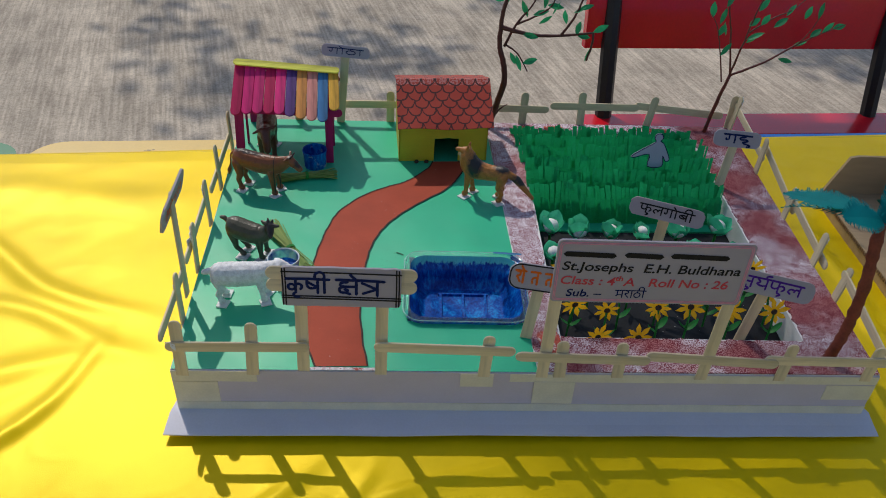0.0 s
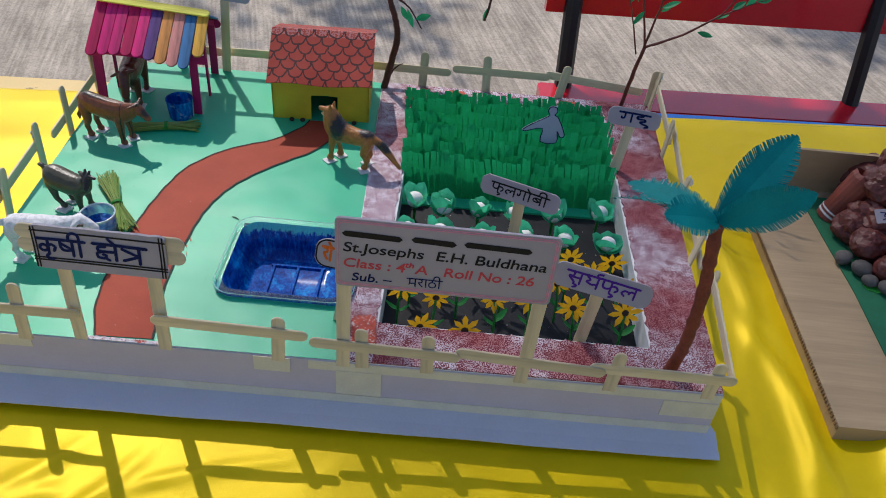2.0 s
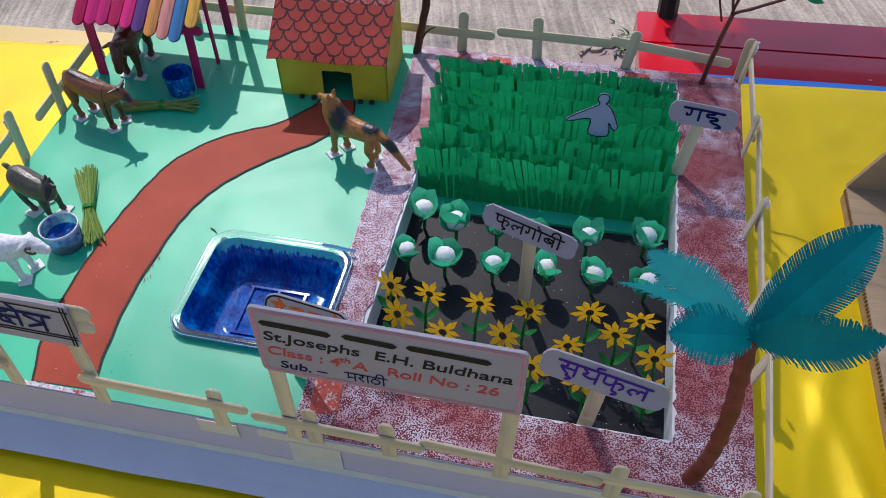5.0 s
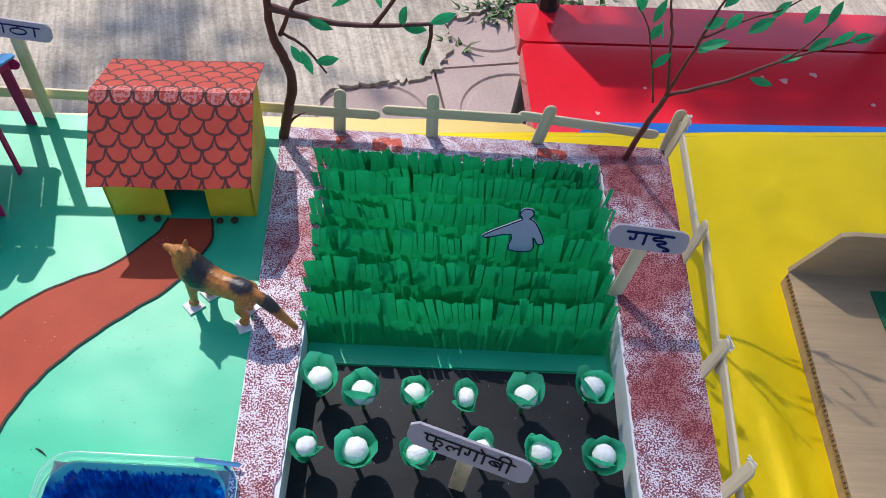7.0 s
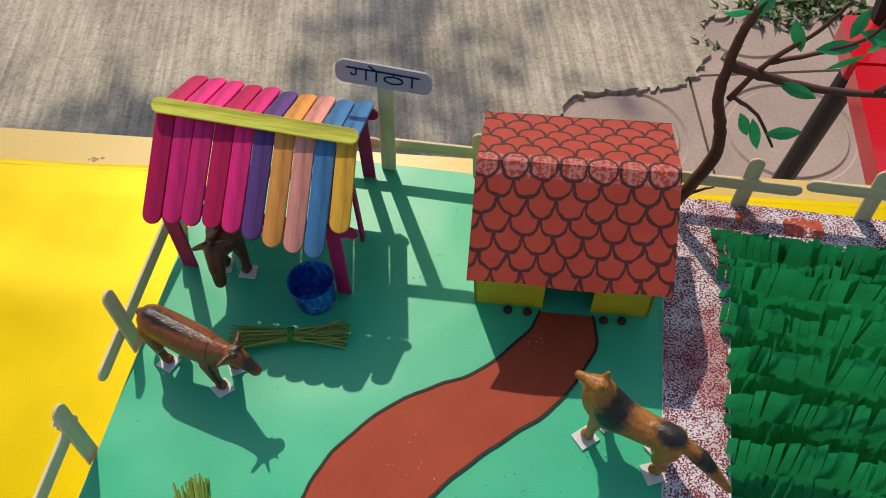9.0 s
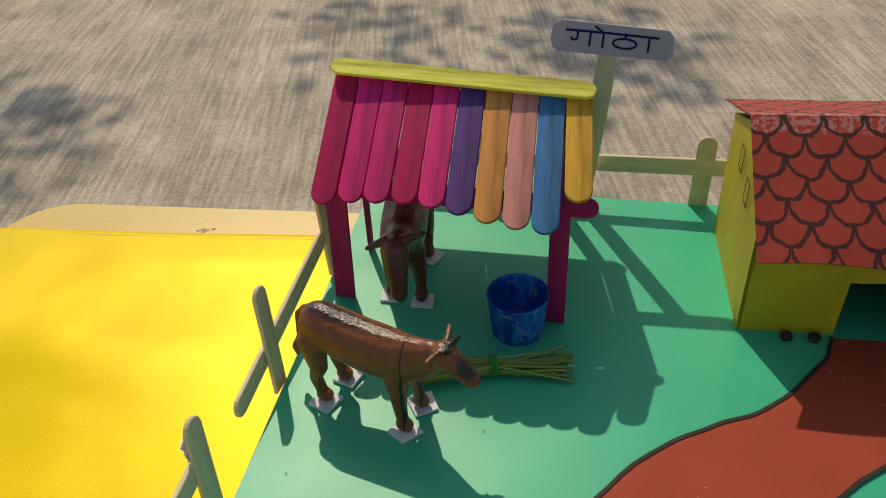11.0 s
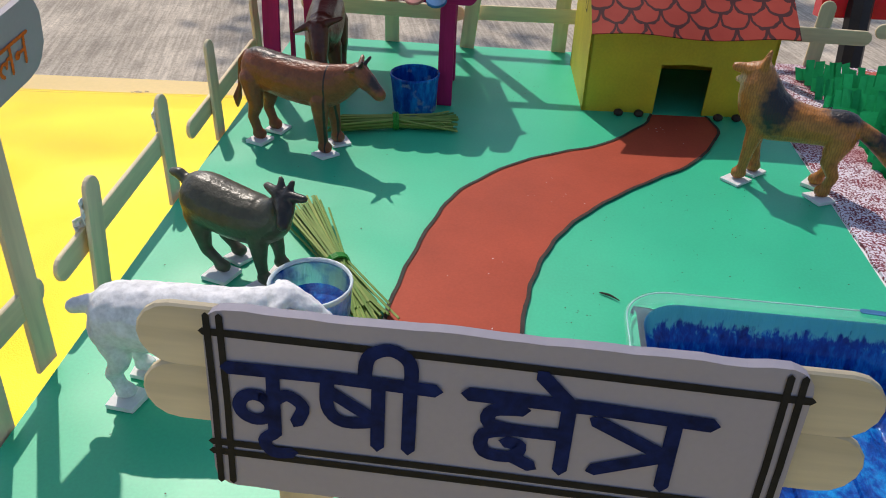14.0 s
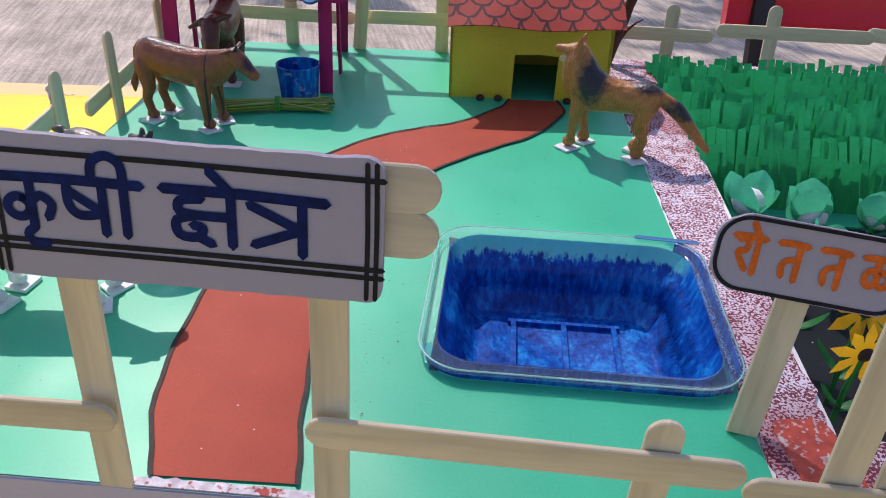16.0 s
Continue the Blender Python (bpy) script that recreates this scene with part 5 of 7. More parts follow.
def torn_tape(fence_name, at, size, seed, turn):
    """A crumpled scrap of white tape left on a stick."""
    parent = scene.objects[fence_name]
    bm = bmesh.new()
    n, grid = 5, []
    rnd = random.Random(seed)
    for i in range(n + 1):
        row = []
        for j in range(n + 1):
            u, v = (i / n - 0.5) * size * rnd.uniform(0.9, 1.15), (j / n - 0.5) * size * 0.8 * rnd.uniform(0.85, 1.2)
            row.append(bm.verts.new((0.0022 * noise.noise(Vector((i * 0.9, j * 0.8, seed))), u, v)))
        grid.append(row)
    for p, q in zip(grid, grid[1:]):
        for j in range(n):
            bm.faces.new((p[j], q[j], q[j + 1], p[j + 1]))
    ob = part("torn_tape", bm, PAD, parent, "crumpled scrap of white tape", at=Matrix.Translation(Vector(at) - parent.matrix_basis.translation) @ pose(0, 0, 0, 0, 0, turn))
    s = ob.modifiers.new("thick", "SOLIDIFY")
    s.thickness = 0.0005


def tape_wrap(fence_name, a, b, seed):
    """Masking tape wound round a rail, crumpled."""
    parent = scene.objects[fence_name]
    m = Matrix.Translation(-parent.matrix_basis.translation) @ frame_between(a, b, OUT_L)
    L = (Vector(b) - Vector(a)).length
    bm, rings = bmesh.new(), []
    for i in range(7):
        ring = []
        for k, (y, z) in enumerate(round_rect(-0.0058, 0.0058, -0.0019, 0.0019, 0.0012, 3)):
            g = 1 + 0.16 * noise.noise(Vector((i * 1.1, k * 0.8, seed)))
            ring.append(bm.verts.new((L * i / 6 + 0.0016 * noise.noise(Vector((k * 0.7, seed, i * 3))) * (i in (0, 6)), y * g, z * g)))
        rings.append(ring)
    for p, q in zip(rings, rings[1:]):
        for k in range(len(p)):
            bm.faces.new((p[k], p[(k + 1) % len(p)], q[(k + 1) % len(p)], q[k]))
    part("tape_wrap", bm, TAPEWRAP, parent, "crumpled cream tape wound round the rail")


for k, (y0, y1, p, q) in enumerate(((0.122, 0.140, (-0.0088, 0.1130, 0.0200), (-0.0126, 0.2185, 0.0250)), (0.196, 0.213, (-0.0088, 0.1130, 0.0200), (-0.0126, 0.2185, 0.0250)), (0.058, 0.070, (-0.0006, 0.0010, 0.0300), (-0.0056, 0.1010, 0.0255)))):
    at = lambda y: tuple(Vector(p) + (Vector(q) - Vector(p)) * ((y - p[1]) / (q[1] - p[1])))
    tape_wrap("side_fence", at(y0), at(y1), k + 1)
for k, (name, at, size, turn) in enumerate((("side_fence", (-0.0085, 0.1390, 0.0335), 0.0120, 14), ("side_fence", (-0.0095, 0.1370, 0.0270), 0.0090, -20), ("side_fence", (-0.0135, 0.2125, 0.0350), 0.0115, 8), ("side_fence", (-0.0035, 0.0650, 0.0330), 0.0090, -10), ("front_fence", (0.0090, -0.0040, 0.0280), 0.0080, 70), ("far_side_fence", (0.6060, 0.2430, 0.0300), 0.0090, 10), ("far_side_fence", (0.6050, 0.4300, 0.0440), 0.0100, -15), ("far_side_fence", (0.6070, 0.1660, 0.0240), 0.0070, 25))):
    torn_tape(name, at, size, k + 1, turn)


# ---- handwriting ----
def arc(cx, cy, rx, ry, a0, a1, n=9):
    return [(cx + rx * math.cos(radians(a0 + (a1 - a0) * k / n)), cy + ry * math.sin(radians(a0 + (a1 - a0) * k / n))) for k in range(n + 1)]


def bar(x, y0=0.0):
    return [(x, 1.0), (x, y0)]


def glyphs():
    """Pen strokes of the letters, headline at 1, foot at 0: strokes and advance."""
    loop = arc(0.24, 0.42, 0.19, 0.2, 60, 420)
    return {
        "ka": ([bar(0.46), loop, [(0.46, 0.55), (0.62, 0.66), (0.80, 0.50), (0.72, 0.24)]], 0.95),
        "ru": ([[(-0.50, 0.02), (-0.62, -0.12), (-0.52, -0.30), (-0.30, -0.28)]], 0.0),
        "ssa": ([bar(0.72), [(0.14, 1.0), (0.14, 0.55), (0.32, 0.34), (0.72, 0.40)], [(0.16, 0.80), (0.70, 0.42)]], 0.90),
        "ii": ([bar(0.18), [(-0.34, 1.0), (-0.30, 1.38), (-0.06, 1.52), (0.16, 1.36), (0.18, 1.0)]], 0.42),
        "ksha": ([bar(0.80), [(0.42, 0.86), (0.16, 0.80), (0.14, 0.60), (0.36, 0.54), (0.80, 0.55)], [(0.36, 0.54), (0.10, 0.42), (0.12, 0.14), (0.36, 0.12), (0.42, 0.30), (0.30, 0.34)], [(0.36, 0.12), (0.54, 0.00)]], 0.98),
        "e": ([[(-0.16, 1.0), (-0.44, 1.40)]], 0.0),
        "tra": ([bar(0.72, -0.05), [(0.06, 0.84), (0.72, 0.42)], [(0.72, 0.44), (0.10, 0.08)]], 0.98),
        "ga": ([[(0.26, 1.0), (0.26, 0.44), (0.12, 0.36), (0.10, 0.52)], bar(0.62)], 0.78),
        "aa": ([bar(0.20)], 0.40),
        "o": ([bar(0.20), [(0.20, 1.0), (-0.06, 1.40)]], 0.40),
        "ttha": ([[(0.40, 1.0), (0.40, 0.76)], arc(0.40, 0.40, 0.32, 0.34, 90, 450)], 0.85),
        "ha": ([[(0.42, 1.0), (0.42, 0.82), (0.14, 0.72), (0.20, 0.50), (0.52, 0.50), (0.60, 0.32), (0.32, 0.18), (0.52, -0.04)]], 0.78),
        "uu": ([[(-0.36, 0.02), (-0.10, -0.10), (0.02, -0.28), (-0.18, -0.36)]], 0.0),
        "pha": ([bar(0.50), [(0.10, 1.0), (0.10, 0.46), (0.30, 0.32), (0.50, 0.46)], [(0.50, 0.60), (0.74, 0.66), (0.86, 0.42), (0.74, 0.20)]], 0.96),
        "u": ([[(-0.46, -0.02), (-0.24, -0.18), (-0.42, -0.34)]], 0.0),
        "la": ([bar(0.76), [(0.76, 0.56), (0.56, 0.62), (0.46, 0.36)], [(0.48, 0.52), (0.26, 0.58), (0.12, 0.34), (0.28, 0.12)]], 0.92),
        "ba": ([bar(0.66), arc(0.38, 0.48, 0.27, 0.22, 0, 360), [(0.22, 0.64), (0.54, 0.34)]], 0.82),
        "sa": ([[(0.18, 1.0), (0.32, 0.90), (0.28, 0.62), (0.10, 0.56), (0.42, 0.10)], [(0.26, 0.52), (0.68, 0.52)], bar(0.68)], 0.84),
        "rya": ([[(0.12, 0.92), (0.30, 0.66), (0.14, 0.48), (0.40, 0.30), (0.68, 0.40)], bar(0.68), [(0.62, 1.02), (0.58, 1.26), (0.84, 1.34)]], 0.86),
        "sha": ([[(0.12, 0.90), (0.38, 0.92), (0.36, 0.62), (0.12, 0.54), (0.44, 0.08)], bar(0.70)], 0.88),
        "ta": ([bar(0.60), [(0.60, 0.56), (0.34, 0.56), (0.14, 0.40), (0.18, 0.08)]], 0.78),
        "lla": ([[(0.40, 1.0), (0.40, 0.72)], arc(0.24, 0.46, 0.18, 0.22, 40, 380), arc(0.62, 0.46, 0.18, 0.22, 140, 480)], 0.95),
        "pa": ([bar(0.66), [(0.14, 1.0), (0.14, 0.52), (0.32, 0.36), (0.66, 0.44)]], 0.82),
        "na": ([bar(0.62), [(0.62, 0.50), (0.28, 0.50)], arc(0.20, 0.46, 0.08, 0.09, 0, 360)], 0.80),
        "ma": ([bar(0.72), [(0.20, 1.0), (0.20, 0.34), (0.08, 0.26)], [(0.20, 0.40), (0.72, 0.40)]], 0.88),
        "ra": ([[(0.20, 1.0), (0.46, 0.86), (0.40, 0.60), (0.14, 0.54), (0.50, 0.04)]], 0.62),
    }


GLYPHS = glyphs()


def word_bm(words, x0, x1, y0, height, pen, z, slope=0.0):
    """Handwritten words between x0 and x1 on the plane z, their foot at y0."""
    bm = bmesh.new()
    total = sum(sum(GLYPHS[g][1] for g in w) for w in words) + 0.55 * (len(words) - 1)
    sx = (x1 - x0) / total
    place = lambda x, y: (x0 + sx * x, y0 + height * y + slope * sx * x)
    cur = 0.0
    lift = z
    for w in words:
        start = cur
        for g in w:
            strokes, adv = GLYPHS[g]
            for s in strokes:
                pts = [place(cur + x, y) for x, y in s]
                ribbon(bm, smooth_line(pts, 4) if len(pts) > 2 else pts, pen, lift)
                lift += 0.000004
            cur += adv
        ribbon(bm, [place(start - 0.06, 1.0), place((start + cur) / 2, 1.02), place(cur + 0.04, 0.99)], pen * 1.08, lift)
        lift += 0.000004
        cur += 0.55
    return bm


def text_mesh(body, size, mat, name="lettering"):
    """Pen lettering in the built-in font as a mesh."""
    cu = bpy.data.curves.new(name, "FONT")
    cu.body, cu.size, cu.extrude, cu.shear, cu.offset = body, size, 0.00008, 0.12, 0.00013
    ob = bpy.data.objects.new(name, cu)
    scene.collection.objects.link(ob)
    bpy.context.view_layer.update()
    me = bpy.data.meshes.new_from_object(ob.evaluated_get(bpy.context.evaluated_depsgraph_get()))
    bpy.data.objects.remove(ob)
    me.materials.clear()
    me.materials.append(mat)
    return me


def plate_pose(left, right, up):
    """A pose at the middle of left-right, x to the right, y up the plate, z towards the reader."""
    l, r = Vector(left), Vector(right)
    x = (r - l).normalized()
    z = x.cross(Vector(up)).normalized()
    y = z.cross(x)
    return Matrix.Translation((l + r) / 2) @ Matrix((x, y, z)).transposed().to_4x4()


def oval_board(w, h, seed, r=0.6):
    """A hand-cut white card with rounded ends and a slightly ragged rim."""
    rnd = random.Random(seed)
    pts = [(x + rnd.uniform(-0.0003, 0.0003), y + rnd.uniform(-0.0003, 0.0003)) for x, y in round_rect(-w / 2, w / 2, -h / 2, h / 2, h / 2 * r, 7)]
    return bevel_rim(prism(bmesh.new(), pts, -0.0018, 0), 0.0003)


def field_sign(label, left, right, up, h, foot, words, ink, pen, outline=None, seed=1, text_h=0.42, r=0.75, span=0.36):
    root = thing("field_sign", pose(*foot), label, "sign", "handwritten field signs")
    base = Matrix.Translation(-Vector(foot))
    m = base @ plate_pose(left, right, up)
    w = (Vector(right) - Vector(left)).length
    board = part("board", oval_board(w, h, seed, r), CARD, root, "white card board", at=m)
    part("lettering", word_bm(words, -w * span, w * span, -h * 0.24, h * text_h, pen, 0.0003), ink, board)
    if outline:
        line = [(x * 0.965, y * 0.93) for x, y in round_rect(-w / 2, w / 2, -h / 2, h / 2, h / 2 * r, 7)]
        part("outline", ribbon(bmesh.new(), line + line[:1], outline, 0.0002), INK, board, "black marker outline")
    mid = (Vector(left) + Vector(right)) / 2
    z = (plate_pose(left, right, up).to_3x3() @ Vector((0, 0, 1)))
    top = mid - z * 0.003 + plate_pose(left, right, up).to_3x3() @ Vector((0, h * 0.36, 0))
    stick("post", root, (0, 0, 0), top - Vector(foot), z, WOOD, (False, True))
    return root


field_sign("white card sign lettered cowshed on a stick by the shed", (0.0870, 0.4140, 0.1020), (0.1425, 0.4135, 0.0980), (0, 0.25, 1), 0.0140, (0.1040, 0.4300, 0.0), [["ga", "o", "ttha", "aa"]], BLUEINK, 0.0010, seed=3, text_h=0.46)
field_sign("white card sign lettered wheat on a leaning stick", (0.5255, 0.3010, 0.0625), (0.5785, 0.2995, 0.0585), (0, 0.30, 1), 0.0178, (0.5400, 0.2920, BED_Z), [["ga", "ha", "uu"]], BLUEINK, 0.0019, seed=4, text_h=0.50, span=0.28)
field_sign("white card sign lettered cauliflower on a leaning stick", (0.4010, 0.1560, 0.0672), (0.4670, 0.1365, 0.0622), (0, 0.35, 1), 0.0172, (0.4345, 0.1590, BED_Z), [["pha", "u", "la", "ga", "o", "ba", "ii"]], INK, 0.0013, seed=5, text_h=0.44)
field_sign("white card sign lettered sunflower in violet on a leaning stick", (0.4545, 0.0380, 0.0765), (0.5285, 0.0325, 0.0625), (0, 0.35, 1), 0.0185, (0.4885, 0.0530, BED_Z), [["sa", "u", "rya", "pha", "u", "la"]], PURPLEINK, 0.0016, seed=6, text_h=0.48)
field_sign("white card sign lettered farm pond in orange, outlined in black", (0.2785, 0.0530, 0.0615), (0.3345, 0.0480, 0.0570), (0, 0.30, 1), 0.0232, (0.2975, 0.0425, 0.0), [["sha", "e"], ["ta"], ["ta"], ["lla", "e"]], ORANGEINK, 0.0019, outline=0.0012, seed=7, text_h=0.46, span=0.40)
field_sign("white card sign lettered goat keeping in orange by the fence", (-0.0060, 0.0690, 0.0900), (-0.0020, 0.1310, 0.1020), (0.25, -0.05, 1), 0.0270, (-0.0045, 0.0905, 0.0), [["sha", "e", "lla", "ii", "pa", "aa", "la", "na"]], ORANGEINK, 0.0012, seed=8, text_h=0.36)


def gate_sign():
    """The big sign over the path's mouth: a card on two sticks across two posts."""
    root = thing("gate_sign", pose(0.1375, 0.0, 0.0), "white card sign lettered farm area on crossed wooden sticks", "sign")
    base = Matrix.Translation((-0.1375, 0, 0))
    m = base @ plate_pose((0.1015, -0.0055, 0.0928), (0.1900, -0.0045, 0.0912), (0, 0.12, 1))
    w, h = 0.0885, 0.0338
    rnd = random.Random(2)
    pts = round_rect(-w / 2, w / 2, -h / 2, h / 2, 0.0035, 4)
    ragged = []
    for i, p in enumerate(pts):
        q = pts[(i + 1) % len(pts)]
        n = 26 if abs(p[1] - q[1]) < 1e-6 and abs(p[0] - q[0]) > 0.02 else 1
        for k in range(n):
            t = k / n
            ragged.append((p[0] + (q[0] - p[0]) * t, p[1] + (q[1] - p[1]) * t + (rnd.uniform(-0.00022, 0.00022) if n > 1 else 0)))
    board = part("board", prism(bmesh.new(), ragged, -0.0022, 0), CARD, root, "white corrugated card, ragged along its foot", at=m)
    part("lettering", word_bm([["ka", "ru", "ssa", "ii"]], -0.0400, -0.0095, -0.0050, 0.0120, 0.0022, 0.0003), BLUEINK, board)
    part("lettering", word_bm([["ksha", "e", "tra"]], -0.0030, 0.0310, -0.0052, 0.0122, 0.0023, 0.0003, -0.02), BLUEINK, board)
    for y0, y1, pen in ((0.0130, 0.0122, 0.0013), (-0.0079, -0.0086, 0.0013), (-0.0098, -0.0106, 0.0013)):
        part("ruled_line", ribbon(bmesh.new(), [(-w / 2, y0), (0, (y0 + y1) / 2 + 0.0002), (w / 2, y1)], pen, 0.0002), INK, board)
    for x in (-0.0435, -0.0415, 0.0405, 0.0425):
        part("ruled_line", ribbon(bmesh.new(), [(x, h / 2 - 0.001), (x + 0.0003, 0), (x + 0.0002, -h / 2 + 0.001)], 0.0011, 0.00025), INK, board)
    for dz, da in ((0.0098, 0.0), (-0.0008, 0.0)):
        a, b = m @ Vector((-0.0562, dz + da, -0.0034)), m @ Vector((0.0562, dz - da, -0.0034))
        stick("cross_stick", root, a, b, m.to_3x3() @ Vector((0, 0, 1)), WOOD, width=0.0112)
    for f, t in (((0.1110, 0.0003, -0.004), (0.1140, 0.0032, 0.1025)), ((0.1738, 0.0003, -0.004), (0.1762, 0.0032, 0.1005))):
        stick("post", root, Vector(f) - Vector((0.1375, 0, 0)), Vector(t) - Vector((0.1375, 0, 0)), OUT_F, WOOD, (False, True))


def name_board():
    """The pupil's board: a line barred out, then school, class and subject lines, within a pink ruled border."""
    root = thing("name_board", pose(0.3695, 0.0, 0.0), "white card name board with handwritten lines on two sticks", "sign")
    base = Matrix.Translation((-0.3695, 0, 0))
    m = base @ plate_pose((0.3030, -0.0022, 0.1096), (0.4485, -0.0026, 0.1092), (0, 0.02, 1))
    w, h = 0.1458, 0.0570
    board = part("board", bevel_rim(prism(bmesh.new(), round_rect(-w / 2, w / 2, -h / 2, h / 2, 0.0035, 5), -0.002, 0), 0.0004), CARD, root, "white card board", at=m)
    for k, inset in enumerate((0.0018, 0.0030)):
        line = round_rect(-w / 2 + inset, w / 2 - inset, -h / 2 + inset, h / 2 - inset, 0.003, 5)
        part("border_line", ribbon(bmesh.new(), line + line[:1], 0.0008, 0.0002 + 0.00004 * k), PINKINK, board)
    for x0, x1 in ((-0.066, -0.031), (-0.021, 0.004), (0.013, 0.053)):
        part("barred_word", ribbon(bmesh.new(), [(x0, 0.0165), ((x0 + x1) / 2, 0.0161), (x1, 0.0155)], 0.0046, 0.0003), INK, board)
    for body, size, mat, x, y, wide in (("St.Josephs  E.H. Buldhana", 0.0112, INK, -0.068, 0.0018, 0.134), ("Class : 4  A   Roll No : 26", 0.0108, REDINK, -0.068, -0.0112, 0.127), ("th", 0.0062, REDINK, -0.0265, -0.0072, 0.006), ("Sub. \u2013", 0.0098, BLUEINK, -0.062, -0.0228, 0.027)):
        me = text_mesh(body, size, mat)
        xs = [v.co.x for v in me.vertices]
        f = wide / (max(xs) - min(xs))
        me.transform(Matrix.Diagonal((f, 1, 1, 1)))
        ob = new("lettering", me)
        ob.parent = board
        ob.matrix_basis = pose(x, y, 0.0002, 0, 0, -0.8)
    part("lettering", word_bm([["ma", "ra", "aa", "ttha", "ii"]], -0.024, -0.001, -0.0232, 0.0068, 0.0009, 0.0003), BLUEINK, board)
    for x, t in ((0.3070, 0.3085), (0.4405, 0.4440)):
        stick("post", root, (x - 0.3695, 0.0008, -0.005), (t - 0.3695, 0.0006, 0.109), OUT_F, WOOD, (False, True))


gate_sign()
name_board()


# ---- hut ----
def hut():
    root = thing("paper_hut", pose(0.1795, 0.3375, 0, 0, 0, 4.0), "yellow card hut with a scallop-drawn red paper roof", "hut")
    w, d, he, hr, t = 0.1020, 0.0760, 0.052, 0.079, 0.0016
    door0, door1, doorh = 0.0405, 0.0690, 0.0290
    upright = Matrix(((1, 0, 0, 0), (0, 0, 1, 0), (0, 1, 0, 0), (0, 0, 0, 1)))
    bm = prism(bmesh.new(), [(0, 0), (door0, 0), (door0 + 0.0005, doorh), (door0 + 0.011, doorh + 0.0003), (door0 + 0.016, doorh + 0.0009), (door0 + 0.021, doorh + 0.0001), (door1, doorh - 0.0003), (door1 - 0.0004, 0), (w, 0), (w, 0.0565), (0, 0.0565)], 0, t, upright)
    part("front_wall", bm, YELLOWWALL, root, "wall with a square door opening")
    part("back_wall", box(bmesh.new(), t + 0.0001, w - t - 0.0001, d - t, d, 0, 0.0665), YELLOWWALL, root)
    side = Matrix(((0, 0, 1, 0), (1, 0, 0, 0), (0, 1, 0, 0), (0, 0, 0, 1)))
    gable = [(0, 0), (d, 0), (d, 0.0670), (d / 2, hr + 0.003), (0, 0.0570)]
    part("gable_wall", prism(bmesh.new(), gable, -0.0002, t, side), YELLOWWALL, root)
    part("gable_wall", prism(bmesh.new(), gable, w - t, w + 0.0002, side), YELLOWWALL, root)
    mark = lambda pts: ribbon(bmesh.new(), pts, 0.0014, -0.0012, side)
    for y, z in ((0.021, 0.0505), (0.040, 0.0560)):
        part("drawn_window", mark([(y, z), (y + 0.007, z), (y + 0.007, z + 0.011), (y, z + 0.011), (y, z)]), INK, root)
    # roof sheets with their UV in metres
    eave_f, ridge, eave_b = (-0.0165, 0.0500), (d / 2 + 0.0010, 0.0850), (d + 0.0180, 0.0645)
    x0, x1 = -0.0022, w + 0.0040
    for name, a, b in (("roof_sheet", ridge, eave_f), ("roof_sheet", ridge, eave_b)):
        bm = bmesh.new()
        uvl = bm.loops.layers.uv.new("UVMap")
        L = math.dist(a, b)
        n, rows = 14, []
        for j in range(9):
            s = j / 8
            row = []
            for i in range(n + 1):
                x = x0 + (x1 - x0) * i / n
                sag = 0.0010 * noise.noise(Vector((x * 30, s * 2 + b[0] * 10, 1))) + (0.0012 * (s ** 3) * math.sin(i * 0.6) if b == eave_f else 0.0)
                row.append((bm.verts.new((x, a[0] + (b[0] - a[0]) * s, a[1] + (b[1] - a[1]) * s + sag)), (x - x0 + 0.003, L * s + 0.0005)))
            rows.append(row)
        for p, q in zip(rows, rows[1:]):
            for i in range(n):
                vs = (p[i], p[i + 1], q[i + 1], q[i])
                f = bm.faces.new([v for v, _ in vs])
                for lp, (_, u) in zip(f.loops, vs):
                    lp[uvl].uv = u
        ob = part(name, bm, ROOF, root, "red paper drawn with black scallops")
        s = ob.modifiers.new("thick", "SOLIDIFY")
        s.thickness, s.offset = 0.0007, 0
    for i, (x, y) in enumerate(((0.200, 0.3345), (0.2115, 0.3352), (0.2560, 0.3372), (0.2665, 0.3385))):
        bm = bmesh.new()
        bmesh.ops.create_icosphere(bm, subdivisions=2, radius=0.0028)
        for v in bm.verts:
            v.co.z *= 0.75
        solo("pebble", bm, SEED, "small black bead beside the hut's door", "pebble", "beads by the hut door", smooth=True, at=pose(x, y, 0.0017))


hut()


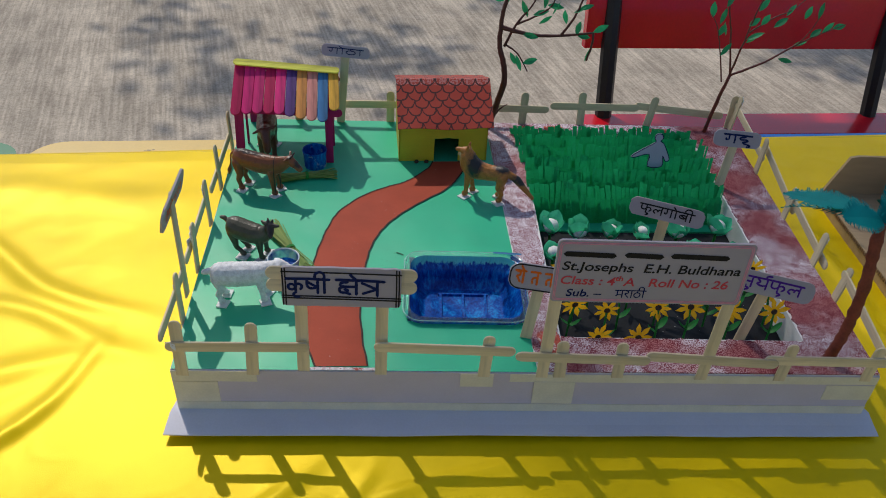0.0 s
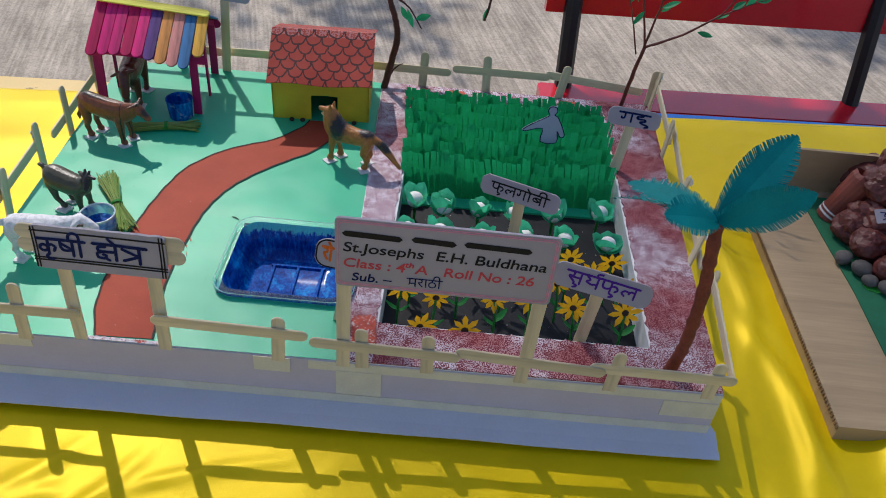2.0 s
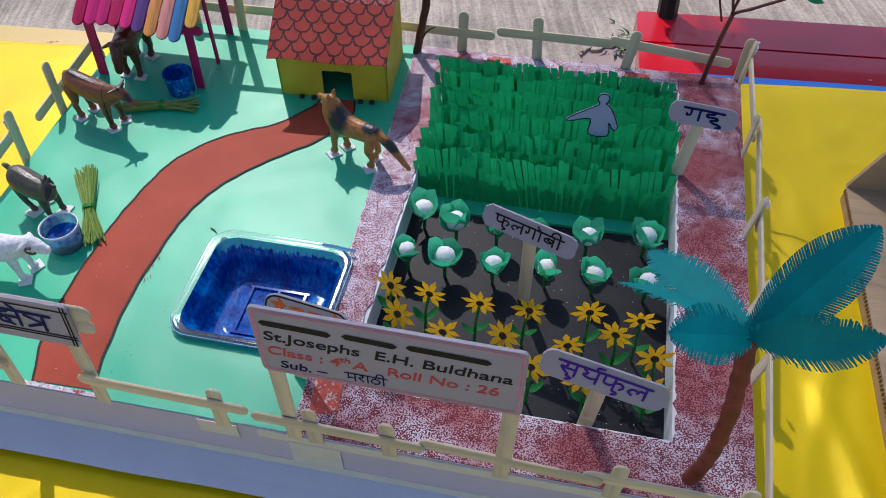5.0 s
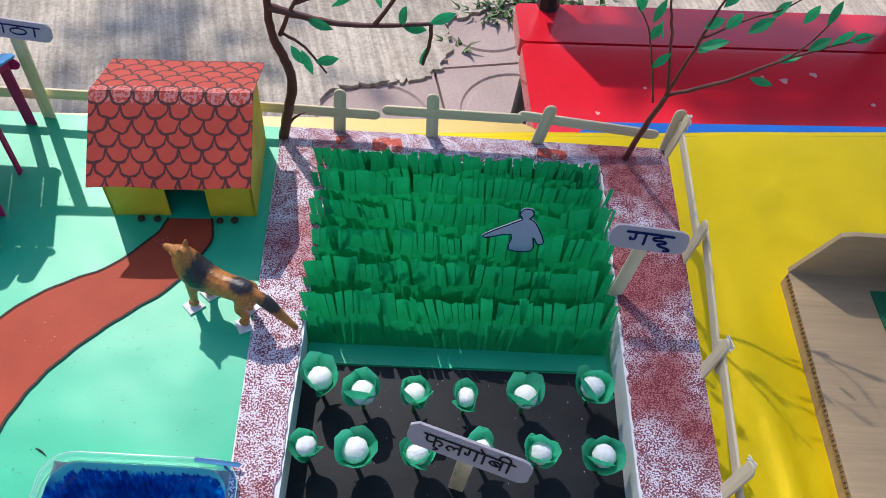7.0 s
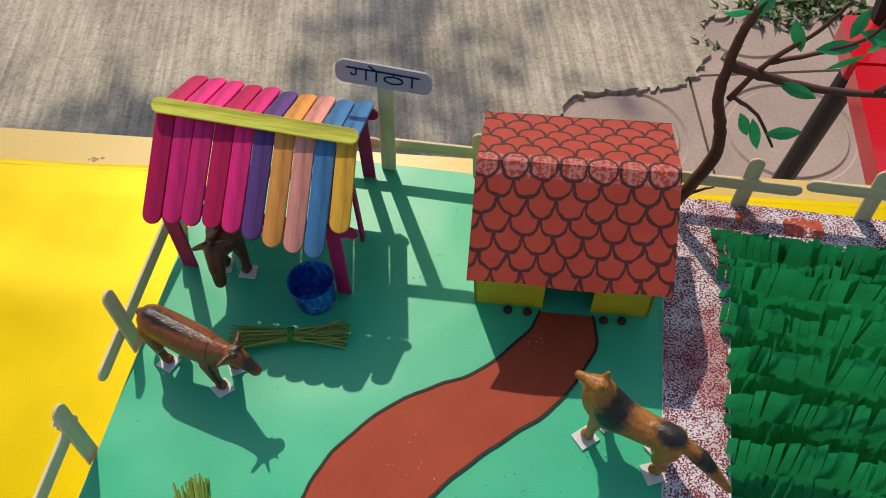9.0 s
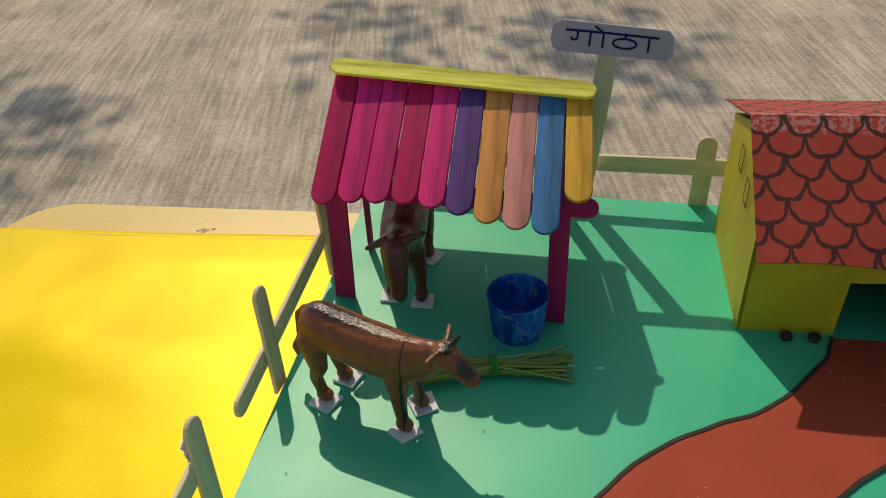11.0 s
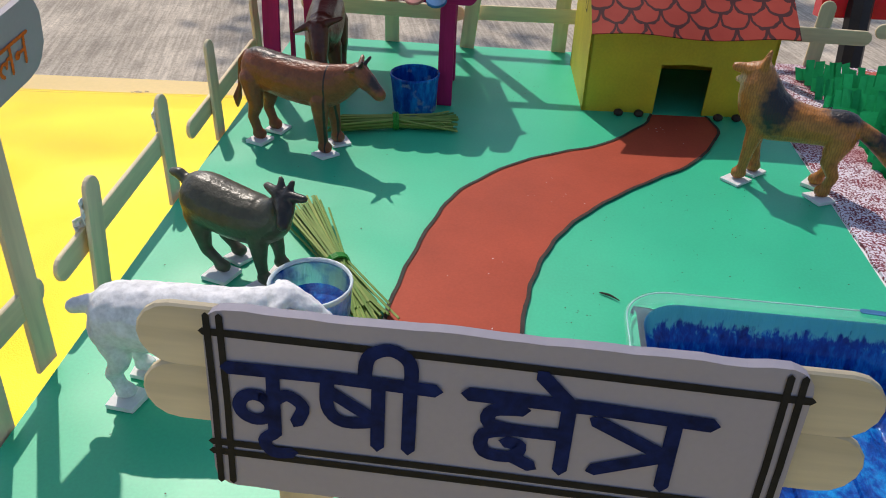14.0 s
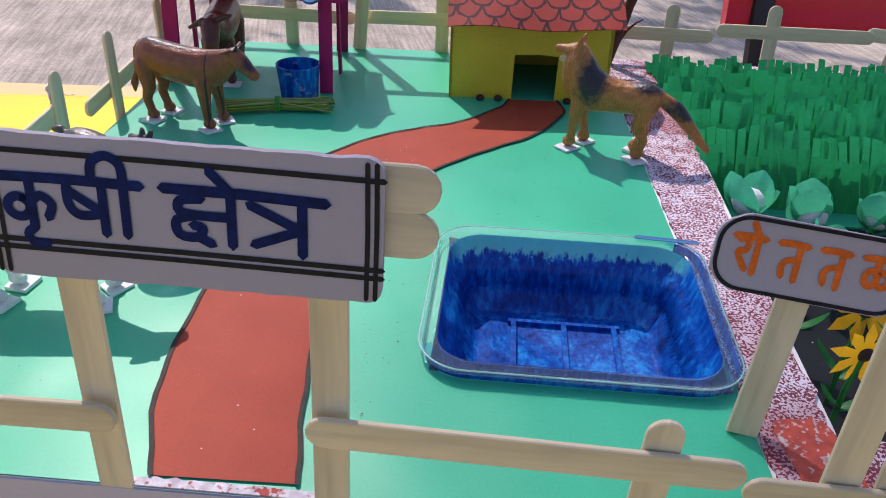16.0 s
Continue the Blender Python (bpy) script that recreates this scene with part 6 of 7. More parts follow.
# ---- cowshed ----
def cowshed():
    root = thing("cowshed", pose(0, 0.33, 0), "cowshed of pink and coloured wooden sticks, open sided", "shed")
    o = Vector((0, 0.33, 0))
    for a, b, f, w in (((-0.0010, 0.3325, 0), (0.0020, 0.3345, 0.0655), OUT_F, 0.0098), ((0.1005, 0.3300, 0), (0.1010, 0.3345, 0.0645), OUT_F, 0.0085), ((0.0925, 0.4215, 0), (0.0955, 0.4170, 0.0640), OUT_F, 0.0085), ((-0.0020, 0.4240, 0), (0.0005, 0.4190, 0.0660), OUT_F, 0.0098), ((0.1015, 0.3705, 0), (0.1005, 0.374, 0.086), OUT_R, 0.0045), ((0.0005, 0.3705, 0), (0.0015, 0.374, 0.088), OUT_R, 0.0045)):
        stick("leg", root, Vector(a) - o, Vector(b) - o, f, DARKPINK, (False, False), w)
    for a, b in (((-0.0055, 0.3325, 0.0640), (0.1165, 0.3325, 0.0620)), ((-0.008, 0.4205, 0.0645), (0.1060, 0.4205, 0.0620))):
        stick("beam", root, Vector(a) - o, Vector(b) - o, OUT_F, DARKPINK)
    for x in (0.0040, 0.0985):
        for y, z in ((0.3345, 0.0630), (0.4190, 0.0635)):
            stick("rafter", root, Vector((x, y, z)) - o, Vector((x, 0.3735, 0.0880 - 0.03 * x)) - o, OUT_R, DARKPINK, (False, False), 0.006)
    front = [PINKDEEP, PINK, PINK, PINKDEEP, PINK] + [PURPLE, ORANGE, SALMON, BLUEWOOD, AMBER]
    back = [PINKDEEP, PINK, PINK, PINKDEEP, PINK] + [PURPLE, ORANGE, SALMON, BLUEWOOD, BLUEWOOD]
    rnd = random.Random(5)
    for i in range(10):
        x = 0.0005 + 0.01150 * i
        zr = 0.0985 - 0.0062 * i / 9
        top = Vector((x, 0.3735, zr - 0.0005 + rnd.uniform(-0.0002, 0.0002)))
        foot = Vector((x + 0.0008 + 0.0004 * i, (0.3190, 0.3205, 0.3195, 0.3200, 0.3188, 0.3170, 0.3155, 0.3150, 0.3140, 0.3270)[i], (0.0630, 0.0640, 0.0655, 0.0655, 0.0655, 0.0645, 0.0625, 0.0610, 0.0605, 0.0680)[i]))
        stick("roof_stick", root, top - o, foot - o, (0, -0.5, 1), front[i], (False, True), 0.0112)
        far = Vector((-0.0085 + 0.0117 * i, 0.4265 + rnd.uniform(-0.0012, 0.0012), 0.0700 - 0.0055 * i / 9))
        stick("roof_stick", root, top + Vector((0, 0.001, 0)) - o, far - o, (0, 0.5, 1), back[i], (False, True), 0.0110)
    stick("ridge_stick", root, Vector((-0.0065, 0.3720, 0.1020)) - o, Vector((0.1110, 0.3725, 0.0945)) - o, (0, -0.45, 1), LEMON, (True, True), 0.0090, "yellow ridge stick")


cowshed()


# ---- tubs, straw ----
def painted_plastic(name, low, high):
    """Clear plastic washed with blue paint that leaves bare streaks."""
    m = pond_material(1.0)
    m.name = name
    nt = m.node_tree
    bsdf = nt.nodes["Principled BSDF"]
    co = nt.nodes.new("ShaderNodeTexCoord")
    n = nt.nodes.new("ShaderNodeTexNoise")
    n.inputs["Scale"].default_value, n.inputs["Detail"].default_value = 110, 4
    link(nt, co.outputs["Object"], n.inputs["Vector"])
    r = nt.nodes.new("ShaderNodeMapRange")
    r.inputs["From Min"].default_value, r.inputs["From Max"].default_value, r.inputs["To Max"].default_value = low, high, 0.9
    link(nt, n.outputs["Fac"], r.inputs["Value"])
    link(nt, r.outputs[0], bsdf.inputs["Transmission Weight"])
    mix = nt.nodes.new("ShaderNodeMix")
    mix.data_type = "RGBA"
    link(nt, r.outputs[0], mix.inputs["Factor"])
    link(nt, bsdf.inputs["Base Color"].links[0].from_socket, mix.inputs["A"])
    mix.inputs["B"].default_value = (0.55, 0.80, 0.95, 1)
    link(nt, mix.outputs["Result"], bsdf.inputs["Base Color"])
    bsdf.inputs["IOR"].default_value = 1.3
    return m


TUBBLUE = painted_plastic("blue_painted_plastic_tub", 0.60, 0.80)
TUBCLEAR = painted_plastic("half_painted_clear_tub", 0.34, 0.54)


def tub(x, y, r, h, label, rim_mat, wall_mat):
    root = thing("water_tub", pose(x, y, 0), label, "tub", "blue water tubs")
    def ring(bm, rr, z, n=28):
        return [bm.verts.new((rr * math.cos(2 * math.pi * k / n), rr * math.sin(2 * math.pi * k / n), z)) for k in range(n)]
    def loft(spec, cap0, cap1):
        bm = bmesh.new()
        R = [ring(bm, *s) for s in spec]
        for p, q in zip(R, R[1:]):
            for k in range(len(p)):
                bm.faces.new((p[k], p[(k + 1) % len(p)], q[(k + 1) % len(p)], q[k]))
        if cap0:
            bm.faces.new(R[0][::-1])
        if cap1:
            bm.faces.new(R[-1])
        return bm
    part("wall", loft([(r * 0.88, 0), (r * 0.92, h * 0.35), (r, h * 0.93), (r * 0.95, h * 0.93), (r * 0.86, h * 0.3), (r * 0.80, 0.001)], True, True), wall_mat, root, "blue painted wall", smooth=False)
    part("rim", loft([(r * 1.0, h * 0.90), (r * 1.03, h * 0.95), (r * 1.03, h), (r * 0.985, h * 1.01), (r * 0.95, h * 0.95)], False, False), rim_mat, root, "clear rim", smooth=True)
    part("water", loft([(r * 0.90, h * 0.52), (r * 0.45, h * 0.525)], False, True), THINPAINT, root, "blue painted water")


tub(0.0845, 0.3230, 0.0135, 0.0210, "clear tub painted blue beside a shed leg", TUBBLUE, TUBBLUE)
tub(0.0785, 0.1225, 0.0144, 0.0210, "clear tub painted blue before the white sheep", MILKYRIM, TUBCLEAR)


def straw_bundle(a, b, waist, spread_a, spread_b, n, seed, label):
    """Dry grass stalks laid side by side, tied with green twine at the waist."""
    rnd = random.Random(seed)
    a, b = Vector(a), Vector(b)
    d = b - a
    side = Vector((-d.y, d.x, 0)).normalized()
    root = thing("grass_bundle", pose(*(a + d * waist)), label, "fodder", "bundles of cut grass")
    o = a + d * waist
    bm = bmesh.new()
    for _ in range(n):
        u, v = rnd.uniform(-1, 1), rnd.uniform(0, 1)
        p = a - d * rnd.uniform(-0.08, 0.10) + side * spread_a * (u + rnd.uniform(-0.25, 0.25)) + Vector((0, 0, 0.0012 + 0.006 * v))
        q = b + d * rnd.uniform(-0.12, 0.06) + side * spread_b * (u * rnd.choice((1, -1)) + rnd.uniform(-0.3, 0.3)) + Vector((0, 0, 0.0010 + 0.005 * rnd.random()))
        w = o + side * u * 0.0032 + Vector((0, 0, 0.0015 + 0.0058 * v))
        tube(bm, [p - o, w - o, q - o], [0.0005, 0.00065, 0.00055], 4)
    stalks = part("stalk_sheaf", bm, STRAW, root)
    tagged(stalks, kind="stuff")
    x = d.normalized()
    for k in range(3):
        pts = []
        for j in range(13):
            t = 2 * math.pi * j / 12
            pts.append(x * (0.0011 * (k - 1)) + side * 0.0046 * math.cos(t) + Vector((0, 0, 0.0046 + 0.0042 * math.sin(t))))
        part("twine", tube(bmesh.new(), pts, 0.0006, 5, False), BANDGREEN, root, "green twine")


straw_bundle((0.0485, 0.2870, 0), (0.1085, 0.3010, 0), 0.5, 0.0072, 0.0080, 60, 3, "tied bundle of dry green grass lying in the shed's shade")
straw_bundle((0.0545, 0.1960, 0), (0.0985, 0.1270, 0), 0.56, 0.0085, 0.0075, 78, 8, "tied bundle of cut green grass lying by a tub")


# ---- toy animals, each one plain figurine ----
def capsule(bm, a, b, ra, rb, flat=1.0, n=10):
    a, b = Vector(a), Vector(b)
    d = (b - a)
    L = d.length or 1e-5
    x = d / L
    pts, rad = [], []
    for k in range(4):
        t = radians(-90 + 30 * k)
        pts.append(a + x * ra * math.sin(t)), rad.append(max(ra * math.cos(t), 1e-5))
    for k in range(4):
        t = radians(30 * k)
        pts.append(b + x * rb * math.sin(t)), rad.append(max(rb * math.cos(t), 1e-5))
    tube(bm, pts, rad, n)


def trunk_loft(bm, spine, n=14):
    """An oval body swept along a spine in the x-z plane: x, z, half height, half width."""
    spine = smooth_line(spine, 3)
    rings = []
    for i, (x, z, rz, ry) in enumerate(spine):
        p, q = spine[max(i - 1, 0)], spine[min(i + 1, len(spine) - 1)]
        t = Vector((q[0] - p[0], 0, q[1] - p[1])).normalized()
        up = Vector((-t.z, 0, t.x))
        rings.append([bm.verts.new(Vector((x, 0, z)) + up * rz * math.sin(2 * math.pi * k / n) + Vector((0, ry * math.cos(2 * math.pi * k / n), 0))) for k in range(n)])
    for p, q in zip(rings, rings[1:]):
        for k in range(n):
            bm.faces.new((p[k], p[(k + 1) % n], q[(k + 1) % n], q[k]))
    bm.faces.new(rings[0][::-1])
    bm.faces.new(rings[-1])


def limb(bm, pts):
    """A leg through joints (x, y, z, radius), each link a capsule."""
    for p, q in zip(pts, pts[1:]):
        capsule(bm, p[:3], q[:3], p[3], q[3])


def hind_leg(bm, x, s, y, hip, r, step=0.0):
    limb(bm, [(x - 0.0025, s * y * 0.72, hip, r * 2.3), (x + 0.0005, s * y, hip * 0.60, r * 1.45), (x - 0.0025 + step * 0.5, s * y, hip * 0.38, r * 1.05), (x + step, s * y, 0.0045, r * 0.9)])
    limb(bm, [(x + step, s * y, 0.0034, r * 1.2), (x + step + 0.0016, s * y, 0.0032, r * 1.15)])


def fore_leg(bm, x, s, y, hip, r, step=0.0):
    limb(bm, [(x - 0.001, s * y * 0.75, hip, r * 1.9), (x + step * 0.4, s * y, hip * 0.48, r * 1.12), (x + step, s * y, 0.0045, r * 0.9)])
    limb(bm, [(x + step, s * y, 0.0034, r * 1.2), (x + step + 0.0016, s * y, 0.0032, r * 1.15)])


def figurine(name, spine, extra, legs, mat, label, category, at, wool=0.0, voxel=0.0008):
    """A toy figure cast in one piece: a swept body and limbs fused and smoothed, on square foam pads."""
    bm = bmesh.new()
    trunk_loft(bm, spine)
    for p in extra:
        capsule(bm, *p)
    feet = []
    for kind, x, s, y, hip, r, step in legs:
        (hind_leg if kind == "h" else fore_leg)(bm, x, s, y, hip, r, step)
        feet.append((x + step + 0.001, s * y))
    ob = solo(name, bm, mat, label, category, "toy farm animals", smooth=True, at=at)
    r = ob.modifiers.new("fuse", "REMESH")
    r.mode, r.voxel_size, r.use_smooth_shade = "VOXEL", voxel, True
    s = ob.modifiers.new("soften", "SMOOTH")
    s.factor, s.iterations = 0.5, 4
    if wool:
        tex = bpy.data.textures.new(name + "_relief", "CLOUDS")
        tex.noise_scale, tex.noise_depth = 0.0028, 2
        d = ob.modifiers.new("relief", "DISPLACE")
        d.texture, d.strength, d.mid_level, d.texture_coords = tex, wool, 0.5, "LOCAL"
    rnd = random.Random(name)
    for i, (x, y) in enumerate(feet):
        size = rnd.uniform(0.0068, 0.0078)
        pts = [(size * math.cos(t) * rnd.uniform(0.85, 1.12), size * math.sin(t) * rnd.uniform(0.85, 1.12)) for t in [radians(45 + 90 * k) for k in range(4)]]
        w = at @ Vector((x, y * 1.12, 0))
        solo("foot_pad", prism(bmesh.new(), pts, 0, 0.0011 + 0.0002 * i), PAD, "white foam square under a toy hoof", "foam pad", "foam pads under the toys", at=pose(w.x, w.y, 0.0003, 0, 0, rnd.uniform(0, 90)))
    return ob


def hide(name, base, spots, rough=0.45, relief=0.9):
    """Painted figure: a base coat and softly edged patches, each an ellipsoid in the figure's own space."""
    m = material(name, base, rough, 0.70, 240, 800, relief, spec=0.5)
    nt = m.node_tree
    b = nt.nodes["Principled BSDF"]
    co = nt.nodes.new("ShaderNodeTexCoord")
    ns = nt.nodes.new("ShaderNodeTexNoise")
    ns.inputs["Scale"].default_value = 300
    link(nt, co.outputs["Object"], ns.inputs["Vector"])
    cur = b.inputs["Base Color"].links[0].from_socket
    for (cx, cy, cz), (rx, ry, rz), col in spots:
        mp = nt.nodes.new("ShaderNodeMapping")
        mp.vector_type = "TEXTURE"
        mp.inputs["Location"].default_value, mp.inputs["Scale"].default_value = (cx, cy, cz), (rx, ry, rz)
        link(nt, co.outputs["Object"], mp.inputs["Vector"])
        ln = nt.nodes.new("ShaderNodeVectorMath")
        ln.operation = "LENGTH"
        link(nt, mp.outputs[0], ln.inputs[0])
        ad = nt.nodes.new("ShaderNodeMath")
        ad.operation = "MULTIPLY_ADD"
        ad.inputs[1].default_value = 0.7
        link(nt, ns.outputs["Fac"], ad.inputs[0])
        link(nt, ln.outputs["Value"], ad.inputs[2])
        mr = nt.nodes.new("ShaderNodeMapRange")
        mr.inputs["From Min"].default_value, mr.inputs["From Max"].default_value = 1.10, 1.55
        mr.inputs["To Min"].default_value, mr.inputs["To Max"].default_value = 1.0, 0.0
        link(nt, ad.outputs[0], mr.inputs["Value"])
        mx = nt.nodes.new("ShaderNodeMix")
        mx.data_type = "RGBA"
        link(nt, mr.outputs[0], mx.inputs["Factor"])
        link(nt, cur, mx.inputs["A"])
        mx.inputs["B"].default_value = (*col, 1)
        cur = mx.outputs["Result"]
    link(nt, cur, b.inputs["Base Color"])
    return m


COW = hide("brown_painted_cow", (0.27, 0.078, 0.026), [((-0.004, 0, 0.0515), (0.032, 0.0075, 0.0050), (0.03, 0.020, 0.016)), ((0.0450, 0, 0.0420), (0.0075, 0.0042, 0.0052), (0.035, 0.020, 0.018)), ((0.0395, 0, 0.0535), (0.0070, 0.0150, 0.0036), (0.022, 0.014, 0.012)), ((0.0195, 0, 0.036), (0.00045, 0.1, 0.1), (0.02, 0.012, 0.010))], 0.30)
DARKCOW = hide("dark_brown_painted_calf", (0.115, 0.032, 0.014), [], 0.30)
GOAT = hide("dark_olive_painted_goat", (0.082, 0.076, 0.050), [((-0.018, 0, 0.022), (0.006, 0.01, 0.012), (0.09, 0.05, 0.028)), ((0.024, 0, 0.037), (0.008, 0.02, 0.008), (0.020, 0.018, 0.016))], 0.34, 0.6)
SHEEP = hide("white_painted_sheep", (0.84, 0.84, 0.85), [], 0.7, 0.25)
DOG = hide("tan_painted_dog", (0.50, 0.190, 0.036), [((0.0095, 0, 0.0385), (0.0088, 0.0180, 0.0135), (0.016, 0.017, 0.022)), ((-0.0215, 0, 0.0425), (0.0115, 0.0120, 0.0062), (0.018, 0.017, 0.020)), ((-0.0400, 0, 0.0300), (0.0150, 0.0060, 0.0060), (0.018, 0.017, 0.020)), ((0.0255, 0, 0.0440), (0.0060, 0.0050, 0.0080), (0.66, 0.46, 0.24))], 0.4, 0.8)


def streaked(m, scale, depth):
    """Dark combed strokes of a brush across the coat."""
    nt = m.node_tree
    b = nt.nodes["Principled BSDF"]
    co = nt.nodes.new("ShaderNodeTexCoord")
    wv = nt.nodes.new("ShaderNodeTexWave")
    wv.inputs["Scale"].default_value, wv.inputs["Distortion"].default_value, wv.inputs["Detail"].default_value, wv.inputs["Detail Scale"].default_value = scale, 7, 3, 1.5
    link(nt, co.outputs["Object"], wv.inputs["Vector"])
    r = nt.nodes.new("ShaderNodeMapRange")
    r.inputs["From Min"].default_value, r.inputs["From Max"].default_value, r.inputs["To Min"].default_value, r.inputs["To Max"].default_value = 0.05, 0.5, depth, 0.0
    link(nt, wv.outputs["Fac"], r.inputs["Value"])
    mx = nt.nodes.new("ShaderNodeMix")
    mx.data_type = "RGBA"
    link(nt, r.outputs[0], mx.inputs["Factor"])
    link(nt, b.inputs["Base Color"].links[0].from_socket, mx.inputs["A"])
    mx.inputs["B"].default_value = (0.05, 0.022, 0.012, 1)
    link(nt, mx.outputs["Result"], b.inputs["Base Color"])


streaked(DOG, 260, 0.30)


def legs_of(xf, xr, y, hf, hr, r, steps):
    return [("f", xf, 1, y, hf, r, steps[0]), ("f", xf, -1, y, hf, r, steps[1]), ("h", xr, 1, y, hr, r, steps[2]), ("h", xr, -1, y, hr, r, steps[3])]


COW_SPINE = [(-0.0330, 0.0420, 0.0030, 0.0030), (-0.0312, 0.0415, 0.0085, 0.0065), (-0.0255, 0.0400, 0.0116, 0.0092), (-0.0150, 0.0378, 0.0124, 0.0102), (-0.0030, 0.0360, 0.0129, 0.0106), (0.0080, 0.0354, 0.0132, 0.0102), (0.0155, 0.0358, 0.0128, 0.0093)]
# the cow beside the shed
figurine("toy_cow", [(x, z, rz * 0.95, ry) for x, z, rz, ry in COW_SPINE] + [(0.0225, 0.0382, 0.0108, 0.0074), (0.0290, 0.0416, 0.0084, 0.0058), (0.0345, 0.0444, 0.0064, 0.0048), (0.0372, 0.0455, 0.0042, 0.0040)],
         [((0.0365, 0, 0.0458), (0.0430, 0, 0.0410), 0.0060, 0.0047), ((0.0430, 0, 0.0410), (0.0482, 0, 0.0362), 0.0043, 0.0037), ((0.0360, 0.0040, 0.0495), (0.0335, 0.0110, 0.0510), 0.0019, 0.0012), ((0.0360, -0.0040, 0.0495), (0.0345, -0.0110, 0.0505), 0.0019, 0.0012), ((0.0385, 0.0024, 0.0500), (0.0415, 0.0046, 0.0540), 0.0014, 0.0009), ((0.0385, -0.0024, 0.0500), (0.0415, -0.0046, 0.0540), 0.0014, 0.0009),
          ((-0.0312, 0, 0.0470), (-0.0362, 0, 0.0415), 0.0015, 0.0013), ((-0.0362, 0, 0.0415), (-0.0392, 0.001, 0.0255), 0.0013, 0.0012), ((-0.0392, 0.001, 0.0255), (-0.0415, 0.001, 0.0185), 0.0013, 0.0027), ((-0.0415, 0.001, 0.0185), (-0.0422, 0.001, 0.0130), 0.0026, 0.0011)],
         legs_of(0.0165, -0.0240, 0.0074, 0.0290, 0.0345, 0.0029, (0.001, 0.001, 0.001, 0.000)), COW, "brown glossy toy cow with a fine dark neck line", "toy cow", pose(0.0345, 0.2680, 0.0012, 0, 0, -15) @ Matrix.Scale(0.92, 4))
# the calf standing in the shed
figurine("toy_calf", [(x * 0.95, z * 0.97, rz * 0.92, ry * 1.05) for x, z, rz, ry in COW_SPINE] + [(0.0200, 0.0365, 0.0098, 0.0080), (0.0255, 0.0392, 0.0080, 0.0066), (0.0285, 0.0400, 0.0056, 0.0052)],
         [((0.0285, 0, 0.0405), (0.0350, 0.0008, 0.0310), 0.0060, 0.0050), ((0.0350, 0.0008, 0.0310), (0.0385, 0.0012, 0.0232), 0.0046, 0.0040), ((0.0270, 0.0045, 0.0445), (0.0262, 0.0125, 0.0470), 0.0024, 0.0013), ((0.0270, -0.0045, 0.0435), (0.0275, -0.0130, 0.0395), 0.0024, 0.0013), ((-0.0300, 0, 0.0420), (-0.0350, 0, 0.0200), 0.0014, 0.0016)],
         legs_of(0.0130, -0.0200, 0.0072, 0.0270, 0.0310, 0.0029, (0.002, -0.002, 0.001, 0.0)), DARKCOW, "dark brown toy cow with lowered head under the shed roof", "toy cow", pose(0.0275, 0.3490, 0.0012, 0, 0, -82))
# the goat
figurine("toy_goat", [(-0.0238, 0.0295, 0.0024, 0.0024), (-0.0220, 0.0293, 0.0080, 0.0070), (-0.0165, 0.0288, 0.0103, 0.0098), (-0.0080, 0.0268, 0.0106, 0.0104), (0.0020, 0.0252, 0.0104, 0.0100), (0.0095, 0.0255, 0.0098, 0.0090), (0.0145, 0.0275, 0.0086, 0.0072), (0.0182, 0.0315, 0.0062, 0.0050), (0.0208, 0.0350, 0.0046, 0.0042)],
         [((0.0212, 0, 0.0372), (0.0238, -0.0042, 0.0348), 0.0044, 0.0036), ((0.0238, -0.0042, 0.0348), (0.0252, -0.0080, 0.0318), 0.0033, 0.0025), ((0.0192, -0.0008, 0.0395), (0.0132, 0.0012, 0.0402), 0.0024, 0.0016), ((0.0238, -0.0012, 0.0395), (0.0302, -0.0010, 0.0400), 0.0024, 0.0016), ((0.0202, 0.0002, 0.0405), (0.0190, 0.0020, 0.0440), 0.0018, 0.0012), ((0.0230, 0.0000, 0.0405), (0.0242, 0.0014, 0.0440), 0.0018, 0.0012),
          ((-0.0225, 0, 0.0340), (-0.0260, 0, 0.0365), 0.0026, 0.0022), ((-0.0260, 0, 0.0365), (-0.0290, 0, 0.0365), 0.0024, 0.0018)],
         legs_of(0.0115, -0.0145, 0.0060, 0.0210, 0.0240, 0.0023, (0.0005, 0.0010, 0.0060, 0.0070)), GOAT, "dark olive-brown glossy toy goat with short horns", "toy goat", pose(0.0435, 0.1530, 0.0012, 0, 0, -17))
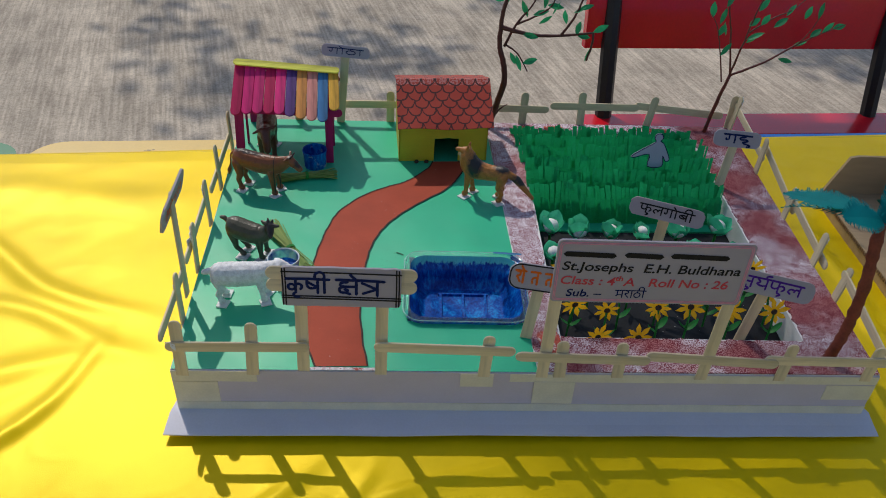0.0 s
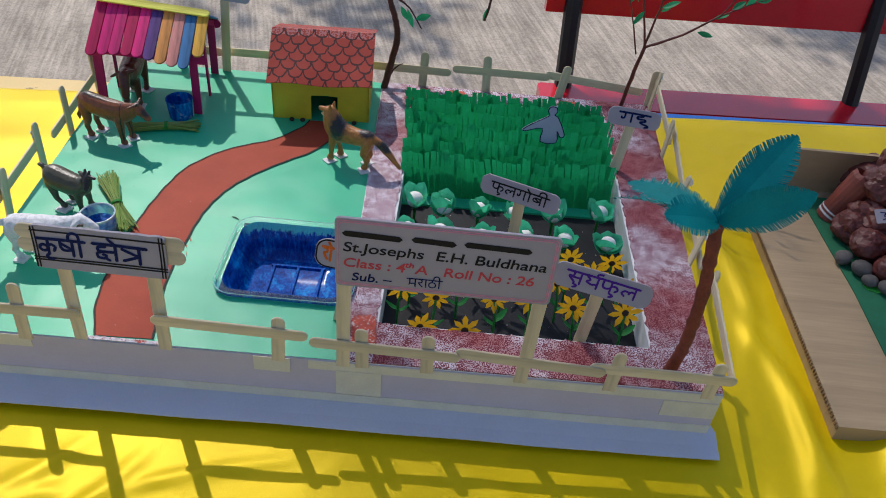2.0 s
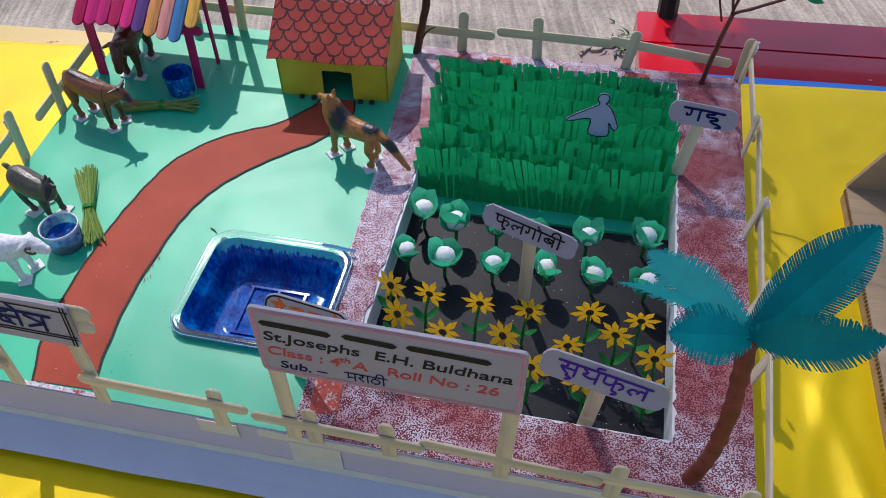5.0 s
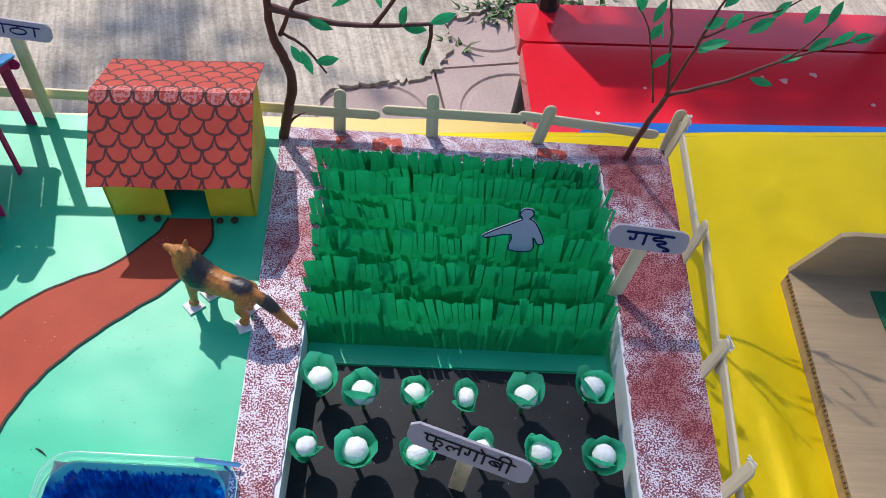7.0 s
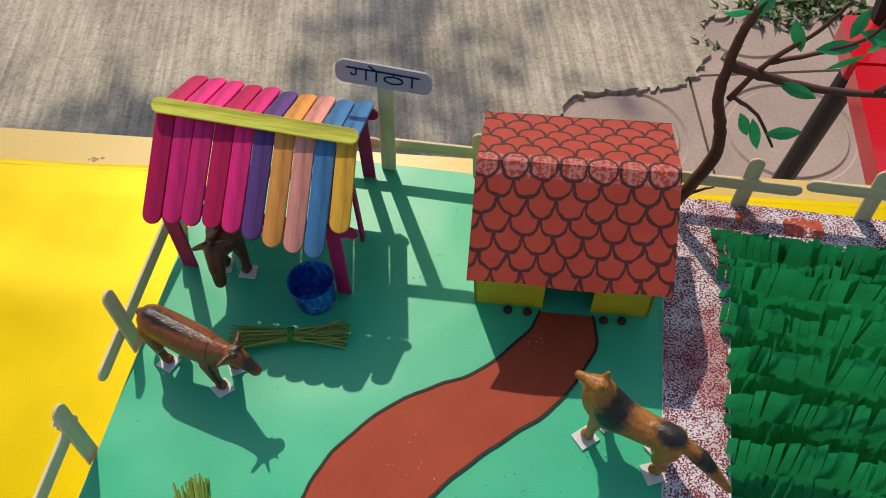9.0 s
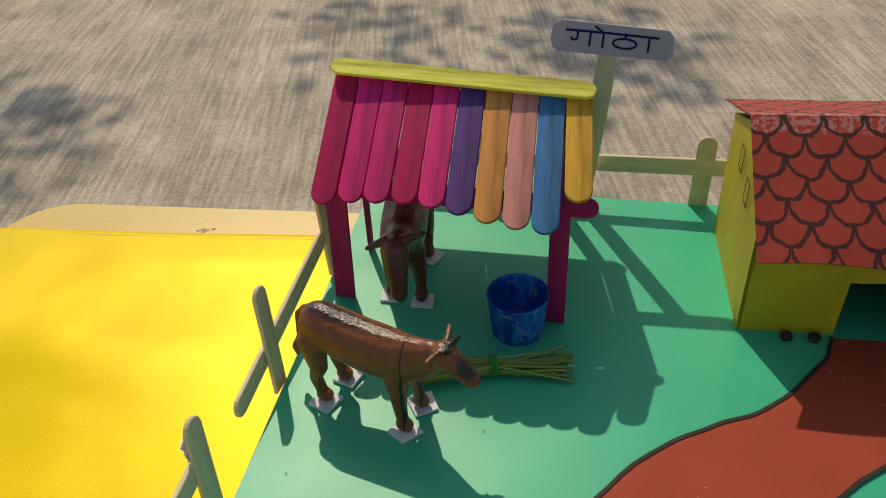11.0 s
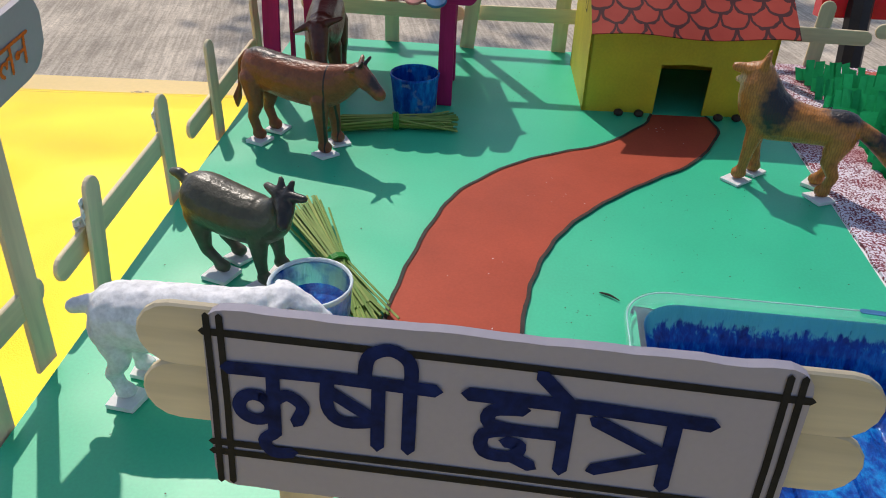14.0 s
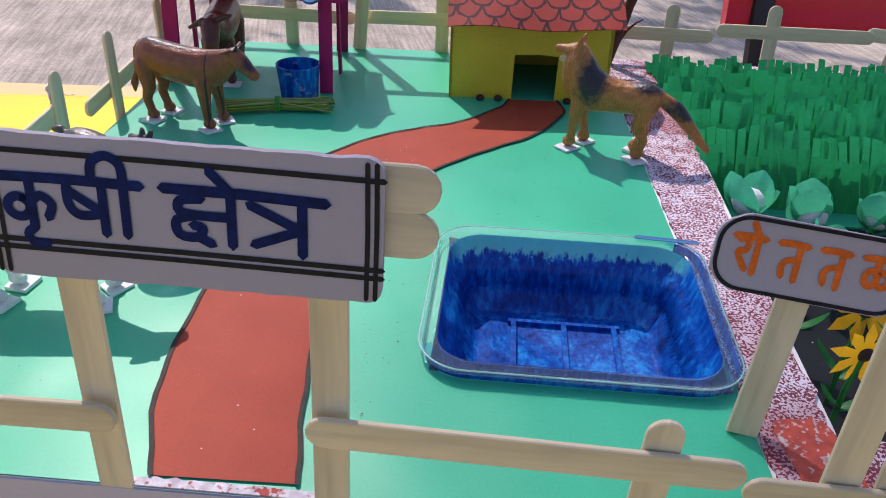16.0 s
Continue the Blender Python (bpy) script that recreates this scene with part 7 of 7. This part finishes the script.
# the sheep
figurine("toy_sheep", [(-0.0338, 0.0315, 0.0030, 0.0030), (-0.0322, 0.0312, 0.0090, 0.0080), (-0.0260, 0.0302, 0.0118, 0.0106), (-0.0120, 0.0294, 0.0124, 0.0112), (0.0020, 0.0294, 0.0122, 0.0108), (0.0105, 0.0304, 0.0112, 0.0098), (0.0175, 0.0328, 0.0094, 0.0082), (0.0235, 0.0352, 0.0080, 0.0070), (0.0285, 0.0368, 0.0066, 0.0060)],
         [((0.0290, 0, 0.0380), (0.0360, 0, 0.0345), 0.0070, 0.0055), ((0.0360, 0, 0.0345), (0.0408, 0, 0.0315), 0.0052, 0.0040), ((0.0290, 0.0055, 0.0405), (0.0255, 0.0090, 0.0385), 0.0022, 0.0015), ((0.0290, -0.0055, 0.0405), (0.0255, -0.0090, 0.0385), 0.0022, 0.0015), ((-0.0310, 0, 0.0350), (-0.0395, 0, 0.0330), 0.0036, 0.0028)],
         legs_of(0.0120, -0.0255, 0.0068, 0.0260, 0.0280, 0.0026, (0.003, 0.001, 0.001, -0.001)), SHEEP, "white woolly toy sheep bending to a tub", "toy sheep", pose(0.0530, 0.0875, 0.0012, 0, 0, 5) @ Matrix.Scale(0.94, 4), 0.0008)
bmh = bmesh.new()
tube(bmh, [(0.0036 * math.cos(radians(t)), 0.0003 * t / 60, 0.0036 * math.sin(radians(t))) for t in range(60, 331, 30)], [0.0011] * 9 + [0.0005], 7)
solo("sheep_horn", bmh, material("brown_painted_horn", (0.16, 0.10, 0.07), 0.5, 0.7, 200, 900, 0.1), "small curled brown horn on the white sheep", "horn", smooth=True, at=pose(0.0840, 0.0838, 0.0345, 0, 0, 5))
# the dog
figurine("toy_dog", [(-0.0272, 0.0335, 0.0020, 0.0024), (-0.0255, 0.0335, 0.0066, 0.0062), (-0.0195, 0.0328, 0.0088, 0.0078), (-0.0085, 0.0316, 0.0088, 0.0080), (0.0025, 0.0318, 0.0102, 0.0088), (0.0105, 0.0330, 0.0122, 0.0102), (0.0155, 0.0372, 0.0118, 0.0100), (0.0182, 0.0432, 0.0102, 0.0090), (0.0195, 0.0485, 0.0085, 0.0078), (0.0202, 0.0525, 0.0060, 0.0060)],
         [((0.0200, 0, 0.0520), (0.0235, 0, 0.0522), 0.0060, 0.0046), ((0.0240, 0, 0.0525), (0.0312, 0, 0.0528), 0.0032, 0.0024), ((0.0240, 0, 0.0488), (0.0292, 0, 0.0472), 0.0023, 0.0017), ((0.0192, 0.0034, 0.0560), (0.0184, 0.0042, 0.0606), 0.0022, 0.0012), ((0.0192, -0.0034, 0.0560), (0.0184, -0.0042, 0.0606), 0.0022, 0.0012),
          ((-0.0255, 0, 0.0355), (-0.0365, 0, 0.0292), 0.0036, 0.0046), ((-0.0365, 0, 0.0292), (-0.0550, 0, 0.0105), 0.0046, 0.0020)],
         legs_of(0.0165, -0.0190, 0.0058, 0.0290, 0.0300, 0.0026, (0.0012, -0.0040, -0.0015, 0.0020)), DOG, "tan toy dog with black neck and tail, head raised", "toy dog", pose(0.2725, 0.2645, 0.0012, 0, 0, 160.6), 0.00035)


# ---- twig trees ----
def paper_leaf(length, width):
    bm = bmesh.new()
    n, rows = 5, []
    for i in range(n + 1):
        t = i / n
        w = width / 2 * math.sin(math.pi * t) ** 0.85 if 0 < i < n else 0.0002
        rows.append([bm.verts.new((length * t, s * w, 0.10 * length * t * t + 0.25 * w * abs(s))) for s in (-1, 0, 1)])
    for p, q in zip(rows, rows[1:]):
        for k in range(2):
            bm.faces.new((p[k], p[k + 1], q[k + 1], q[k]))
    return bm


def twig_tree(label, foot, branches, leaves, seed, mat=TWIG, girth=1.0):
    """A wire-and-paper tree: branches as tapering twigs, leaves of cut paper at their places."""
    rnd = random.Random(seed)
    root = thing("twig_tree", pose(*foot), label, "tree", "twig trees")
    f = Vector(foot)
    for k, (pts, r0, r1) in enumerate(branches):
        line = smooth_line(pts, 5)
        line = [(x + 0.0007 * noise.noise(Vector((i * 0.9, seed, k))), y + 0.0007 * noise.noise(Vector((i * 0.7, k, seed))), z) for i, (x, y, z) in enumerate(line)]
        n = len(line) - 1
        part("trunk" if k == 0 else "branch", tube(bmesh.new(), [Vector(p) - f for p in line], [girth * (1.6 if k == 0 else 1.35) * (r0 + (r1 - r0) * i / n) * (1 + 0.15 * noise.noise(Vector((i * 1.3, k, seed)))) for i in range(n + 1)], 7), mat, root, smooth=True)
    for x, y, z, a in leaves:
        m = pose(x - f.x, y - f.y, z - f.z, rnd.uniform(20, 75), -a, rnd.uniform(-18, 18))
        part("leaf", paper_leaf(rnd.uniform(0.0145, 0.0205), rnd.uniform(0.0056, 0.0078)), TREELEAF, root, at=m)


Y1 = 0.412
twig_tree("brown twig tree with sparse cut green paper leaves behind the hut", (0.289, 0.4265, 0.0),
          [([(0.289, 0.4265, 0.0), (0.297, 0.419, 0.037), (0.303, 0.416, 0.068), (0.300, 0.414, 0.091), (0.294, 0.413, 0.111), (0.293, 0.412, 0.134), (0.295, 0.413, 0.158), (0.302, 0.414, 0.180), (0.306, 0.414, 0.20)], 0.0027, 0.0011),
           ([(0.294, Y1, 0.136), (0.309, Y1, 0.132), (0.334, 0.411, 0.128), (0.363, 0.410, 0.129), (0.400, 0.411, 0.133)], 0.0022, 0.0009),
           ([(0.363, 0.410, 0.130), (0.375, 0.409, 0.151), (0.383, 0.409, 0.176), (0.387, 0.409, 0.196)], 0.0012, 0.0006),
           ([(0.400, 0.411, 0.133), (0.400, 0.410, 0.119), (0.396, 0.409, 0.100)], 0.0011, 0.0009),
           ([(0.299, 0.413, 0.113), (0.311, Y1, 0.141), (0.326, 0.410, 0.163), (0.333, 0.409, 0.180)], 0.0013, 0.0005),
           ([(0.311, Y1, 0.140), (0.333, 0.410, 0.152), (0.348, 0.409, 0.164), (0.353, 0.409, 0.182)], 0.0010, 0.0005),
           ([(0.300, 0.413, 0.115), (0.315, Y1, 0.105), (0.329, Y1, 0.083)], 0.0009, 0.0005),
           ([(0.291, 0.425, 0.010), (0.302, 0.420, 0.030), (0.310, 0.419, 0.036)], 0.0010, 0.0004)],
          [(0.296, Y1, 0.168, 170), (0.298, Y1, 0.165, 75), (0.340, 0.41, 0.160, 80), (0.343, 0.41, 0.164, -10), (0.350, 0.41, 0.152, 210), (0.350, 0.41, 0.153, 60), (0.367, 0.41, 0.143, 100), (0.374, 0.41, 0.156, 30), (0.379, 0.41, 0.160, 10), (0.399, 0.41, 0.134, 25),
           (0.384, 0.41, 0.180, 60), (0.318, 0.41, 0.130, -8), (0.380, 0.41, 0.130, 75), (0.381, 0.41, 0.130, -15), (0.322, 0.41, 0.094, 20), (0.306, 0.41, 0.107, -65), (0.313, 0.41, 0.104, -70), (0.322, 0.41, 0.150, 110), (0.328, 0.41, 0.152, 15), (0.399, 0.41, 0.116, 250), (0.302, 0.41, 0.18, 40), (0.303, 0.41, 0.19, 150), (0.306, 0.41, 0.198, 80)], 2)
twig_tree("brown twig tree with cut green paper leaves at the planted corner", (0.5655, 0.428, 0.0),
          [([(0.5655, 0.428, 0.0), (0.568, 0.420, 0.045), (0.572, 0.412, 0.086)], 0.0022, 0.0017),
           ([(0.572, 0.412, 0.086), (0.557, 0.409, 0.143), (0.548, 0.407, 0.171), (0.545, 0.405, 0.205)], 0.0013, 0.0005),
           ([(0.571, 0.412, 0.086), (0.577, 0.410, 0.130), (0.581, 0.408, 0.165), (0.590, 0.406, 0.205)], 0.0014, 0.0005),
           ([(0.572, 0.412, 0.086), (0.608, 0.410, 0.105), (0.638, 0.408, 0.128), (0.662, 0.406, 0.143), (0.686, 0.405, 0.155)], 0.0016, 0.0004),
           ([(0.565, 0.415, 0.076), (0.553, 0.411, 0.113), (0.541, 0.409, 0.145), (0.530, 0.408, 0.161)], 0.0010, 0.0004),
           ([(0.579, 0.409, 0.140), (0.600, 0.407, 0.158), (0.622, 0.405, 0.172), (0.640, 0.404, 0.196)], 0.0010, 0.0004),
           ([(0.640, 0.408, 0.129), (0.650, 0.406, 0.150), (0.655, 0.405, 0.172)], 0.0008, 0.0004)],
          [(0.532, 0.408, 0.157, 95), (0.545, 0.409, 0.135, 75), (0.543, 0.409, 0.149, 80), (0.545, 0.406, 0.170, 70), (0.553, 0.409, 0.136, 100), (0.553, 0.410, 0.111, 60), (0.577, 0.409, 0.148, 45), (0.578, 0.409, 0.132, 25), (0.583, 0.407, 0.166, 55), (0.605, 0.407, 0.148, 30), (0.622, 0.409, 0.110, -10), (0.615, 0.406, 0.162, 60),
           (0.634, 0.408, 0.126, 15), (0.637, 0.406, 0.159, 75), (0.652, 0.405, 0.160, 85), (0.590, 0.407, 0.150, 60), (0.579, 0.409, 0.128, 40), (0.650, 0.407, 0.138, 30), (0.662, 0.406, 0.144, 45), (0.672, 0.405, 0.150, 10), (0.548, 0.405, 0.180, 110), (0.585, 0.406, 0.185, 100), (0.590, 0.406, 0.190, 30), (0.630, 0.404, 0.185, 40)], 5, REDTWIG, 0.74)


# ---- paper palm ----
def frond(length, width, curl, seed):
    """A pointed frond of stiff paper with a slit fringe on both sides and a folded midrib."""
    rnd = random.Random(seed)
    bm = bmesh.new()
    n = 54
    mids, cur = [], Vector((0, 0, 0))
    ang = curl
    for i in range(n + 1):
        mids.append(cur.copy())
        ang -= curl * 1.7 / n
        cur = cur + Vector((math.cos(ang), 0, math.sin(ang))) * length / n
    half = lambda t: width / 2 * max(0.03, math.sin(math.pi * (0.12 + 0.88 * t) ** 1.12) ** 0.78)
    for side in (-1, 1):
        for i in range(n):
            t0, t1 = i / n, (i + 1) / n
            p0, p1 = mids[i], mids[i + 1]
            k = 0.62
            w0, w1 = half(t0), half(t1)
            v = [bm.verts.new(p0), bm.verts.new(p1)]
            lift = 0.10
            q0 = bm.verts.new(p0 + Vector((0.10 * w0, side * w0 * k, lift * w0 * k)))
            q1 = bm.verts.new(p1 + Vector((0.10 * w1, side * w1 * k, lift * w1 * k)))
            bm.faces.new((v[0], v[1], q1, q0))
            gap = rnd.uniform(0.04, 0.24) * (p1 - p0)
            d = rnd.uniform(-0.0014, 0.0014)
            r0 = bm.verts.new(p0 + gap + Vector((0.30 * w0, side * w0, lift * w0 * 0.95 + d)))
            r1 = bm.verts.new(p1 - gap + Vector((0.30 * w1, side * w1, lift * w1 * 0.95 + d)))
            bm.faces.new((q0, q1, r1, r0))
    bmesh.ops.remove_doubles(bm, verts=bm.verts[:], dist=1e-6)
    return bm


def palm():
    foot = Vector((0.5540, 0.0200, 0.0))
    root = thing("paper_palm", pose(*foot), "palm with a red-brown crepe trunk and teal paper fronds", "palm tree")
    line = smooth_line([(0.5540, 0.0200, 0.0), (0.5582, 0.0202, 0.022), (0.5590, 0.0198, 0.050), (0.5575, 0.0202, 0.085), (0.5545, 0.0232, 0.115), (0.5520, 0.0260, 0.141)], 6)
    part("trunk", tube(bmesh.new(), [Vector(p) - foot for p in line], [0.0046 * (1 + 0.34 * noise.noise(Vector((i * 0.8, 3, 1)))) for i in range(len(line))], 9), BARKPAPER, root, "red-brown crepe wound trunk", smooth=True)
    crown = Vector((0.5520, 0.0260, 0.1425)) - foot
    for i, (tip, width, curl, up) in enumerate((((0.5980, 0.0650, 0.1875), 0.033, 0.30, (-0.5, -0.9, 0.4)), ((0.5940, 0.0040, 0.1860), 0.028, 0.45, (-0.1, -0.9, 0.6)), ((0.5060, 0.0870, 0.1236), 0.028, 0.35, (0, -0.3, 1)), ((0.4890, 0.0540, 0.1315), 0.022, 0.40, (0.1, 0.5, 0.9)), ((0.5110, 0.0120, 0.1530), 0.030, 0.45, (-0.1, -0.45, 0.9)))):
        d = Vector(tip) - foot - crown
        m = frame_between(crown, crown + d, up)
        part("frond", frond(d.length * 1.03, width, curl * 0.6, i + 1), TEAL, root, at=m)


palm()


# ---- scarecrow cut-out ----
def scarecrow():
    """A flat paper cut-out of a scarecrow, plain, with a dark drawn rim."""
    outline = smooth_line([(0.0028, 0.0222), (0.0052, 0.0262), (0.0034, 0.0305), (-0.0022, 0.0308), (-0.0048, 0.0262), (-0.0026, 0.0218), (-0.0060, 0.0190), (-0.0265, 0.0062), (-0.0270, 0.0020), (-0.0085, 0.0065), (-0.0088, -0.0085), (0.0085, -0.0085), (0.0078, 0.0045), (0.0120, -0.0020), (0.0162, 0.0010), (0.0080, 0.0180), (0.0028, 0.0222)], 3)[:-1]
    m = plate_pose((0.4445, 0.3225, 0.0195), (0.5045, 0.3235, 0.0195), (0, 0.18, 1))
    root = solo("paper_scarecrow", prism(bmesh.new(), outline, -0.0006, 0), LILACCARD, "plain bluish paper scarecrow shape standing in the wheat", "scarecrow", at=m)
    part("outline", ribbon(bmesh.new(), [(x * 0.97, y * 0.98) for x, y in outline + outline[:1]], 0.0010, 0.0003), BLUEINK, root, "dark blue drawn rim")
    part("stake", box(bmesh.new(), -0.0015, 0.0015, -0.0505, 0.0, -0.0016, -0.0008), BEDGREEN, root)


scarecrow()


# ---- the neighbour's model ----
def cardboard_tray():
    root = thing("cardboard_tray", pose(0.702, 0.016, TABLE_Z), "brown corrugated cardboard box lid of another project", "cardboard box")
    h = 0.0185
    part("lid", bevel_rim(box(bmesh.new(), 0, 0.62, 0, 0.338, 0.0015, h), 0.001), KRAFT, root)
    bm = bmesh.new()
    n = 90
    for i in range(n):
        y = 0.338 * i / n
        box(bm, -0.0012, 0.0, y + 0.0008, y + 0.338 / n * 0.62, h - 0.0046, h - 0.0006)
    part("fluted_edge", bm, KRAFTEDGE, root, "cut edge with fluting")
    bm = bmesh.new()
    prism(bm, [(0.0, 0.0), (0.62, 0.0), (0.62, 0.052), (0.030, 0.052), (0.020, 0.050)], 0, 0.004, Matrix(((1, 0, 0, 0), (0, 0, 1, 0.338), (0, 1, 0, h), (0, 0, 0, 1))))
    part("back_wall", bm, KRAFT, root, "upright back flap")
    bm = prism(bmesh.new(), [(0.070, -0.002), (0.62, -0.002), (0.62, 0.325), (0.065, 0.318), (0.072, 0.16)], h, h + 0.001)
    solo("green_sheet_cover", bm, FELT, "dark green sheet laid on the cardboard lid", "sheet", at=pose(0.700, 0.022, TABLE_Z + 0.0003))
    top = TABLE_Z + h + 0.0013
    rnd = random.Random(21)
    # crumpled maroon rocks with white tags
    rocks = [(0.818, 0.322, 0.024, 0), (0.846, 0.350, 0.034, 0), (0.868, 0.300, 0.034, 0), (0.818, 0.272, 0.030, 0), (0.803, 0.243, 0.022, 0), (0.842, 0.228, 0.028, 0), (0.880, 0.255, 0.034, 0), (0.815, 0.208, 0.020, 0), (0.900, 0.330, 0.036, 0), (0.860, 0.195, 0.026, 0), (0.910, 0.215, 0.032, 0), (0.795, 0.270, 0.021, 0),
             (0.824, 0.290, 0.027, 0.038), (0.850, 0.262, 0.030, 0.040), (0.855, 0.322, 0.031, 0.044), (0.885, 0.285, 0.034, 0.046), (0.842, 0.290, 0.028, 0.076), (0.872, 0.270, 0.028, 0.082)]
    for i, (x, y, r, up) in enumerate(rocks):
        bm = bmesh.new()
        bmesh.ops.create_icosphere(bm, subdivisions=4, radius=r)
        for v in bm.verts:
            n1 = noise.noise(v.co * 45 + Vector((i * 7, 0, 0)))
            n2 = abs(noise.noise(v.co * 110 + Vector((0, i * 5, 0))))
            v.co *= 1 + 0.28 * n1 - 0.22 * n2
            v.co.z *= 0.85
            v.co.z = max(v.co.z, -r * 0.62)
        ob = solo("crumpled_rock", bm, MAROON, "crumpled maroon painted paper rock", "paper rock", "maroon paper rocks", at=pose(x, y, top + up + r * 0.62))
        if i in (0, 3, 5, 6, 9, 12, 13, 16):
            tag = part("tag", prism(bmesh.new(), round_rect(-0.0085, 0.0085, -0.0075, 0.0075, 0.0008, 2), 0, 0.0006), CARD, ob, "white paper tag with a letter", at=pose(-r * 0.25, -r * 0.55, r * 0.74, 32, -8, rnd.uniform(-25, 15)))
            part("pen_mark", ribbon(bmesh.new(), smooth_line([(-0.003, 0.004), (0.002, 0.003), (0.0, 0.0), (0.003, -0.002), (-0.002, -0.004)], 4), 0.0011, 0.0008), BLUEINK, tag)
    # a crumpled maroon paper pot with two white bands at its foot
    pot = thing("paper_pot", pose(0.788, 0.306, top, 0, 22, 0), "crumpled maroon paper pot with two white bands", "paper pot")
    for name, spec, mat in (("body", [(0.0140, -0.003), (0.0145, 0.012), (0.0155, 0.030), (0.0165, 0.052), (0.0148, 0.057), (0.0118, 0.050)], POTPAPER), ("band", [(0.0149, 0.0020), (0.0151, 0.0045)], FOAM), ("band", [(0.0151, 0.0070), (0.0153, 0.0090)], FOAM)):
        bm, R = bmesh.new(), []
        for r, z in spec:
            R.append([bm.verts.new((r * (1 + (0.10 * noise.noise(Vector((k * 0.9, z * 60, 2))) * min(1.0, z / 0.02) if name == "body" else 0)) * math.cos(2 * math.pi * k / 20), r * math.sin(2 * math.pi * k / 20), z + (0.004 * noise.noise(Vector((k * 0.7, 4, 4))) if z > 0.04 else 0))) for k in range(20)])
        for p, q in zip(R, R[1:]):
            for k in range(20):
                bm.faces.new((p[k], p[(k + 1) % 20], q[(k + 1) % 20], q[k]))
        if name == "body":
            bm.faces.new(R[0][::-1])
            bm.faces.new(R[-1])
        part(name, bm, mat, pot)
    for i, (x, y, r) in enumerate([(0.787, 0.212, 0.010), (0.790, 0.196, 0.008), (0.803, 0.188, 0.009), (0.818, 0.178, 0.009), (0.832, 0.176, 0.010), (0.775, 0.228, 0.009), (0.848, 0.168, 0.009)]):
        bm = bmesh.new()
        bmesh.ops.create_icosphere(bm, subdivisions=3, radius=r)
        for v in bm.verts:
            v.co *= 1 + 0.25 * noise.noise(v.co * 90 + Vector((i * 3, 1, 0)))
            v.co.z *= 0.7
        solo("stone", bm, STONE, "small dark grey stone on the green sheet", "stone", "stones round the paper rocks", smooth=True, at=pose(x, y, top + r * 0.6))
    for i, (x, y) in enumerate(((0.797, 0.193), (0.842, 0.120), (0.860, 0.080))):
        pts = [(0.011 * math.cos(t) * rnd.uniform(0.7, 1.2), 0.011 * math.sin(t) * rnd.uniform(0.7, 1.2)) for t in [2 * math.pi * k / 10 for k in range(10)]]
        solo("green_blot", prism(bmesh.new(), pts, 0, 0.001), GRASSTUFT, "bright green paint blot on the dark sheet", "paint blot", "green blots", at=pose(x, y, top))


cardboard_tray()
